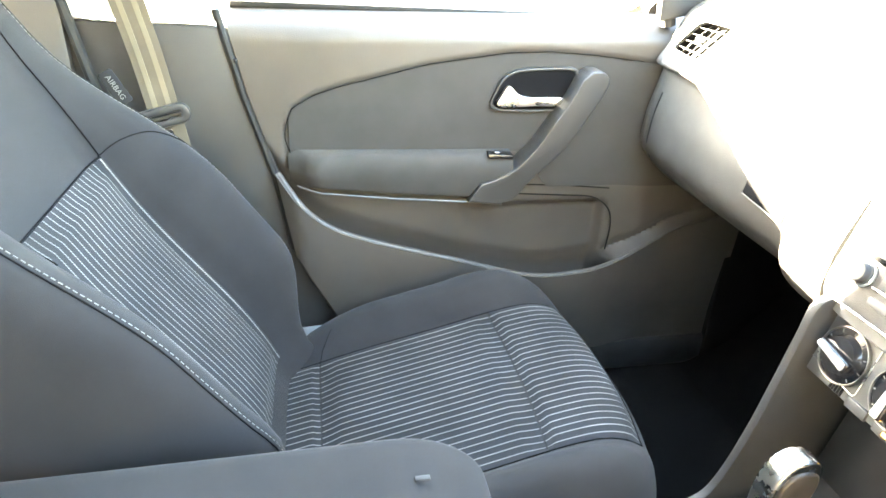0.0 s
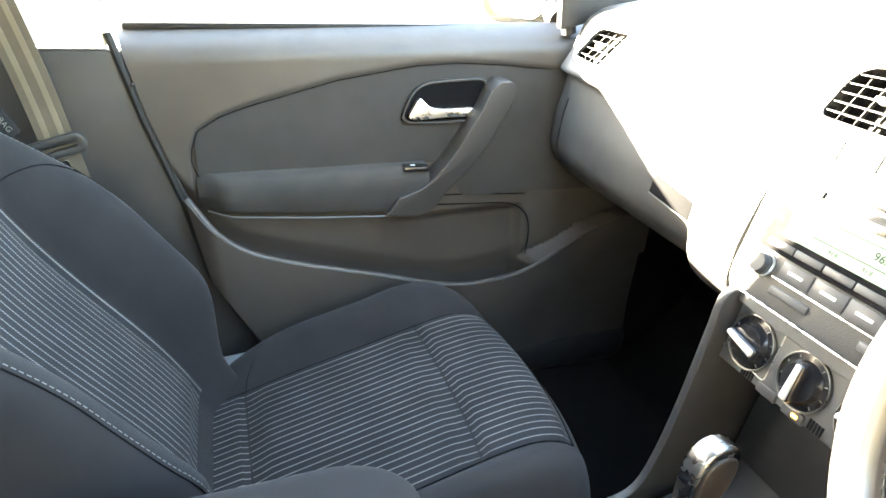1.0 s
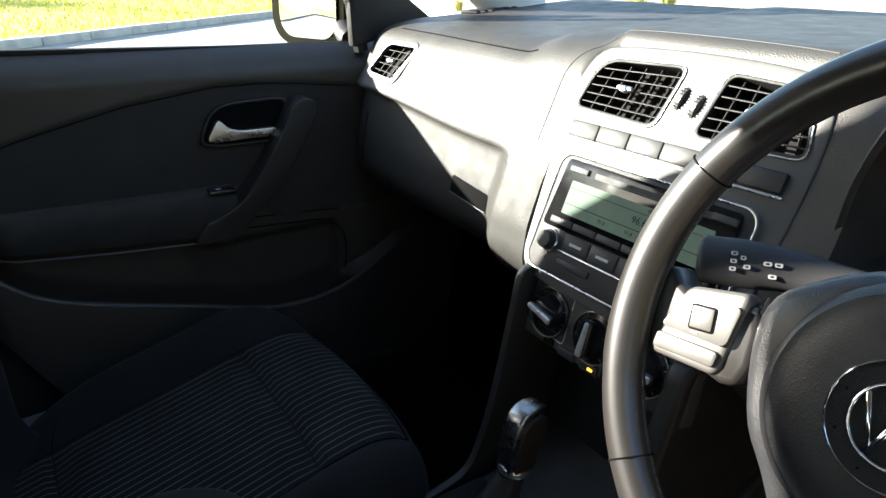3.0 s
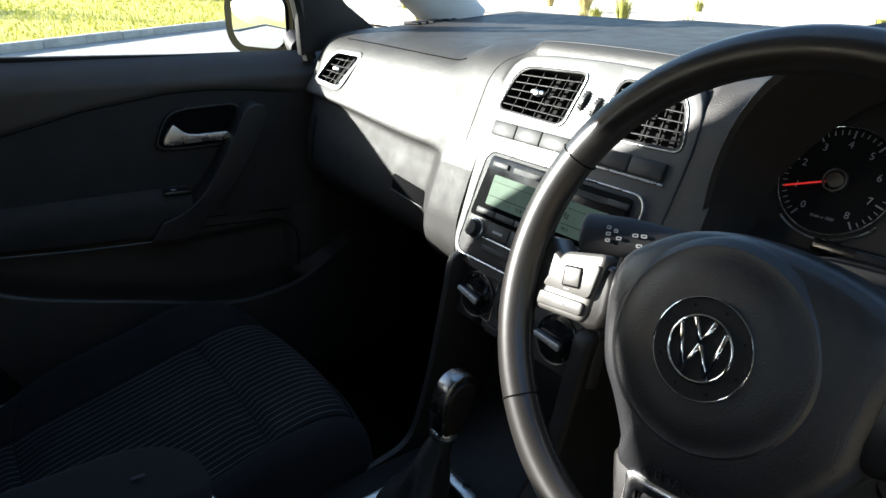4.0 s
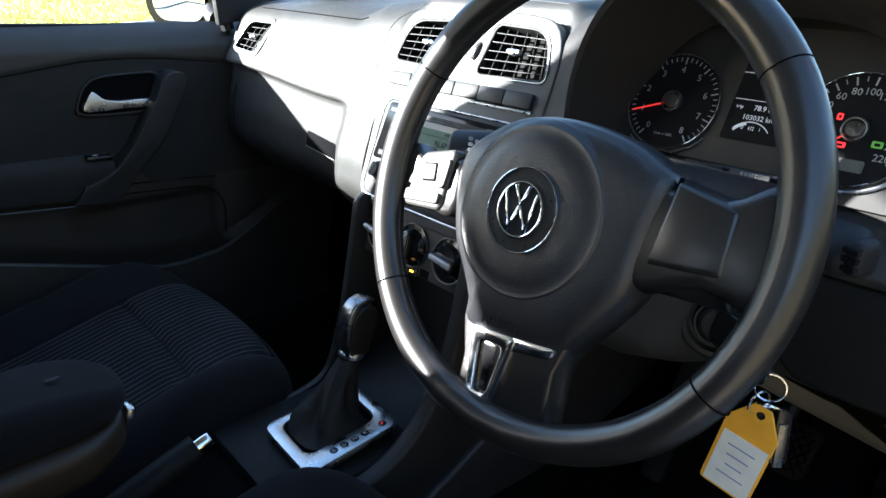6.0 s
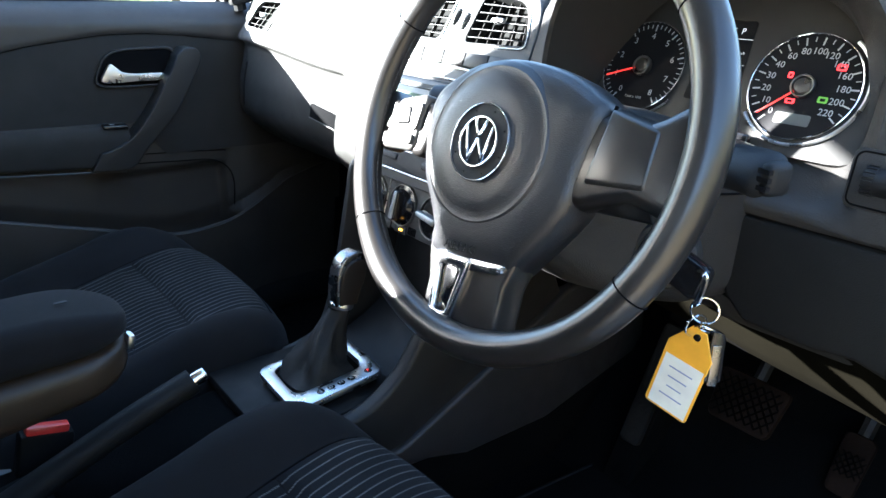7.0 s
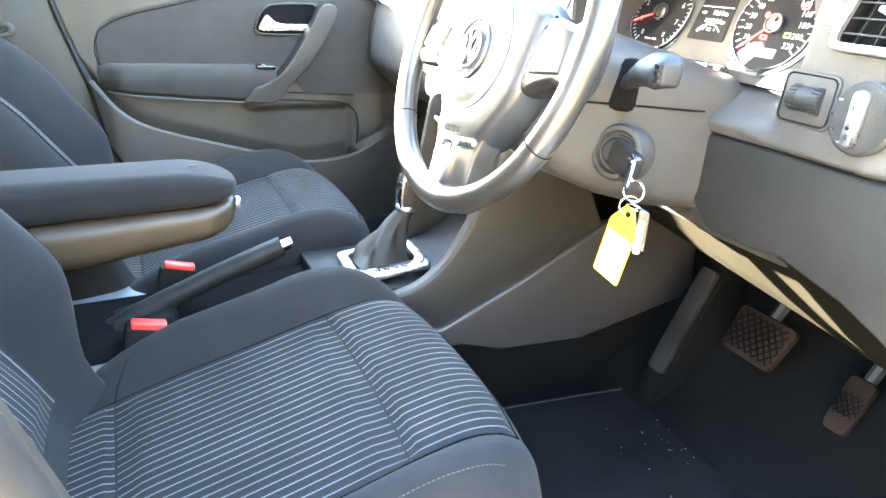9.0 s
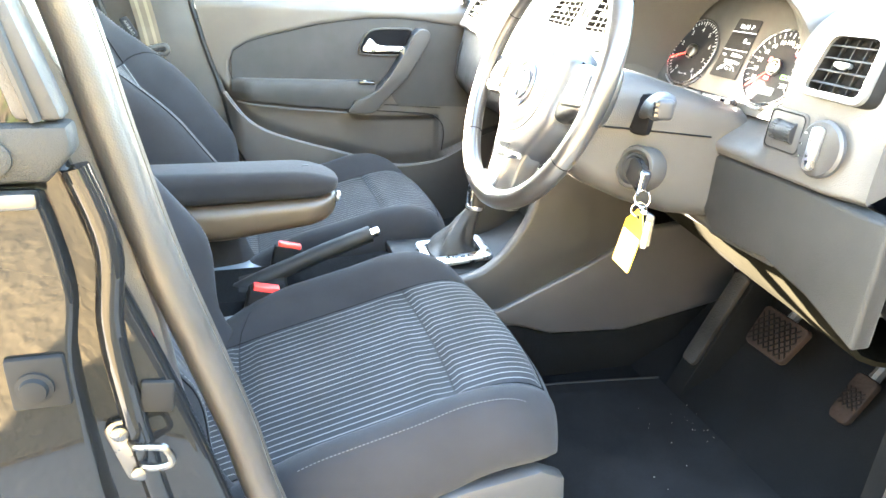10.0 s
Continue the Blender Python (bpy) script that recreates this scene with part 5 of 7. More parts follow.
    ra, rb = [0.010, 0.010, 0.010, 0.026], [0.010, 0.010, 0.026, 0.010]
    st = part("centre_frame", holed([(p.x, p.y) for p in out], [quad_round(va, ra), quad_round(vb, rb)], 0.075, STACKPOSE @ Matrix.Translation((0, 0, -0.078))), STACK, d, "satin dark grey centre frame")
    air_vent(d, STACKPOSE, va, ra, 5, 5, 0.028, 0.004)
    air_vent(d, STACKPOSE, vb, rb, 5, 5, 0.028, 0.004)
    for u in (-0.003, 0.0176):
        w = part("thumbwheel", lathe([(0.0, -0.003), (0.017, -0.003), (0.018, -0.002), (0.018, 0.002), (0.017, 0.003), (0.0, 0.003)], STACKPOSE @ Matrix.Rotation(radians(-14), 4, "Z") @ Matrix.Translation((u - 0.021, 0.084, -0.0155)) @ Matrix.Rotation(radians(90), 4, "Y"), 22), STACK, d, "ribbed grey thumbwheel")
        for k in range(7):
            a = radians(-33 + 11 * k)
            part("rib", box((0.0064, 0.0014, 0.0016), STACKPOSE @ Matrix.Rotation(radians(-14), 4, "Z") @ Matrix.Translation((u - 0.021, 0.084 + 0.0182 * math.sin(a), -0.0155 + 0.0182 * math.cos(a))) @ Matrix.Rotation(-a, 4, "X")), BLACK, w)
    # row of blank buttons
    for i in range(6):
        part("switch", box((0.0436, 0.019, 0.010), STACKPOSE @ Matrix.Translation((-0.111 + 0.0445 * i, 0.031, -0.002)), 0.002), BUTTON, d, "plain dark push switch")
    part("switch_strip", box((0.272, 0.0025, 0.004), STACKPOSE @ Matrix.Translation((0, 0.0185, -0.002)), 0.001), SILVER, d)
    # light switch panel on the driver's side
    pl = plane_pose((0.2555, -0.568, -0.022), (-0.04, -1, 0), (0.06, 0, 1))
    rim = part("dimmer_panel", prism(roundrect(0.062, 0.052, 0.008), 0.004, pl @ Matrix.Translation((0, 0, -0.0035)), 0.0015), COVERP, d, "flush panel with a ribbed dimmer wheel")
    part("dimmer_wheel", lathe([(0.0, -0.0175), (0.012, -0.0175), (0.0125, -0.017), (0.0125, 0.017), (0.012, 0.0175), (0.0, 0.0175)], pl @ Matrix.Translation((0, 0, -0.003)) @ Matrix.Rotation(radians(90), 4, "Y"), 20), BLACK, rim)
    for s in (-1, 1):
        for i in range(9):
            a = radians(-75 + 18.75 * i)
            part("rib", box((0.0085, 0.0016, 0.0020), pl @ Matrix.Translation((0.0128 * s, 0.0127 * math.sin(a), -0.003 + 0.0127 * math.cos(a))) @ Matrix.Rotation(-a, 4, "X")), BLACK, rim)
    part("dimmer_edge", tube([pl @ Vector((x, y, 0.0004)) for x, y in roundrect(0.056, 0.046, 0.007)], 0.0009, 6, True), SEAM, rim)
    lp = plane_pose((0.252, -0.632, -0.028), (-0.06, -1, 0), (0.06, 0, 1))
    sw = part("light_switch", lathe([(0.033, 0.0), (0.033, 0.004), (0.030, 0.007), (0.0, 0.007)], lp, 30), TRIM, d, "round light switch with a bright grip")
    part("grip", box((0.012, 0.050, 0.014), lp @ Matrix.Translation((0, 0, 0.013)), 0.005), SILVER, sw)
    for a in (-150, -120, 150, 180):
        part("mark", box((0.0035, 0.0016, 0.0006), lp @ Matrix.Translation((0.027 * math.cos(radians(a)), 0.027 * math.sin(radians(a)), 0.0072))), SILVER, sw)
    # crease and edge of the driver's lower cover
    part("cover_seam", tube([(0.2615, y, -0.0785) for y in steps(-0.44, -0.63, 8)], 0.0016, 6), SEAM, d)
    cov = [(-0.436, -0.081), (-0.438, -0.13), (-0.452, -0.168), (-0.475, -0.190), (-0.545, -0.191), (-0.580, -0.186), (-0.655, -0.203), (-0.735, -0.235), (-0.735, -0.084), (-0.56, -0.080)]
    # darker plastic than the dash: shade of the down-facing cover in its colour
    part("lower_cover", prism([(-y, z) for y, z in cov], 0.03, plane_pose((0.2885, 0, 0), (0, -1, 0), (0.0, 0, 1)), 0.006, 3), COVERD, d, "lower cover on the driver side, darkened for shade")
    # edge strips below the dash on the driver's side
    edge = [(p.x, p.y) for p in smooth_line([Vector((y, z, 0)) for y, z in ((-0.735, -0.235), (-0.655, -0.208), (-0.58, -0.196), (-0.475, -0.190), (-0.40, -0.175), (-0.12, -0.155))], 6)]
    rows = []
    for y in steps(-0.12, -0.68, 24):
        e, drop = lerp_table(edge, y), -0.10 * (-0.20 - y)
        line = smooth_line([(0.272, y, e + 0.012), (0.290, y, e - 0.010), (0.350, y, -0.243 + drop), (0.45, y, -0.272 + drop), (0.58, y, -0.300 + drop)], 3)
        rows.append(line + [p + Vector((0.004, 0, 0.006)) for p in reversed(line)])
    # the panel's shade is put into its colour
    part("knee_panel", loft(rows), KNEE, d, "panel curving under the dashboard, darkened for shade")
    part("panel_seam", tube([(0.335, -0.40, -0.2470), (0.348, -0.45, -0.2665), (0.385, -0.485, -0.2740), (0.44, -0.51, -0.2970)], 0.0009, 5), SEAM, d)
    return d


dashboard()


def radio():
    r = thing("car_radio", "car radio with lit green-grey display", "radio", tuple(STACKPOSE @ Vector((0, -0.07, 0.0))))
    inv = Matrix.Translation(-(STACKPOSE @ Vector((0, -0.07, 0.0))))
    m = inv @ STACKPOSE

    def put(name, bm, mat, label="", parent=None, smooth=True):
        bm.transform(m)
        return part(name, bm, mat, parent or r, label, smooth)

    def at(u, v, w=0.0):
        return Matrix.Translation((u, v, w))

    edge = roundrect(0.250, 0.138, 0.016)
    put("bezel", frame_ring([(x * 1.016, y * 1.03) for x, y in edge], edge, 0.006, at(0, -0.068, -0.003), 0.0015), SILVER, "satin silver bezel")
    put("face", prism(edge, 0.010, at(0, -0.068, -0.008), 0.002), TRIM, "dark grey radio face")
    put("upper_face", prism(quad_round([(-0.118, -0.085), (0.118, -0.085), (0.112, -0.004), (-0.112, -0.004)], 0.006), 0.004, at(0, 0, 0.001), 0.001), RADIOBLACK, "smoked black surround of the display")
    put("disc_slot", box((0.150, 0.005, 0.003), at(0.01, -0.014, 0.0055)), BLACK)
    put("disc_lip", box((0.150, 0.0022, 0.003), at(0.01, -0.0175, 0.006), 0.0008), BUTTON)
    for u in (-0.090, 0.098):
        put("button", box((0.028, 0.007, 0.004), at(u, -0.014, 0.0055), 0.001), BUTTON)
    scr = put("display", prism(quad_round([(-0.094, -0.066), (0.094, -0.066), (0.094, -0.027), (-0.094, -0.027)], 0.002), 0.002, at(0, 0, 0.0048)), LCD, "green-grey lit radio display")
    put("figures", words("96.6MHz", 0.0112, at(0.022, -0.0445, 0.0074), 0.0001), LCDINK, parent=scr, smooth=False)
    put("rule", box((0.186, 0.0008, 0.0004), at(0, -0.054, 0.0070)), LCDINK, parent=scr)
    put("rule", box((0.186, 0.0006, 0.0004), at(0, -0.0355, 0.0070)), LCDINK, parent=scr)
    for u, s in ((-0.034, "91.8"), (0.004, "91.8"), (0.042, "94.2")):
        put("figures", words(s, 0.0062, at(u, -0.0598, 0.0074), 0.0001), LCDINK, parent=scr, smooth=False)
    put("figures", words("FM2", 0.0056, at(0.022, -0.0312, 0.0074), 0.0001), LCDINK, parent=scr, smooth=False)
    for i in range(6):
        put("preset_button", box((0.0345, 0.008, 0.004), at(-0.0900 + 0.036 * i, -0.0760, 0.0041), 0.0012), BUTTON)
    for i in range(4):
        b = put("button", box((0.039, 0.019, 0.006), at(-0.0585 + 0.0405 * i, -0.0960, 0.0006), 0.0015), BUTTON, "plain dark radio button")
        put("mark", box((0.018, 0.003, 0.0006), at(-0.0585 + 0.0405 * i, -0.096, 0.0038)), WHITE, parent=b)
    put("button_strip", box((0.165, 0.0018, 0.003), at(0.0, -0.1078, 0.0025), 0.0006), SILVER)
    for i in (0, 3):
        put("button", box((0.050, 0.009, 0.005), at(-0.0525 + 0.036 * i, -0.1195, 0.002), 0.0015), BUTTON, "slim dark radio button")
    for u in (-0.100, 0.100):
        k = put("knob", lathe([(0.0125, 0.0), (0.0125, 0.004), (0.0105, 0.005), (0.0105, 0.011), (0.0097, 0.0125), (0.0, 0.0125)], at(u, -0.101, 0.001), 26), BUTTON, "round radio knob with a pale ring")
        put("ring", lathe([(0.0142, 0.0), (0.0142, 0.003), (0.0128, 0.0036), (0.0128, 0.0)], at(u, -0.101, 0.001), 26), SILVER, parent=k)


radio()


def climate_panel():
    c = thing("climate_panel", "dark grey heater panel with three round knobs", "control panel", tuple(CLIMATEPOSE.translation))
    m = Matrix.Translation(-CLIMATEPOSE.translation) @ CLIMATEPOSE

    def put(name, bm, mat, label="", parent=None, smooth=True):
        bm.transform(m)
        return part(name, bm, mat, parent or c, label, smooth)

    def at(u, v, w=0.0):
        return Matrix.Translation((u, v, w))

    put("plate", prism(quad_round([(-0.124, -0.040), (0.124, -0.040), (0.120, 0.040), (-0.120, 0.040)], 0.006), 0.02, at(0, 0, -0.02), 0.002), STACK, "dark grey plate")
    put("plate_edge", tube([(p[0], p[1], 0.0004) for p in quad_round([(-0.117, -0.022), (-0.045, -0.030), (-0.045, 0.030), (-0.117, 0.030)], 0.006)], 0.0007, 6, True), SILVER)
    for i, (u, turn) in enumerate(((-0.077, 80), (-0.005, -2), (0.067, 84))):
        v = -0.002
        put("knob_ring", frame_ring([(0.0305 * math.cos(a), 0.0305 * math.sin(a)) for a in steps(0, 6.283, 33)[:-1]], [(0.0288 * math.cos(a), 0.0288 * math.sin(a)) for a in steps(0, 6.283, 33)[:-1]], 0.005, at(u, v, -0.001), 0.0008), HUBCAP)
        k = put("knob", lathe([(0.0286, 0.0), (0.0284, 0.002), (0.0225, 0.003), (0.0205, 0.006), (0.019, 0.010), (0.0, 0.0115)], at(u, v, 0), 32), GLOSS, "black round heater knob with a bright grip")
        g = at(u, v, 0.016) @ Matrix.Rotation(radians(turn), 4, "Z")
        put("grip", prism(quad_round([(-0.0066, -0.022), (0.0066, -0.022), (0.0050, 0.021), (-0.0050, 0.021)], 0.004), 0.013, g @ Matrix.Translation((0, 0, -0.010)), 0.003, 3), GLOSS, parent=k)
        put("pointer", prism(quad_round([(-0.0042, -0.0205), (0.0042, -0.0205), (0.0030, 0.0195), (-0.0030, 0.0195)], 0.0025), 0.004, g @ Matrix.Translation((0, 0, 0.0012)), 0.0016, 3), SILVERPAINT, "satin silver ridge of the grip", parent=k)
        for j in range(9):
            a = radians(225 - 33.75 * j)
            put("mark", box((0.0034, 0.0012, 0.0006), at(u + 0.0255 * math.cos(a), v + 0.0255 * math.sin(a), 0.0026) @ Matrix.Rotation(a, 4, "Z")), THREAD, parent=k)
        if i == 0:
            put("cold_mark", lathe([(0.0028, 0), (0.0028, 0.0012), (0.001, 0.0014)], at(u - 0.0245, v - 0.006, 0.0024), 12), BLUE, parent=k)
    for i, u in enumerate((-0.041, -0.005)):
        put("button", box((0.027, 0.012, 0.006), at(u + 0.005, -0.036, 0.0) @ Matrix.Rotation(radians(0), 4, "Z"), 0.0025), BUTTON, "small dark push button")
    put("indicator", box((0.007, 0.003, 0.0012), at(0.004, -0.036, 0.0034), 0.0005), AMBER, "small lit amber lamp")
    for s in (-0.066, 0.026):
        for i in range(5):
            for j in range(5):
                put("grille_hole", box((0.0022, 0.0022, 0.001), at(s + 0.0036 * (i - 2), -0.033 + 0.0036 * (j - 2) * 0.6, 0.0004)), SEAM)
    return c


climate_panel()


def instruments():
    at0 = Vector((0.322, -0.367, 0.036))
    P = plane_pose(at0, (0, -1, 0), (0.36, 0, 0.93))
    c = thing("instrument_cluster", "instrument cluster with two round dials", "instrument panel", tuple(at0))
    m = Matrix.Translation(-at0) @ P

    def put(name, bm, mat, label="", parent=None, smooth=True):
        bm.transform(m)
        return part(name, bm, mat, parent or c, label, smooth)

    def at(u, v, w=0.0):
        return Matrix.Translation((u, v, w))

    put("face", prism(quad_round([(-0.170, -0.066), (0.170, -0.066), (0.150, 0.090), (-0.150, 0.090)], 0.035), 0.006, at(0, 0, -0.007), 0.001), CLUSTER, "warm grey face of the cluster")

    def ring(r0, r1, n=56):
        a = steps(0, 2 * math.pi, n + 1)[:-1]
        return [(r0 * math.cos(t), r0 * math.sin(t)) for t in a], [(r1 * math.cos(t), r1 * math.sin(t)) for t in a]

    def dial(u, labels, a0, a1, minor, needle, size):
        d = put("dial", lathe([(0.0515, -0.002), (0.0515, 0.0005), (0.0, 0.0005)], at(u, 0.002), 56), DIAL, "round black dial with pale figures")
        o, i = ring(0.0526, 0.0508)
        put("dial_ring", frame_ring(o, i, 0.004, at(u, 0.002), 0.001), CHROME, parent=d)
        n = (len(labels) - 1) * minor
        bms = []
        for k in range(n + 1):
            a = radians(a0 + (a1 - a0) * k / n)
            major = k % minor == 0
            ln = 0.0075 if major else 0.0045
            r = 0.0488 - ln / 2
            bms.append(box((ln, 0.0014 if major else 0.0008, 0.0004), at(u + r * math.cos(a), 0.002 + r * math.sin(a), 0.0008) @ Matrix.Rotation(a, 4, "Z")))
        put("scale_marks", joined(*bms), WHITE, parent=d, smooth=False)
        for k, s in enumerate(labels):
            a = radians(a0 + (a1 - a0) * k / (len(labels) - 1))
            put("figure", words(s, size, at(u + 0.0352 * math.cos(a), 0.002 + 0.0352 * math.sin(a), 0.0009), 0.0001), WHITE, parent=d, smooth=False)
        a = radians(needle)
        put("needle", box((0.042, 0.0018, 0.0012), at(u + 0.0255 * math.cos(a), 0.002 + 0.0255 * math.sin(a), 0.004) @ Matrix.Rotation(a, 4, "Z"), 0.0005), NEEDLE, "lit red needle", parent=d)
        put("hub", lathe([(0.0085, 0.0005), (0.0085, 0.005), (0.0070, 0.0065), (0.0, 0.0068)], at(u, 0.002), 24), HUBCAP, "dull grey hub cap", parent=d)
        o, i = ring(0.0112, 0.0092, 24)
        put("hub_ring", frame_ring(o, i, 0.006, at(u, 0.002, 0.0005), 0.0008), HUBCAP, parent=d)
        return d

    tach = dial(-0.091, [str(i) for i in range(9)], 235, -55, 5, 200, 0.0098)
    put("figure", words("1/min x 1000", 0.0042, at(-0.091, -0.034, 0.0009), 0.0001), WHITE, parent=tach, smooth=False)
    spd = dial(0.091, ["0", "10", "20", "30", "40", "60", "80", "100", "120", "140", "160", "180", "200", "220"], 230, -38, 2, 223, 0.0092)
    for u, v, mt, w, h in ((0.075, 0.012, REDLAMP, 0.005, 0.006), (0.083, -0.013, REDLAMP, 0.009, 0.005), (0.118, 0.024, REDLAMP, 0.009, 0.006), (0.112, -0.008, GREENLAMP, 0.009, 0.006)):
        put("tell_tale", frame_ring(roundrect(w, h, 0.0012), roundrect(w * 0.55, h * 0.5, 0.0006), 0.0005, at(u, v, 0.0006)), mt, parent=spd)
    put("lower_window", prism(roundrect(0.034, 0.011, 0.002), 0.0005, at(0.091, -0.030, 0.0006)), DIMLCD, parent=spd)
    put("speedo_trim", tube([(0.091 + 0.0572 * math.cos(a), 0.002 + 0.0572 * math.sin(a), 0.001) for a in steps(radians(215), radians(415), 44)], 0.0020, 6), SILVER, "bright edge below the speedometer")
    put("tach_trim", tube([(-0.091 + 0.0572 * math.cos(a), 0.002 + 0.0572 * math.sin(a), 0.001) for a in steps(radians(230), radians(325), 20)], 0.0012, 6), SILVER)
    # display between the dials
    s = put("trip_display", prism(quad_round([(-0.029, -0.026), (0.029, -0.026), (0.024, 0.062), (-0.024, 0.062)], 0.003), 0.001, at(0, 0, -0.0005)), DIAL, "dark trip display with pale figures")
    for txt, size, u, v in (("16:46  P", 0.0088, 0.0, 0.0505), ("0", 0.0100, 0.010, 0.030), ("km/h", 0.0040, 0.0175, 0.028), ("trip", 0.005, -0.018, 0.008), ("78.9 km", 0.0072, 0.008, 0.008), ("103032 km", 0.0072, 0.004, -0.002), ("0   1/2   1", 0.0052, 0.0, -0.0125)):
        put("figures", words(txt, size, at(u, v, 0.0008), 0.0001), LCDTEXT, parent=s, smooth=False)
    for v in (0.0425, 0.0155):
        put("rule", box((0.050, 0.0005, 0.0004), at(0, v, 0.0007)), LCDTEXT, parent=s)
    put("fuel_arc", tube([(0.023 * math.cos(a), -0.029 + 0.023 * math.sin(a), 0.0008) for a in steps(radians(40), radians(140), 16)], 0.0005, 5), LCDTEXT, parent=s)
    put("fuel_bar", tube([(0.0225 * math.cos(a), -0.031 + 0.023 * math.sin(a), 0.0008) for a in steps(radians(105), radians(140), 8)], 0.0012, 5), LCDTEXT, parent=s)
    # bar with the two reset buttons
    b = put("button_bar", box((0.150, 0.014, 0.010), at(-0.012, -0.060, 0.008), 0.004), GLOSS, "glossy black bar with reset buttons")
    put("reset_button", box((0.040, 0.007, 0.004), at(0.022, -0.060, 0.018), 0.0015), BUTTON, parent=b)
    put("lettering", words("0.0/SET", 0.0055, at(0.022, -0.060, 0.0203), 0.0001), WHITE, parent=b, smooth=False)
    put("reset_button", box((0.040, 0.007, 0.004), at(-0.026, -0.060, 0.018), 0.0015), BUTTON, parent=b)
    return c


instruments()


def binnacle_hood():
    h = thing("instrument_hood", "dark grained hood over the instruments", "hood")

    def arch(x, w, top, low, lip=0.0, n=34, y0=-0.367):
        pts = []
        for t in steps(0, 1, n):
            a = math.pi * (1 - t)
            c, s = math.cos(a), math.sin(a)
            e = 2 / (2.3 if t < 0.5 else 2.9)
            pts.append(Vector((x + lip * 0.046 * (1 - s) * (t < 0.5) + lip * 0.105 * ease((t - 0.52) / 0.40), y0 - w * (0.855 if t < 0.5 else 0.90) * math.copysign(abs(c) ** e, c), low + (top - low) * abs(s) ** e)))
        return pts

    inner = [arch(0.335, 0.172, 0.130, -0.045), arch(0.30, 0.180, 0.148, -0.05), arch(0.25, 0.188, 0.166, -0.05, 0.5), arch(0.200, 0.196, 0.176, -0.05, 1.0)]
    outer = [arch(0.197, 0.201, 0.183, -0.05, 1.0), arch(0.207, 0.206, 0.188, -0.05, 1.0), arch(0.29, 0.208, 0.187, -0.05, 0.3), arch(0.37, 0.212, 0.172, -0.05), arch(0.47, 0.215, 0.150, -0.05), arch(0.56, 0.21, 0.128, -0.05)]
    part("hood_shell", loft(inner + outer, closed=False), DASH, h, "dark grained arched shell")
    # floor of the hollow in front of the dials
    part("hood_floor", sheet(lambda u, v: (0.225 + 0.09 * u, -0.215 - 0.205 * v, -0.055 + 0.025 * u - 0.006 * math.sin(math.pi * v)), steps(0, 1, 6), steps(0, 1, 12), 0.012), DASH, h)


binnacle_hood()

# ---- steering ----
HUB = Vector((0.0, -0.35, 0.0))
WHEELPOSE = plane_pose(HUB, (0, -1, 0), (0.33, 0, 0.944)) @ Matrix.Rotation(radians(6), 4, "Z")


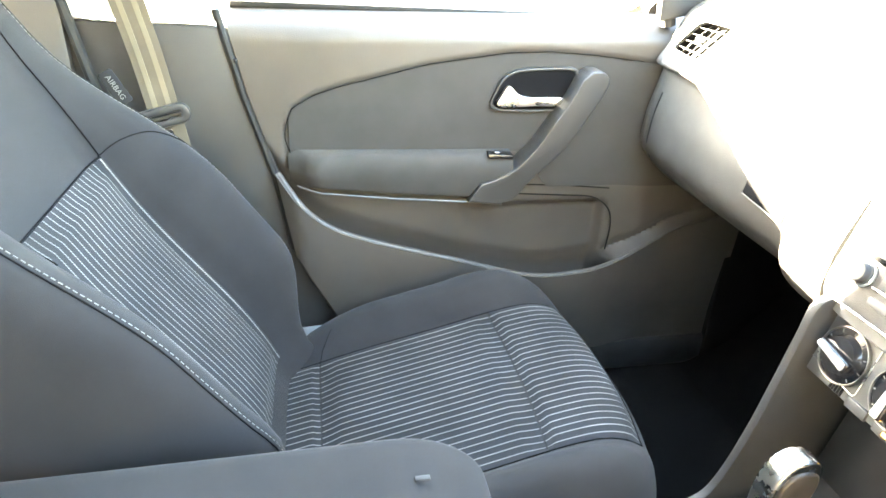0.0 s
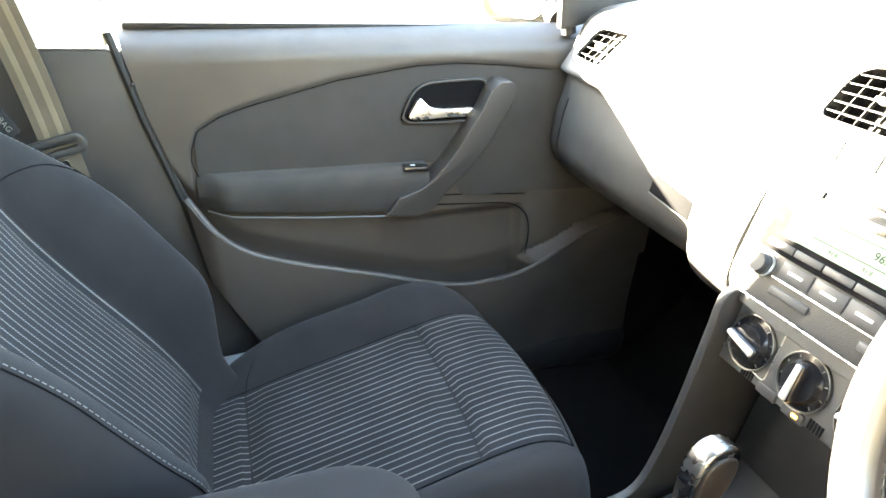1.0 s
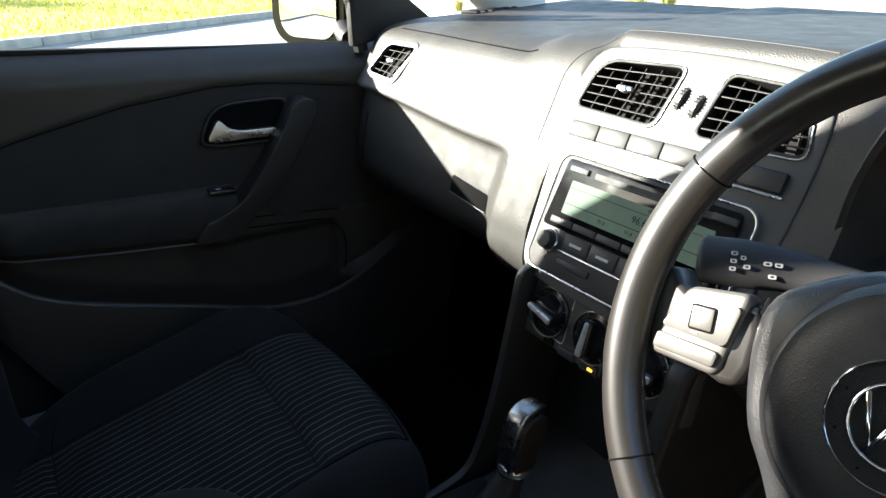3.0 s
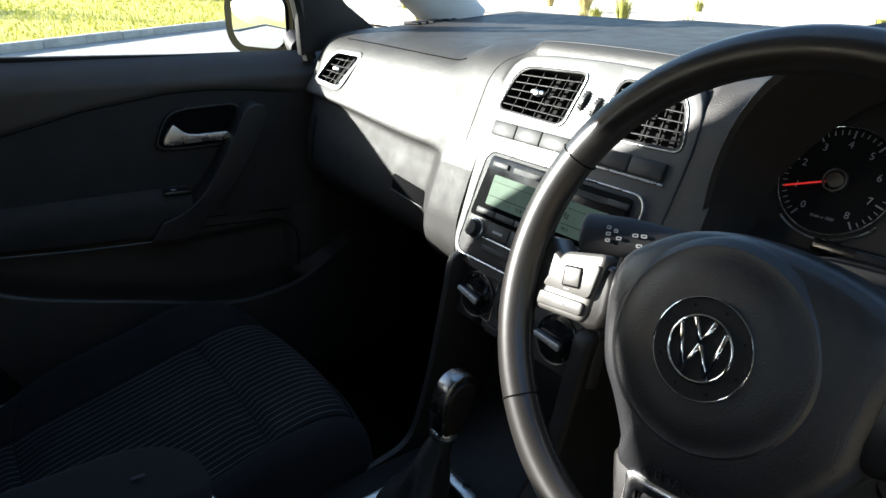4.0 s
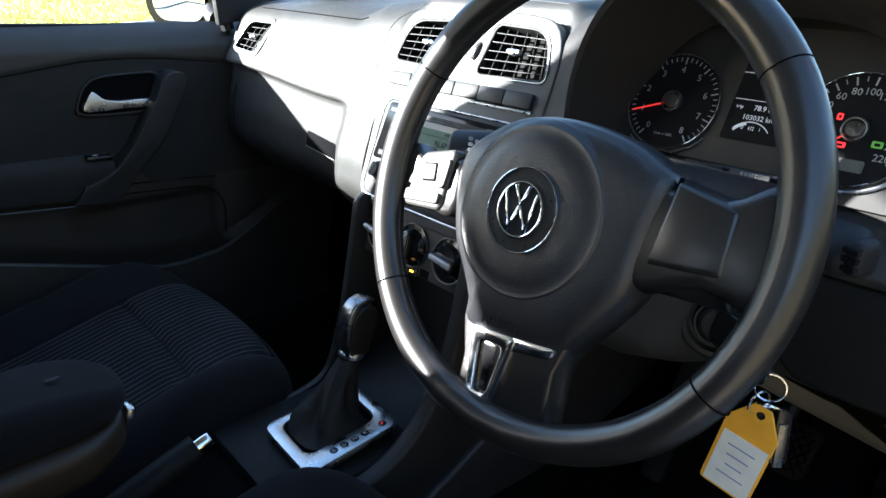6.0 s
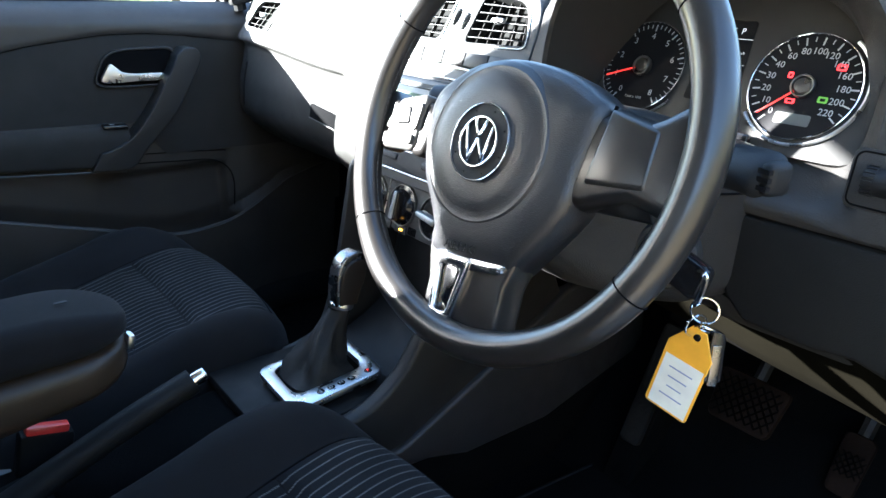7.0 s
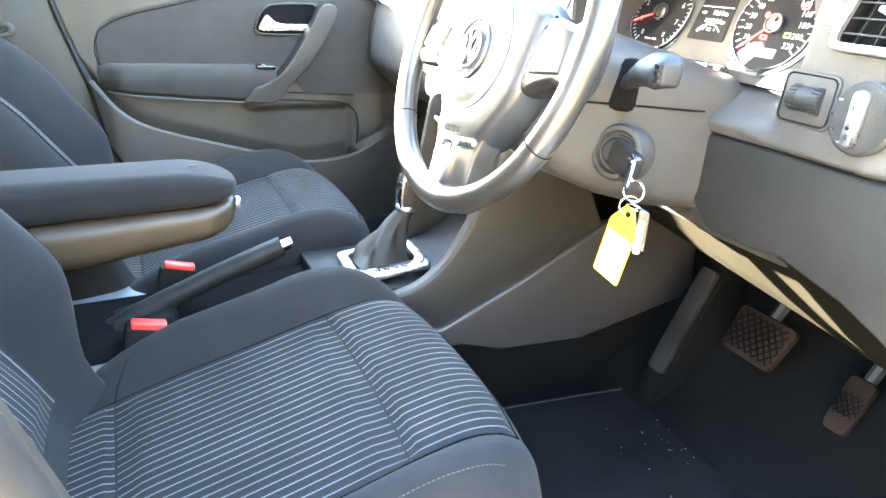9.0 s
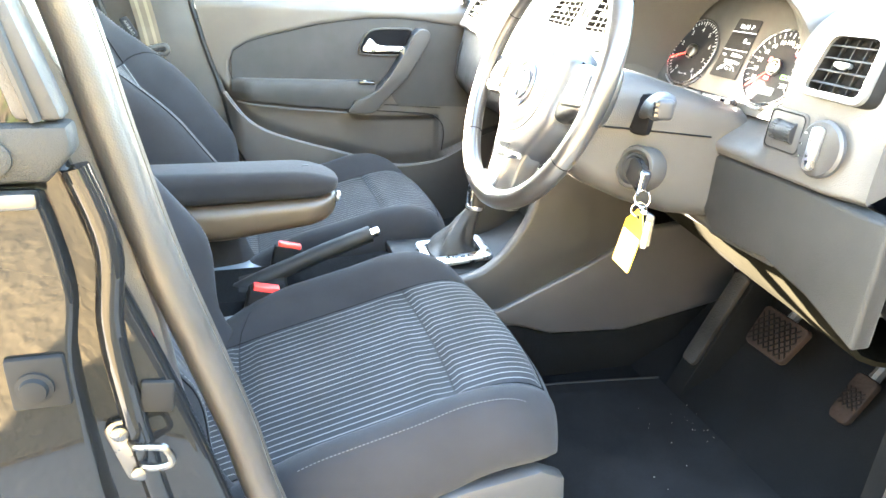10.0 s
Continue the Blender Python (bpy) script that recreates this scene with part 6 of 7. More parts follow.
def steering_wheel():
    w = thing("steering_wheel", "black leather steering wheel with three spokes", "steering wheel", tuple(HUB))
    m = Matrix.Translation(-HUB) @ WHEELPOSE

    def put(name, bm, mat, label="", parent=None, smooth=True):
        bm.transform(m)
        return part(name, bm, mat, parent or w, label, smooth)

    R, D = 0.1746, -0.0098
    C = Vector((0.0115, 0.0108, 0))
    n = 96
    rings = []
    for i in range(n + 1):
        a = 2 * math.pi * i / n
        fat = 1 + 0.06 * max(0, math.cos(2 * (a - radians(25)))) * (math.sin(a) > -0.2)
        flat = 1 - 0.012 * ease((-math.sin(a) - 0.75) / 0.25)
        d = Vector((math.cos(a), math.sin(a), 0))
        rings.append([C + d * (R * flat + 0.0140 * fat * math.cos(b)) + Vector((0, 0, D + 0.0140 * math.sin(b))) for b in [2 * math.pi * j / 16 for j in range(16)]])
    bm = loft(rings, cap=False)
    bmesh.ops.remove_doubles(bm, verts=bm.verts, dist=1e-6)
    rim = put("rim", bm, LEATHER, "worn black leather rim")
    for a in (33, 147, 213, 327):
        d = Vector((math.cos(radians(a)), math.sin(radians(a)), 0))
        ring = [C + d * (R + 0.0146 * math.cos(b)) + Vector((0, 0, D + 0.0142 * math.sin(b))) for b in [2 * math.pi * j / 20 for j in range(20)]]
        put("leather_seam", tube(ring, 0.0006, 5, True), SEAM, parent=rim)
    put("stitching", stitches(lambda a, _: Vector((math.cos(a), math.sin(a), 0)) * (R - 0.0141) + C + Vector((0, 0, D - 0.001)), [(a, 0) for a in steps(radians(150), radians(390), 120)], 0.006, 0.004), THREAD, parent=rim, smooth=False)
    # airbag cover, round boss and emblem
    half = [(0.0, 0.074), (0.035, 0.070), (0.062, 0.057), (0.080, 0.043), (0.086, 0.022), (0.083, -0.006), (0.075, -0.034), (0.061, -0.055), (0.047, -0.080), (0.043, -0.098), (0.0, -0.104)]
    wide = [(0.0, 0.074), (0.035, 0.070), (0.068, 0.061), (0.094, 0.047), (0.105, 0.036), (0.099, 0.006), (0.0945, -0.020), (0.090, -0.044), (0.058, -0.086), (0.042, -0.100), (0.0, -0.104)]
    full = [Vector((u, v, 0)) for u, v in wide] + [Vector((-u, v, 0)) for u, v in reversed(half[1:-1])]
    line = [(p.x, p.y) for p in smooth_line(full, 3, True)]
    cov = put("airbag_cover", loft([[Vector((x * s, y * s, z)) for x, y in line] for s, z in ((0.94, -0.055), (1.0, -0.045), (1.0, -0.026), (0.985, -0.018), (0.95, -0.0125), (0.88, -0.009), (0.70, -0.006), (0.35, -0.004))]), PAD, "grained black airbag cover")
    put("boss", lathe([(0.072, -0.016), (0.069, -0.008), (0.064, -0.0045), (0.060, -0.0050), (0.055, -0.0030), (0.042, -0.0015), (0.0, -0.001)], None, 56), PAD, parent=cov)
    put("lettering", words("AIRBAG", 0.0105, Matrix.Translation((-0.003, -0.087, -0.0068)), 0.0006), BLACK, parent=cov, smooth=False)

    def ring(r0, r1, k=48):
        a = steps(0, 2 * math.pi, k + 1)[:-1]
        return [(r0 * math.cos(t), r0 * math.sin(t)) for t in a], [(r1 * math.cos(t), r1 * math.sin(t)) for t in a]

    o, i = ring(0.0324, 0.0309)
    em = put("emblem", frame_ring(o, i, 0.003, Matrix.Translation((0, 0, -0.001)), 0.001), CHROME, "round chrome emblem on a black disc")
    put("disc", lathe([(0.0312, -0.001), (0.0312, 0.0006), (0.0, 0.0010)], None, 40), BLACK, parent=em)
    o, i = ring(0.0215, 0.0190, 40)
    put("inner_ring", frame_ring(o, i, 0.003, Matrix.Translation((0, 0, 0.0005)), 0.001), CHROME, parent=em)
    for k in range(8):
        put("rivet", lathe([(0.0008, 0), (0.0006, 0.0005)], Matrix.Translation((0.027 * math.cos(k * math.pi / 4 + 0.4), 0.027 * math.sin(k * math.pi / 4 + 0.4), 0.0008)), 8), SEAM, parent=em)
    for (x0, y0), (x1, y1) in (((-0.0145, 0.012), (-0.008, -0.0155)), ((-0.008, -0.0155), (0.0, 0.003)), ((0.0, 0.003), (0.008, -0.0155)), ((0.008, -0.0155), (0.0145, 0.012)), ((-0.0065, 0.0175), (0.0, 0.003)), ((0.0065, 0.0175), (0.0, 0.003))):
        dx, dy = x1 - x0, y1 - y0
        put("emblem_bar", box((math.hypot(dx, dy) + 0.002, 0.0032, 0.003), Matrix.Translation(((x0 + x1) / 2, (y0 + y1) / 2, 0.002)) @ Matrix.Rotation(math.atan2(dy, dx), 4, "Z"), 0.001), CHROME, parent=em)
    # side spokes: arm to the rim and a pale button pad on the passenger side
    for s in (-1, 1):
        arm = [Vector((s * u + 0.0115 * ease((u - 0.12) / 0.03), v + 0.006 * ease((u - 0.12) / 0.03), 0)) for u, v in ((0.085, 0.032), (0.13, 0.026), (0.160, 0.038), (0.170, 0.0), (0.160, -0.040 + 0.018 * (s < 0)), (0.13, -0.028 + 0.016 * (s < 0)), (0.085, -0.036 + 0.020 * (s < 0)))]
        pts = [(p.x, p.y) for p in smooth_line(arm, 3, True)]
        put("spoke", prism(pts if s > 0 else pts[::-1], 0.026, Matrix.Translation((0, 0, -0.040)), 0.009, 3), LEATHER, "black side spoke")
        if s > 0:
            low, up = [(0.094, -0.036), (0.151, -0.037), (0.157, 0.027), (0.105, 0.041)], [(0.098, -0.0165), (0.147, -0.0155), (0.149, 0.023), (0.1085, 0.036)]
            bm = loft([[Vector((u, v, z)) for u, v in q] for q, z in ((low, -0.040), (low, -0.030), (up, -0.0125))])
            put("spoke_cover", rounded(bm, 0.0025), LEATHER, "plain black spoke cover with a folded lower edge")
        else:
            pad = put("button_pad", prism(quad_round([(-0.146, -0.014), (-0.097, -0.014), (-0.089, 0.040), (-0.130, 0.034)], 0.007), 0.016, Matrix.Translation((0, 0, -0.027)), 0.004, 3), SATIN, "satin grey pad with control buttons")
            put("rocker", prism(quad_round([(-0.140, 0.005), (-0.095, 0.005), (-0.091, 0.031), (-0.128, 0.027)], 0.005), 0.004, Matrix.Translation((0, 0, -0.0122)), 0.0015), SATIN, parent=pad)
            put("square_button", box((0.0150, 0.0140, 0.004), Matrix.Translation((-0.113, 0.0175, -0.0085)) @ Matrix.Rotation(radians(4), 4, "Z"), 0.0012), SATIN, parent=pad)
            put("button_edge", frame_ring(roundrect(0.0170, 0.0160, 0.002), roundrect(0.0150, 0.0140, 0.0014), 0.0028, Matrix.Translation((-0.113, 0.0175, -0.0105)) @ Matrix.Rotation(radians(4), 4, "Z")), SEAM, parent=pad)
            put("lower_button", prism(quad_round([(-0.142, -0.010), (-0.099, -0.009), (-0.098, 0.001), (-0.141, 0.001)], 0.003), 0.004, Matrix.Translation((0, 0, -0.0122)), 0.0015), SATIN, parent=pad)
            for u, v, a in ((-0.097, 0.017, 0.006), (-0.127, 0.017, 0.006), (-0.116, 0.0075, 0.005), (-0.120, -0.0045, 0.010)):
                put("symbol", box((a, 0.0010, 0.0004), Matrix.Translation((u, v, -0.0081))), STACK, parent=pad)
        put("spoke_gap", tube([(-0.083, 0.040, -0.020), (-0.0865, 0.018, -0.0185), (-0.085, -0.004, -0.020)] if s < 0 else [(0.107, 0.040, -0.020), (0.1005, 0.006, -0.0185), (0.0945, -0.026, -0.020)], 0.0016, 6), SEAM)
    # lower spoke with its chrome clasp
    low = [(p.x, p.y) for p in smooth_line([Vector((u, v, 0)) for u, v in ((-0.044, -0.080), (0.048, -0.080), (0.046, -0.11), (0.038, -0.168), (-0.034, -0.168), (-0.042, -0.12))], 3, True)]
    put("lower_spoke", prism(low, 0.030, Matrix.Translation((0, 0, -0.045)), 0.008, 3), LEATHER, "black lower spoke")
    outer = quad_round([(-0.027, -0.1495), (-0.0005, -0.1495), (0.013, -0.0935), (-0.0335, -0.0935)], 0.006)
    inner = quad_round([(-0.0205, -0.1435), (-0.0065, -0.1435), (0.001, -0.104), (-0.0235, -0.104)], 0.005)
    clp = put("spoke_clasp", joined(frame_ring(outer, inner, 0.009, Matrix.Translation((0, 0, -0.0175)), 0.0025), prism(quad_round([(0.008, -0.1045), (0.0440, -0.1005), (0.0465, -0.0915), (0.008, -0.0935)], [0.002, 0.004, 0.003, 0.002]), 0.008, Matrix.Translation((0, 0, -0.0175)), 0.002)), CLASP, "bright chrome clasp round a black window")
    put("clasp_window", prism([(-0.012 + (x + 0.012) * 0.98, -0.124 + (y + 0.124) * 0.98) for x, y in inner], 0.003, Matrix.Translation((0, 0, -0.0165)), 0.001), GLOSS, parent=clp)


steering_wheel()


def steering_column():
    c = thing("steering_column", "dark grey shroud of the steering column", "steering column")
    rings = []
    for x, w, t, b in ((0.030, 0.060, 0.000, -0.085), (0.045, 0.055, 0.016, -0.105), (0.09, 0.050, 0.026, -0.135), (0.15, 0.060, 0.022, -0.160), (0.21, 0.076, 0.005, -0.175), (0.30, 0.085, -0.02, -0.185)):
        y0 = -0.355 - 0.020 * ease(x / 0.12)
        rings.append([Vector((x, y0 + y, z)) for y, z in [(p[0], p[1] + (t + b) / 2) for p in roundrect(2 * w, t - b, min(0.035, (t - b) * 0.4), 6)]])
    part("shroud", loft(rings), COVERP, c, "dark grey moulded shroud")
    part("shroud_seam", tube([(0.040, -0.418, -0.040), (0.09, -0.4265, -0.045), (0.16, -0.4375, -0.05), (0.24, -0.460, -0.055)], 0.0012, 6), SEAM, c)
    # stalks on both sides
    for sg, name, lab in ((1, "light_stalk", "black light stalk with pale symbols"), (-1, "wiper_stalk", "black wiper stalk with worn symbols")):
        y1 = -0.355 + sg * 0.075
        if sg > 0:
            path = smooth_line([(0.150, -0.300, 0.000), (0.126, -0.236, 0.003), (0.106, -0.201, 0.003), (0.096, -0.184, 0.002), (0.090, -0.173, 0.001)], 5)
        else:
            path = smooth_line([(0.150, -0.430, -0.026), (0.134, -0.462, -0.014), (0.118, -0.495, -0.003), (0.106, -0.522, 0.001), (0.098, -0.543, 0.001)], 5)
        k = len(path)
        rad = [0.012 + 0.0068 * ease(i / (k * 0.5)) - 0.006 * ease((i - k + 3) / 3) for i in range(k)]
        st = part(name, tube(path, rad, 14, flat=0.66), BUTTON if sg > 0 else BLACK, c, lab)
        if sg > 0:
            mm = plane_pose((0.1025, -0.1965, 0.004), (0.6, -0.8, 0), (0.30, 0.22, 0.93))
            for u, v, a in ((-0.004, 0.0055, 0.004), (-0.004, 0.0, 0.004), (-0.004, -0.0055, 0.004), (0.002, 0.003, 0.0035), (0.005, -0.003, 0.0045), (0.018, 0.001, 0.005), (0.025, 0.001, 0.005), (0.022, -0.0075, 0.005)):
                part("symbol", frame_ring(roundrect(a, 0.0030, 0.0010), roundrect(a * 0.55, 0.0013, 0.0004), 0.004, mm @ Matrix.Translation((u, v, 0.0110))), WHITE, st)
        else:
            part("stalk_end", box((0.022, 0.013, 0.025), Matrix.Translation((0.097, -0.545, 0.001)) @ Matrix.Rotation(radians(-20), 4, "Z"), 0.006, 3), BLACK, st)
            for i in range(3):
                part("ridge", box((0.004, 0.010, 0.0035), Matrix.Translation((0.087, -0.542, -0.005 + 0.006 * i)) @ Matrix.Rotation(radians(-20), 4, "Z")), GLOSS, st)
    # stalk opening on the shroud and ignition lock
    m = plane_pose((0.134, -0.450, -0.097), (0.42, -0.9, 0), (0.25, 0, 1))
    part("stalk_hole", box((0.050, 0.056, 0.02), plane_pose((0.140, -0.424, -0.028), (0.55, -0.83, 0), (0.2, 0, 1)), 0.008), SEAM, c)
    part("lock_collar", lathe([(0.031, -0.030), (0.031, -0.002), (0.028, 0.003), (0.024, 0.004), (0.0215, -0.003), (0.0195, -0.003), (0.018, 0.004), (0.0165, 0.004), (0.015, -0.002), (0.0, -0.002)], m, 36), COVERP, c, "round ignition lock collar")
    part("lock_barrel", lathe([(0.0145, -0.002), (0.0145, 0.007), (0.012, 0.009), (0.0, 0.009)], m, 24), BLACK, c)
    return m


LOCKPOSE = steering_column()


def keys():
    at = LOCKPOSE @ Vector((0, 0, 0.012))
    k = thing("car_keys", "car key with ring, fob and paper tag in the lock", "keys", tuple(at))
    inv = Matrix.Translation(-at)

    def put(name, bm, mat, label="", parent=None, smooth=True):
        bm.transform(inv)
        return part(name, bm, mat, parent or k, label, smooth)

    a, b = LOCKPOSE @ Vector((0, 0, 0.006)), Vector((0.116, -0.508, -0.100))
    d = (b - a).normalized()
    hd = plane_pose(a.lerp(b, 0.40), d, (0.15, 0, 1))
    head = put("key_head", prism(quad_round([(-0.026, -0.014), (0.026, -0.019), (0.030, 0.012), (-0.022, 0.018)], [0.010, 0.008, 0.008, 0.012]), 0.014, hd @ Matrix.Translation((0, 0, -0.007)), 0.004, 3), GLOSS, "black plastic key head")
    put("key_loop", tube([hd @ Vector(q) for q in smooth_line([(0.022, 0.008, 0.007), (0.030, 0.007, 0.007), (0.031, -0.010, 0.006), (0.028, -0.020, 0.004)], 4)], 0.0026, 8), CHROME, parent=head)

    def hoop(c, r, nrm, w=0.0010):
        n = Vector(nrm).normalized()
        s = n.orthogonal().normalized()
        t = n.cross(s)
        return tube([Vector(c) + r * (math.cos(q) * s + math.sin(q) * t) for q in steps(0, 2 * math.pi, 29)[:-1]], w, 6, True)

    put("split_ring", hoop((0.115, -0.506, -0.122), 0.0110, (0.85, 0.45, -0.1)), CHROME)
    put("split_ring", hoop((0.117, -0.500, -0.139), 0.0100, (0.35, 0.9, 0.1)), CHROME)
    put("split_ring", hoop((0.119, -0.508, -0.140), 0.0090, (0.55, 0.2, 0.8)), CHROME)
    tp = plane_pose((0.1125, -0.4965, -0.187), (0.04, -0.98, -0.15), (0.10, -0.17, 1))
    shape = quad_round([(-0.0205, -0.038), (0.0205, -0.038), (0.0205, 0.026), (-0.0205, 0.026)], [0.004, 0.004, 0.001, 0.001])
    shape = [p for p in shape if p[1] < 0.0] + [(0.0205, 0.026), (0.008, 0.047), (-0.005, 0.048), (-0.0205, 0.026)]
    tag = put("tag", prism(shape, 0.0016, tp, 0.0005, 1), TAGY, "yellow plastic key tag")
    put("tag_label", prism([(-0.0175, -0.036), (0.0185, -0.036), (0.0185, 0.014), (-0.0175, 0.014)], 0.0004, tp @ Matrix.Translation((0, 0, 0.0016))), TAGW, "white paper label", parent=tag)
    for i in range(4):
        put("writing_bar", box((0.022 - 0.004 * (i % 3), 0.0012, 0.0002), tp @ Matrix.Translation((0.0005, 0.004 - 0.009 * i, 0.0021))), PENCIL, parent=tag)
    put("tag_eye", lathe([(0.0032, 0), (0.0032, 0.0008), (0.0018, 0.0008)], tp @ Matrix.Translation((0.002, 0.040, 0.0014)), 14), STEEL, parent=tag)
    fp = plane_pose((0.124, -0.5185, -0.160), (0.75, -0.62, 0.05), (0.16, 0.06, 1))
    fob = put("fob", prism(quad_round([(-0.011, -0.024), (0.004, -0.024), (0.006, 0.018), (-0.005, 0.023)], 0.004), 0.009, fp @ Matrix.Translation((0, 0, -0.0045)), 0.002), GLOSS, "small black fob with a steel edge")
    put("fob_edge", box((0.0075, 0.036, 0.003), fp @ Matrix.Translation((-0.003, -0.008, 0.0048)) @ Matrix.Rotation(radians(-4), 4, "Z"), 0.001), STEEL, parent=fob)


keys()

# ---- centre console ----


def centre_console():
    c = thing("centre_console", "dark plastic centre console between the seats", "console", (0.0, -0.013, FLOOR))
    inv = Matrix.Translation((0, 0.013, -FLOOR))

    def put(name, bm, mat, label="", parent=None, smooth=True):
        bm.transform(inv)
        return part(name, bm, mat, parent or c, label, smooth)

    # tunnel under everything
    tun = [Vector((0, y, z)) for y, z in ((-0.125, FLOOR), (-0.118, -0.52), (-0.105, -0.44), (-0.085, -0.418), (0.06, -0.418), (0.08, -0.44), (0.095, -0.52), (0.10, FLOOR))]
    put("tunnel", loft([[p + Vector((x, 0, dz)) for p in tun] for x, dz in ((-0.75, -0.02), (-0.30, -0.015), (-0.10, 0.0), (0.20, 0.0))]), CARPET, "carpeted centre tunnel")
    # side walls that rise from the lever to the dashboard
    side = smooth_line([Vector(q + (0,)) for q in ((-0.085, -0.418), (-0.03, -0.410), (0.04, -0.396), (0.085, -0.366), (0.116, -0.325), (0.136, -0.288), (0.151, -0.235), (0.163, -0.185), (0.180, -0.150), (0.26, -0.14))], 5)
    outline = [(p.x, p.y) for p in side] + [(0.36, -0.25), (0.40, -0.33), (0.25, -0.41), (0.09, -0.482), (0.0, -0.50), (-0.085, -0.50)]
    put("side_wall", prism(outline, 0.026, Matrix.Translation((0, -0.108, 0)) @ DOORPOSE, 0.009, 3), TRIM, "dark plastic flank of the console")
    far = smooth_line([Vector(q + (0,)) for q in ((-0.085, -0.425), (-0.02, -0.420), (0.05, -0.412), (0.088, -0.400), (0.108, -0.367), (0.127, -0.302), (0.142, -0.228), (0.151, -0.180), (0.162, -0.135), (0.20, -0.125))], 5)
    put("side_wall", prism([(p.x, p.y) for p in far] + [(0.36, -0.25), (0.40, -0.33), (0.25, -0.41), (0.09, -0.482), (0.0, -0.50), (-0.085, -0.50)], 0.012, Matrix.Translation((0, 0.108, 0)) @ DOORPOSE, 0.003, 2), TRIM, "thin dark plastic flank of the console")
    low = [(-0.06, -0.49), (0.09, -0.474), (0.25, -0.402), (0.40, -0.322), (0.62, -0.30), (0.64, -0.50), (0.38, -0.552), (0.205, -0.541), (0.13, -0.515)]
    for y0 in (-0.122, 0.119):
        put("lower_panel", prism(low, 0.022, Matrix.Translation((0, y0, 0)) @ DOORPOSE, 0.006, 3), LOWPANEL, "smooth dark lower side panel")
        bm = prism([(-0.1, -0.50), (0.13, -0.51), (0.21, -0.538), (0.38, -0.548), (0.60, -0.50), (0.60, FLOOR), (-0.1, FLOOR)], 0.015, Matrix.Translation((0, y0 + 0.006, 0)) @ DOORPOSE, 0.003)
        put("side_carpet", bm, CARPET, "black carpet at the foot of the console")
    # tray under the heater panel
    put("tray", sheet(lambda u, v: (0.09 + 0.17 * u, -0.11 + 0.19 * v, -0.404 + 0.10 * u * u), steps(0, 1, 8), steps(0, 1, 8), 0.01), BLACK, "black open tray")
    put("tray_back", box((0.02, 0.20, 0.20), Matrix.Translation((0.235, -0.013, -0.30)) @ Matrix.Rotation(radians(14), 4, "Y"), 0.006), BLACK)
    put("top_deck", box((0.20, 0.195, 0.02), Matrix.Translation((0.005, -0.013, -0.412)), 0.005), RUBBER)
    return c


centre_console()


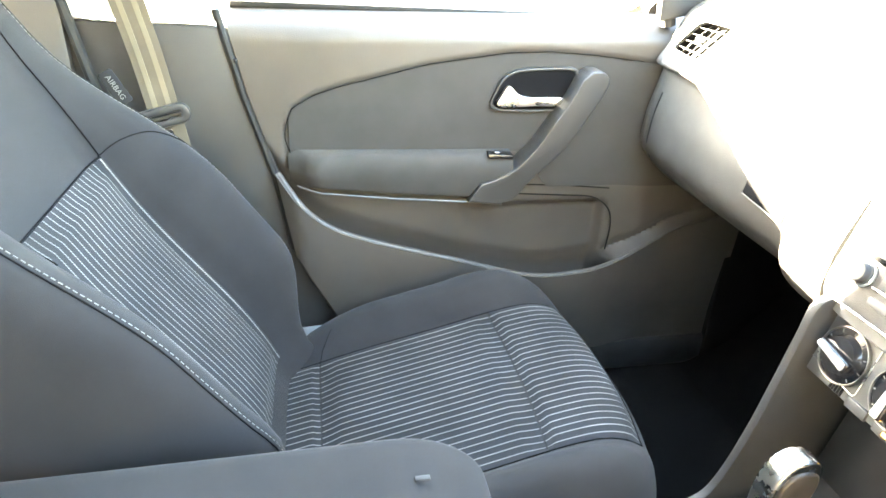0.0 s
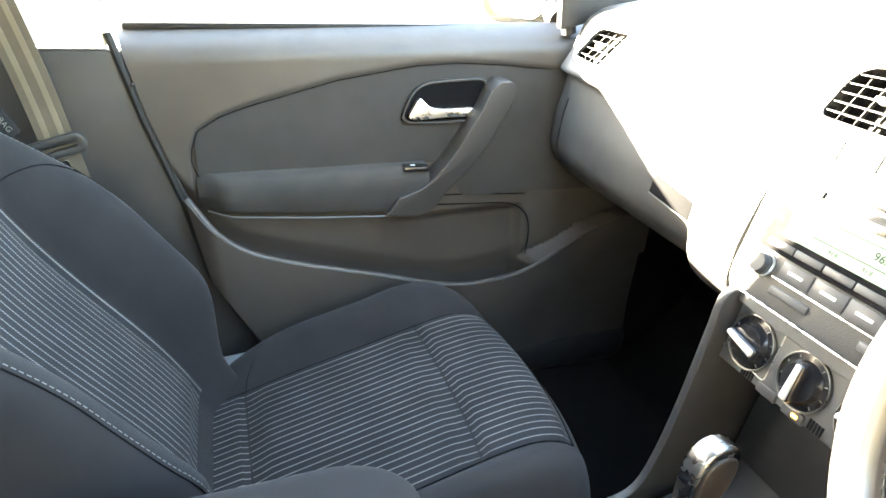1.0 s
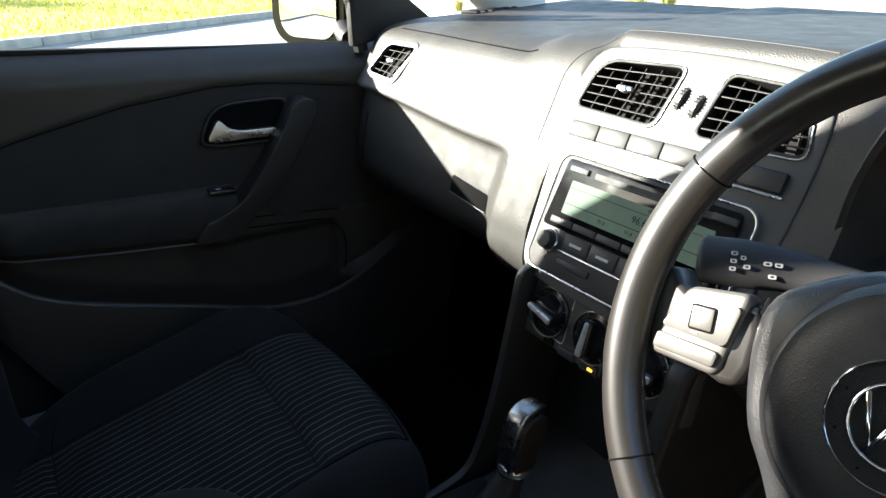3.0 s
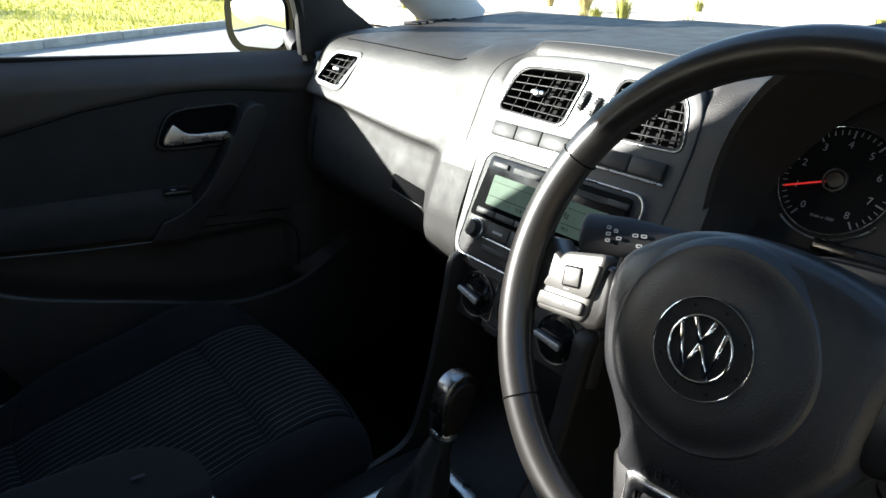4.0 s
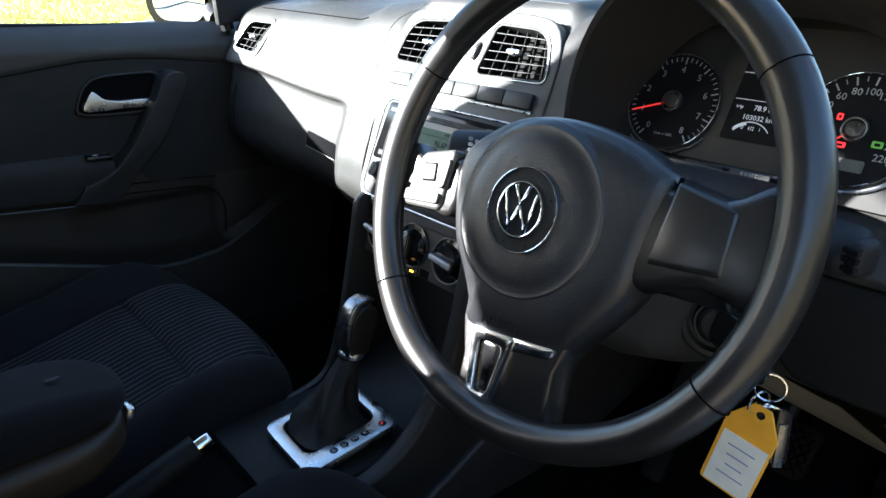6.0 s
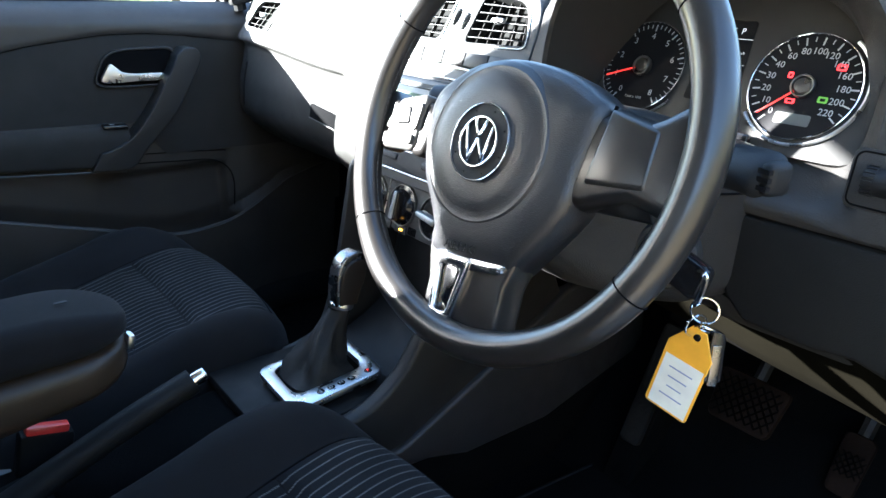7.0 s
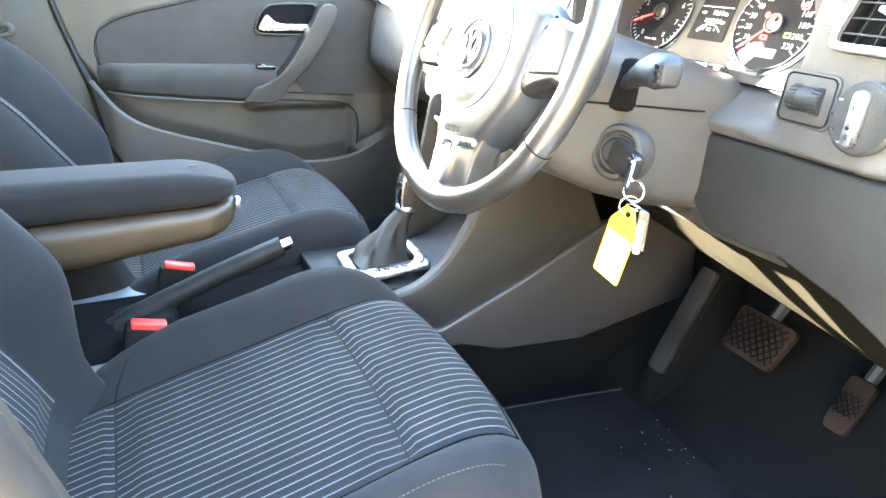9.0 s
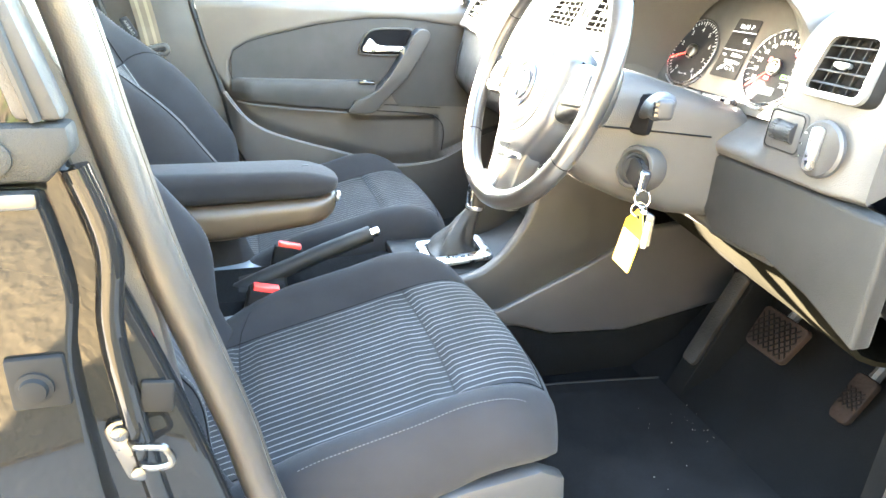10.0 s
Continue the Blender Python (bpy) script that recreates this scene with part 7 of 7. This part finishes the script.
def gear_lever():
    at = Vector((0.022, -0.030, -0.392))
    g = thing("gear_lever", "automatic gear lever with leather boot and silver surround", "gear lever", tuple(at))
    inv = Matrix.Translation(-at)

    def put(name, bm, mat, label="", parent=None, smooth=True):
        bm.transform(inv)
        return part(name, bm, mat, parent or g, label, smooth)

    m = Matrix.Translation((0.022, -0.032, -0.393)) @ Matrix.Rotation(radians(-4), 4, "Y")
    outer, inner = quad_round([(-0.072, -0.060), (0.068, -0.058), (0.072, 0.058), (-0.068, 0.060)], 0.018), quad_round([(-0.054, -0.030), (0.050, -0.030), (0.056, 0.044), (-0.050, 0.046)], 0.018)
    sur = put("surround", frame_ring(outer, inner, 0.012, m, 0.004), SILVER, "satin silver surround with gear marks")
    for i, s in enumerate(("S", "D", "N", "R", "P")):
        u = -0.026 + 0.0155 * i + (0.012 if i == 4 else 0)
        put("gear_mark", lathe([(0.0055, 0), (0.0055, 0.0008), (0.0045, 0.001)], m @ Matrix.Translation((u, -0.046, 0.0115)), 16), GLOSS, parent=sur)
        put("gear_letter", words(s, 0.008, m @ Matrix.Translation((u, -0.046, 0.0128)) @ Matrix.Rotation(radians(0), 4, "Z"), 0.0001), NEEDLE if s == "P" else WHITE, parent=sur, smooth=False)
    put("gear_rail", box((0.020, 0.004, 0.0006), m @ Matrix.Translation((-0.012, -0.036, 0.0122))), GLOSS, parent=sur)
    # leather boot, pleated
    rings = []
    top = Vector((0.066, -0.014, -0.305))
    for k in steps(0, 1, 12):
        c = Vector((0.020, -0.024, -0.388)).lerp(top, k ** 1.15) + Vector((-0.006 * math.sin(math.pi * k), 0, 0))
        ring = []
        for j in range(32):
            a = 2 * math.pi * j / 32
            sq = (abs(math.cos(a)) ** 4 + abs(math.sin(a)) ** 4) ** -0.25
            r = (0.047 * (1 - k) ** 1.3 * (sq * (1 - k) + k) + 0.0165 * (1 - (1 - k) ** 1.3))
            r *= 1 + 0.24 * math.sin(3 * a + 4 * k) * math.sin(math.pi * min(1, k * 1.2)) + 0.09 * math.sin(7 * a + 2 + 9 * k)* math.sin(math.pi * k)
            ring.append(c + Vector((r * math.cos(a), r * math.sin(a) * 0.82, 0.004 * math.sin(3 * a) * math.sin(math.pi * k))))
        rings.append(ring)
    put("boot", loft(rings), BOOT, "creased black leather boot")
    put("collar", lathe([(0.0165, 0), (0.0175, 0.002), (0.0175, 0.006), (0.0165, 0.008)], Matrix.Translation(top) @ Matrix.Rotation(radians(12), 4, "Y"), 24), SILVER)
    # knob: a silver band over top, back and front, with dark glossy cheeks
    prof = smooth_pairs([(-0.0165, 0.004), (-0.0160, 0.030), (-0.0135, 0.055), (-0.0060, 0.078), (0.008, 0.0905), (0.026, 0.0925), (0.038, 0.086), (0.041, 0.070), (0.036, 0.048), (0.026, 0.026), (0.020, 0.004)], 4)
    lev = Matrix.Translation(top) @ DOORPOSE @ Matrix.Translation((0.012, 0, 0)) @ Matrix.Diagonal((0.90, 0.87, 0.92, 1)) @ Matrix.Translation((-0.012, 0, 0))
    kn = put("knob", prism(prof, 0.027, lev @ Matrix.Translation((0, 0, -0.0135)), 0.0085, 4), KNOBSILVER, "satin silver gear knob with dark cheeks")
    cx, cz = 0.010, 0.046
    cheek = [(cx + 0.001 + (x - cx) * 0.84, cz - 0.005 + (z - cz) * 0.86) for x, z in prof]
    put("cheek", prism(cheek, 0.010, lev @ Matrix.Translation((0, 0, 0.0068)), 0.0035, 3), CHEEK, "dark brown cheek facing the driver", parent=kn)
    put("cheek", prism(cheek, 0.010, lev @ Matrix.Translation((0, 0, -0.0168)), 0.0035, 3), CHEEK, "dark brown side cheek", parent=kn)
    put("button", box((0.004, 0.014, 0.020), Matrix.Translation(top + Vector((0.0372, 0.0, 0.055))), 0.002), BUTTON, parent=kn)


gear_lever()


def handbrake():
    at = Vector((-0.36, -0.013, -0.43))
    h = thing("handbrake", "black handbrake lever with a chrome button", "handbrake", tuple(at))
    inv = Matrix.Translation(-at)

    def put(name, bm, mat, label=""):
        bm.transform(inv)
        return part(name, bm, mat, h, label)

    p = smooth_line([(-0.52, -0.012, -0.545), (-0.46, -0.012, -0.490), (-0.40, -0.012, -0.452), (-0.34, -0.012, -0.421), (-0.26, -0.012, -0.388), (-0.19, -0.012, -0.362), (-0.145, -0.012, -0.347)], 6)
    put("lever", tube(p, [0.0165 + 0.0085 * (1 - ease(i / (len(p) * 0.62))) for i in range(len(p))], 16, flat=1.15), RUBBER, "black grip")
    put("lever_seam", tube([q + Vector((0, -0.0162, 0.002)) for q in p[22:]], 0.001, 6), SEAM)
    d = Vector((0.93, 0, 0.31)).normalized()
    m = plane_pose(p[-1], (0, -1, 0), (-d.z, 0, d.x))
    put("button", lathe([(0.0095, -0.002), (0.0095, 0.012), (0.0085, 0.017), (0.004, 0.019)], plane_pose(p[-1], (0, 1, 0), (-d.z, 0, d.x)), 18), CHROME, "chrome release button")
    put("boot", box((0.14, 0.09, 0.03), Matrix.Translation((-0.38, -0.013, -0.445)) @ Matrix.Rotation(radians(-12), 4, "Y"), 0.012), VANE)


handbrake()


def centre_armrest():
    a = thing("console_box", "storage box with padded charcoal cloth lid between seats", "storage box", (-0.42, -0.005, -0.33))
    inv = Matrix.Translation((0.42, 0.005, 0.33))

    def put(name, bm, mat, label="", parent=None):
        bm.transform(inv)
        return part(name, bm, mat, parent or a, label)

    def body(x0, x1, zt, zb, w0, w1, nose, curve=0.0):
        rings = []
        n = 26
        for i in range(n):
            t = i / (n - 1)
            x = x0 + (x1 - x0) * (1 - (1 - t) ** 1.6)
            k = math.sqrt(max(0.0, 1 - (max(0.0, (x - (x1 - nose)) / nose)) ** 2.3)) if x > x1 - nose else 1.0
            k = max(k, 0.03)
            w = (w0 + (w1 - w0) * t) * (0.25 + 0.75 * k)
            top, bot = zt(x), zb(x)
            mid = (top + bot) / 2 + curve * (1 - k) * (top - bot)
            hh = (top - bot) * (0.35 + 0.65 * k)
            rings.append([Vector((x, -0.005 + y, mid + z)) for y, z in roundrect(2 * w, hh, min(w, hh / 2) * 0.72, 6)])
        return loft(rings)

    lid = put("lid", body(-0.62, -0.210, lambda x: -0.205 - 0.02 * max(0, (x + 0.30) / 0.1) ** 2 * (x > -0.30), lambda x: -0.262 + 0.10 * (x + 0.42) * 0.35, 0.050, 0.056, 0.075, 0.1), CLOTH, "padded charcoal cloth lid")
    put("box", body(-0.62, -0.214, lambda x: -0.262 + 0.10 * (x + 0.42) * 0.35 - 0.001, lambda x: -0.335 + 0.16 * max(0, x + 0.42), 0.048, 0.054, 0.06, 0.25), BOXP, "dark grey moulded box, sun bounce in its tint")
    put("catch", box((0.008, 0.020, 0.018), Matrix.Translation((-0.211, -0.022, -0.262)) @ Matrix.Rotation(radians(12), 4, "Y"), 0.003), SILVER, "small pale release catch")
    put("embroidered_mark", box((0.012, 0.005, 0.0012), Matrix.Translation((-0.268, -0.012, -0.2040)), 0.0005), BLACK, parent=lid)
    put("hinge_foot", box((0.10, 0.06, 0.12), Matrix.Translation((-0.60, -0.005, -0.36)), 0.02), BLACK)


centre_armrest()


def buckle(at, ry, rx, label):
    b = thing("belt_buckle", label, "seat belt buckle", at, "belt buckles")
    m = Matrix.Rotation(radians(rx), 4, "X") @ Matrix.Rotation(radians(ry), 4, "Y")
    part("housing", box((0.058, 0.030, 0.085), m @ Matrix.Translation((0, 0, -0.045)), 0.006), VANE, b, "black plastic housing")
    part("release_button", box((0.046, 0.017, 0.014), m @ Matrix.Translation((0.0, -0.003, -0.001)), 0.003), RED, b, "red release button")
    part("slot", box((0.036, 0.006, 0.004), m @ Matrix.Translation((0, 0.0085, 0.0005))), PIT, b)
    part("stalk", box((0.035, 0.012, 0.10), m @ Matrix.Translation((-0.005, 0, -0.12)), 0.004), VANE, b)


buckle((-0.298, 0.060, -0.390), 14, -6, "black belt buckle with red button beside the passenger seat")
buckle((-0.353, -0.105, -0.400), 14, 6, "black belt buckle with red button beside the driver seat")

# ---- driver footwell ----


def pedal(name, label, at, w, h, tilt, rows, cols, arm_to):
    p = thing(name, label, "pedal", at)
    m = plane_pose((0, 0, 0), (0, -1, 0), (math.sin(radians(tilt)), 0, math.cos(radians(tilt))))
    part("pad", prism(quad_round([(-w / 2 * 0.86, -h / 2), (w / 2 * 0.86, -h / 2), (w / 2, h / 2), (-w / 2, h / 2)], 0.012), 0.016, m @ Matrix.Translation((0, 0, -0.008)), 0.004), PEDAL, p, "dusty brown-black rubber pad")
    bms = []
    for s in (-1, 1):
        for i in range(-cols, cols + 1):
            o = i * w / (cols + 0.5) * 0.55
            ln = min(h, w) * 0.9
            b = box((0.0022, ln * 1.15, 0.002), m @ Matrix.Translation((o, 0, 0.0086)) @ Matrix.Rotation(radians(s * 40), 4, "Z"))
            bmesh.ops.bisect_plane(b, geom=list(b.verts) + list(b.edges) + list(b.faces), plane_co=m @ Vector((w * 0.43, 0, 0)), plane_no=(m.to_3x3() @ Vector((1, 0, 0))), clear_outer=True)
            bmesh.ops.bisect_plane(b, geom=list(b.verts) + list(b.edges) + list(b.faces), plane_co=m @ Vector((-w * 0.43, 0, 0)), plane_no=(m.to_3x3() @ Vector((-1, 0, 0))), clear_outer=True)
            bmesh.ops.bisect_plane(b, geom=list(b.verts) + list(b.edges) + list(b.faces), plane_co=m @ Vector((0, h * 0.46, 0)), plane_no=(m.to_3x3() @ Vector((0, 1, 0))), clear_outer=True)
            bmesh.ops.bisect_plane(b, geom=list(b.verts) + list(b.edges) + list(b.faces), plane_co=m @ Vector((0, -h * 0.46, 0)), plane_no=(m.to_3x3() @ Vector((0, -1, 0))), clear_outer=True)
            bms.append(b)
    part("tread", joined(*bms), PIT, p, "crossed tread grooves", smooth=False)
    part("arm", tube(smooth_line([(0.012, 0, 0.01), (0.06, 0, 0.08), tuple(Vector(arm_to) - Vector(at))], 5), 0.010, 8), BLACK, p)


pedal("brake_pedal", "wide dusty brake pedal above the mat", (0.515, -0.402, -0.435), 0.105, 0.078, 32, 4, 4, (0.66, -0.39, -0.24))
pedal("accelerator_pedal", "narrow dusty accelerator pedal beside the brake", (0.570, -0.535, -0.487), 0.043, 0.090, 30, 5, 2, (0.70, -0.53, -0.30))
fr = thing("foot_rest", "worn grey foot rest beside the console", "foot rest", (0.50, -0.245, FLOOR))
part("pad", prism(roundrect(0.038, 0.21, 0.010), 0.014, plane_pose((0.020, -0.006, 0.170), (0, -1, 0), (0.42, 0, 0.9)), 0.005), SCUFF, fr, "scuffed pale-worn rubber pad")
part("base", prism([(-0.06, 0.0), (-0.045, 0.04), (0.075, 0.28), (0.12, 0.28), (0.12, 0.0)], 0.048, Matrix.Translation((0, 0.018, 0)) @ DOORPOSE, 0.004), CARPET, fr)


def floor_mat():
    def f(u, v):
        x = -0.02 + 0.56 * u
        z = FLOOR + 0.010 + max(0, x - 0.40) ** 2 * 2.2 + 0.003 * noise.noise(Vector((u * 7, v * 7, 0)))
        return (x, -0.20 - 0.42 * v, z)

    pts = [(-0.02, -0.205), (0.46, -0.205), (0.50, -0.26), (0.505, -0.42), (0.50, -0.47), (0.485, -0.52), (0.475, -0.57), (0.46, -0.61), (-0.02, -0.62)]
    line = [(p.x, p.y) for p in smooth_line([Vector((x, y, 0)) for x, y in pts], 4, True)]
    m = thing("floor_mat", "black carpet floor mat with dust and specks", "floor mat", (0.2, -0.4, FLOOR))
    bm = prism(line[::-1], 0.010, Matrix.Translation((-0.2, 0.4, 0.002)), 0.003)
    part("mat", bm, MAT, m, "dusty black carpet mat")
    part("binding", tube([(x - 0.2, y + 0.4, 0.010) for x, y in line], 0.0042, 6, True), RUBBER, m, "black stitched edge")


floor_mat()
tagged(part("paper_slip", prism(roundrect(0.05, 0.018, 0.004), 0.0015, Matrix.Translation((0.02, -0.63, FLOOR + 0.05)) @ Matrix.Rotation(radians(70), 4, "Y")), TAGW), "small pale slip beside the driver seat", "paper")


def crumbs():
    """Pale crumbs and grit trodden into the driver's mat."""
    rng = random.Random(5)
    bm = bmesh.new()
    for i in range(26):
        c = Vector((rng.gauss(0.40, 0.05), rng.gauss(-0.36, 0.035), FLOOR + 0.0145)) if i < 22 else Vector((rng.uniform(0.10, 0.48), rng.uniform(-0.58, -0.24), FLOOR + 0.0145))
        r = rng.uniform(0.0006, 0.0014)
        vs = [bm.verts.new(c + Vector((r * rng.uniform(0.6, 1.2) * math.cos(a), r * rng.uniform(0.6, 1.2) * math.sin(a), 0))) for a in (0.3, 1.7, 3.0, 4.6)]
        top = bm.verts.new(c + Vector((0, 0, r)))
        for a, b in zip(vs, vs[1:] + vs[:1]):
            bm.faces.new((a, b, top))
    tagged(part("crumbs", bm, KERB, smooth=False), "pale crumbs and grit on the floor mat", "crumbs", kind="stuff")


crumbs()
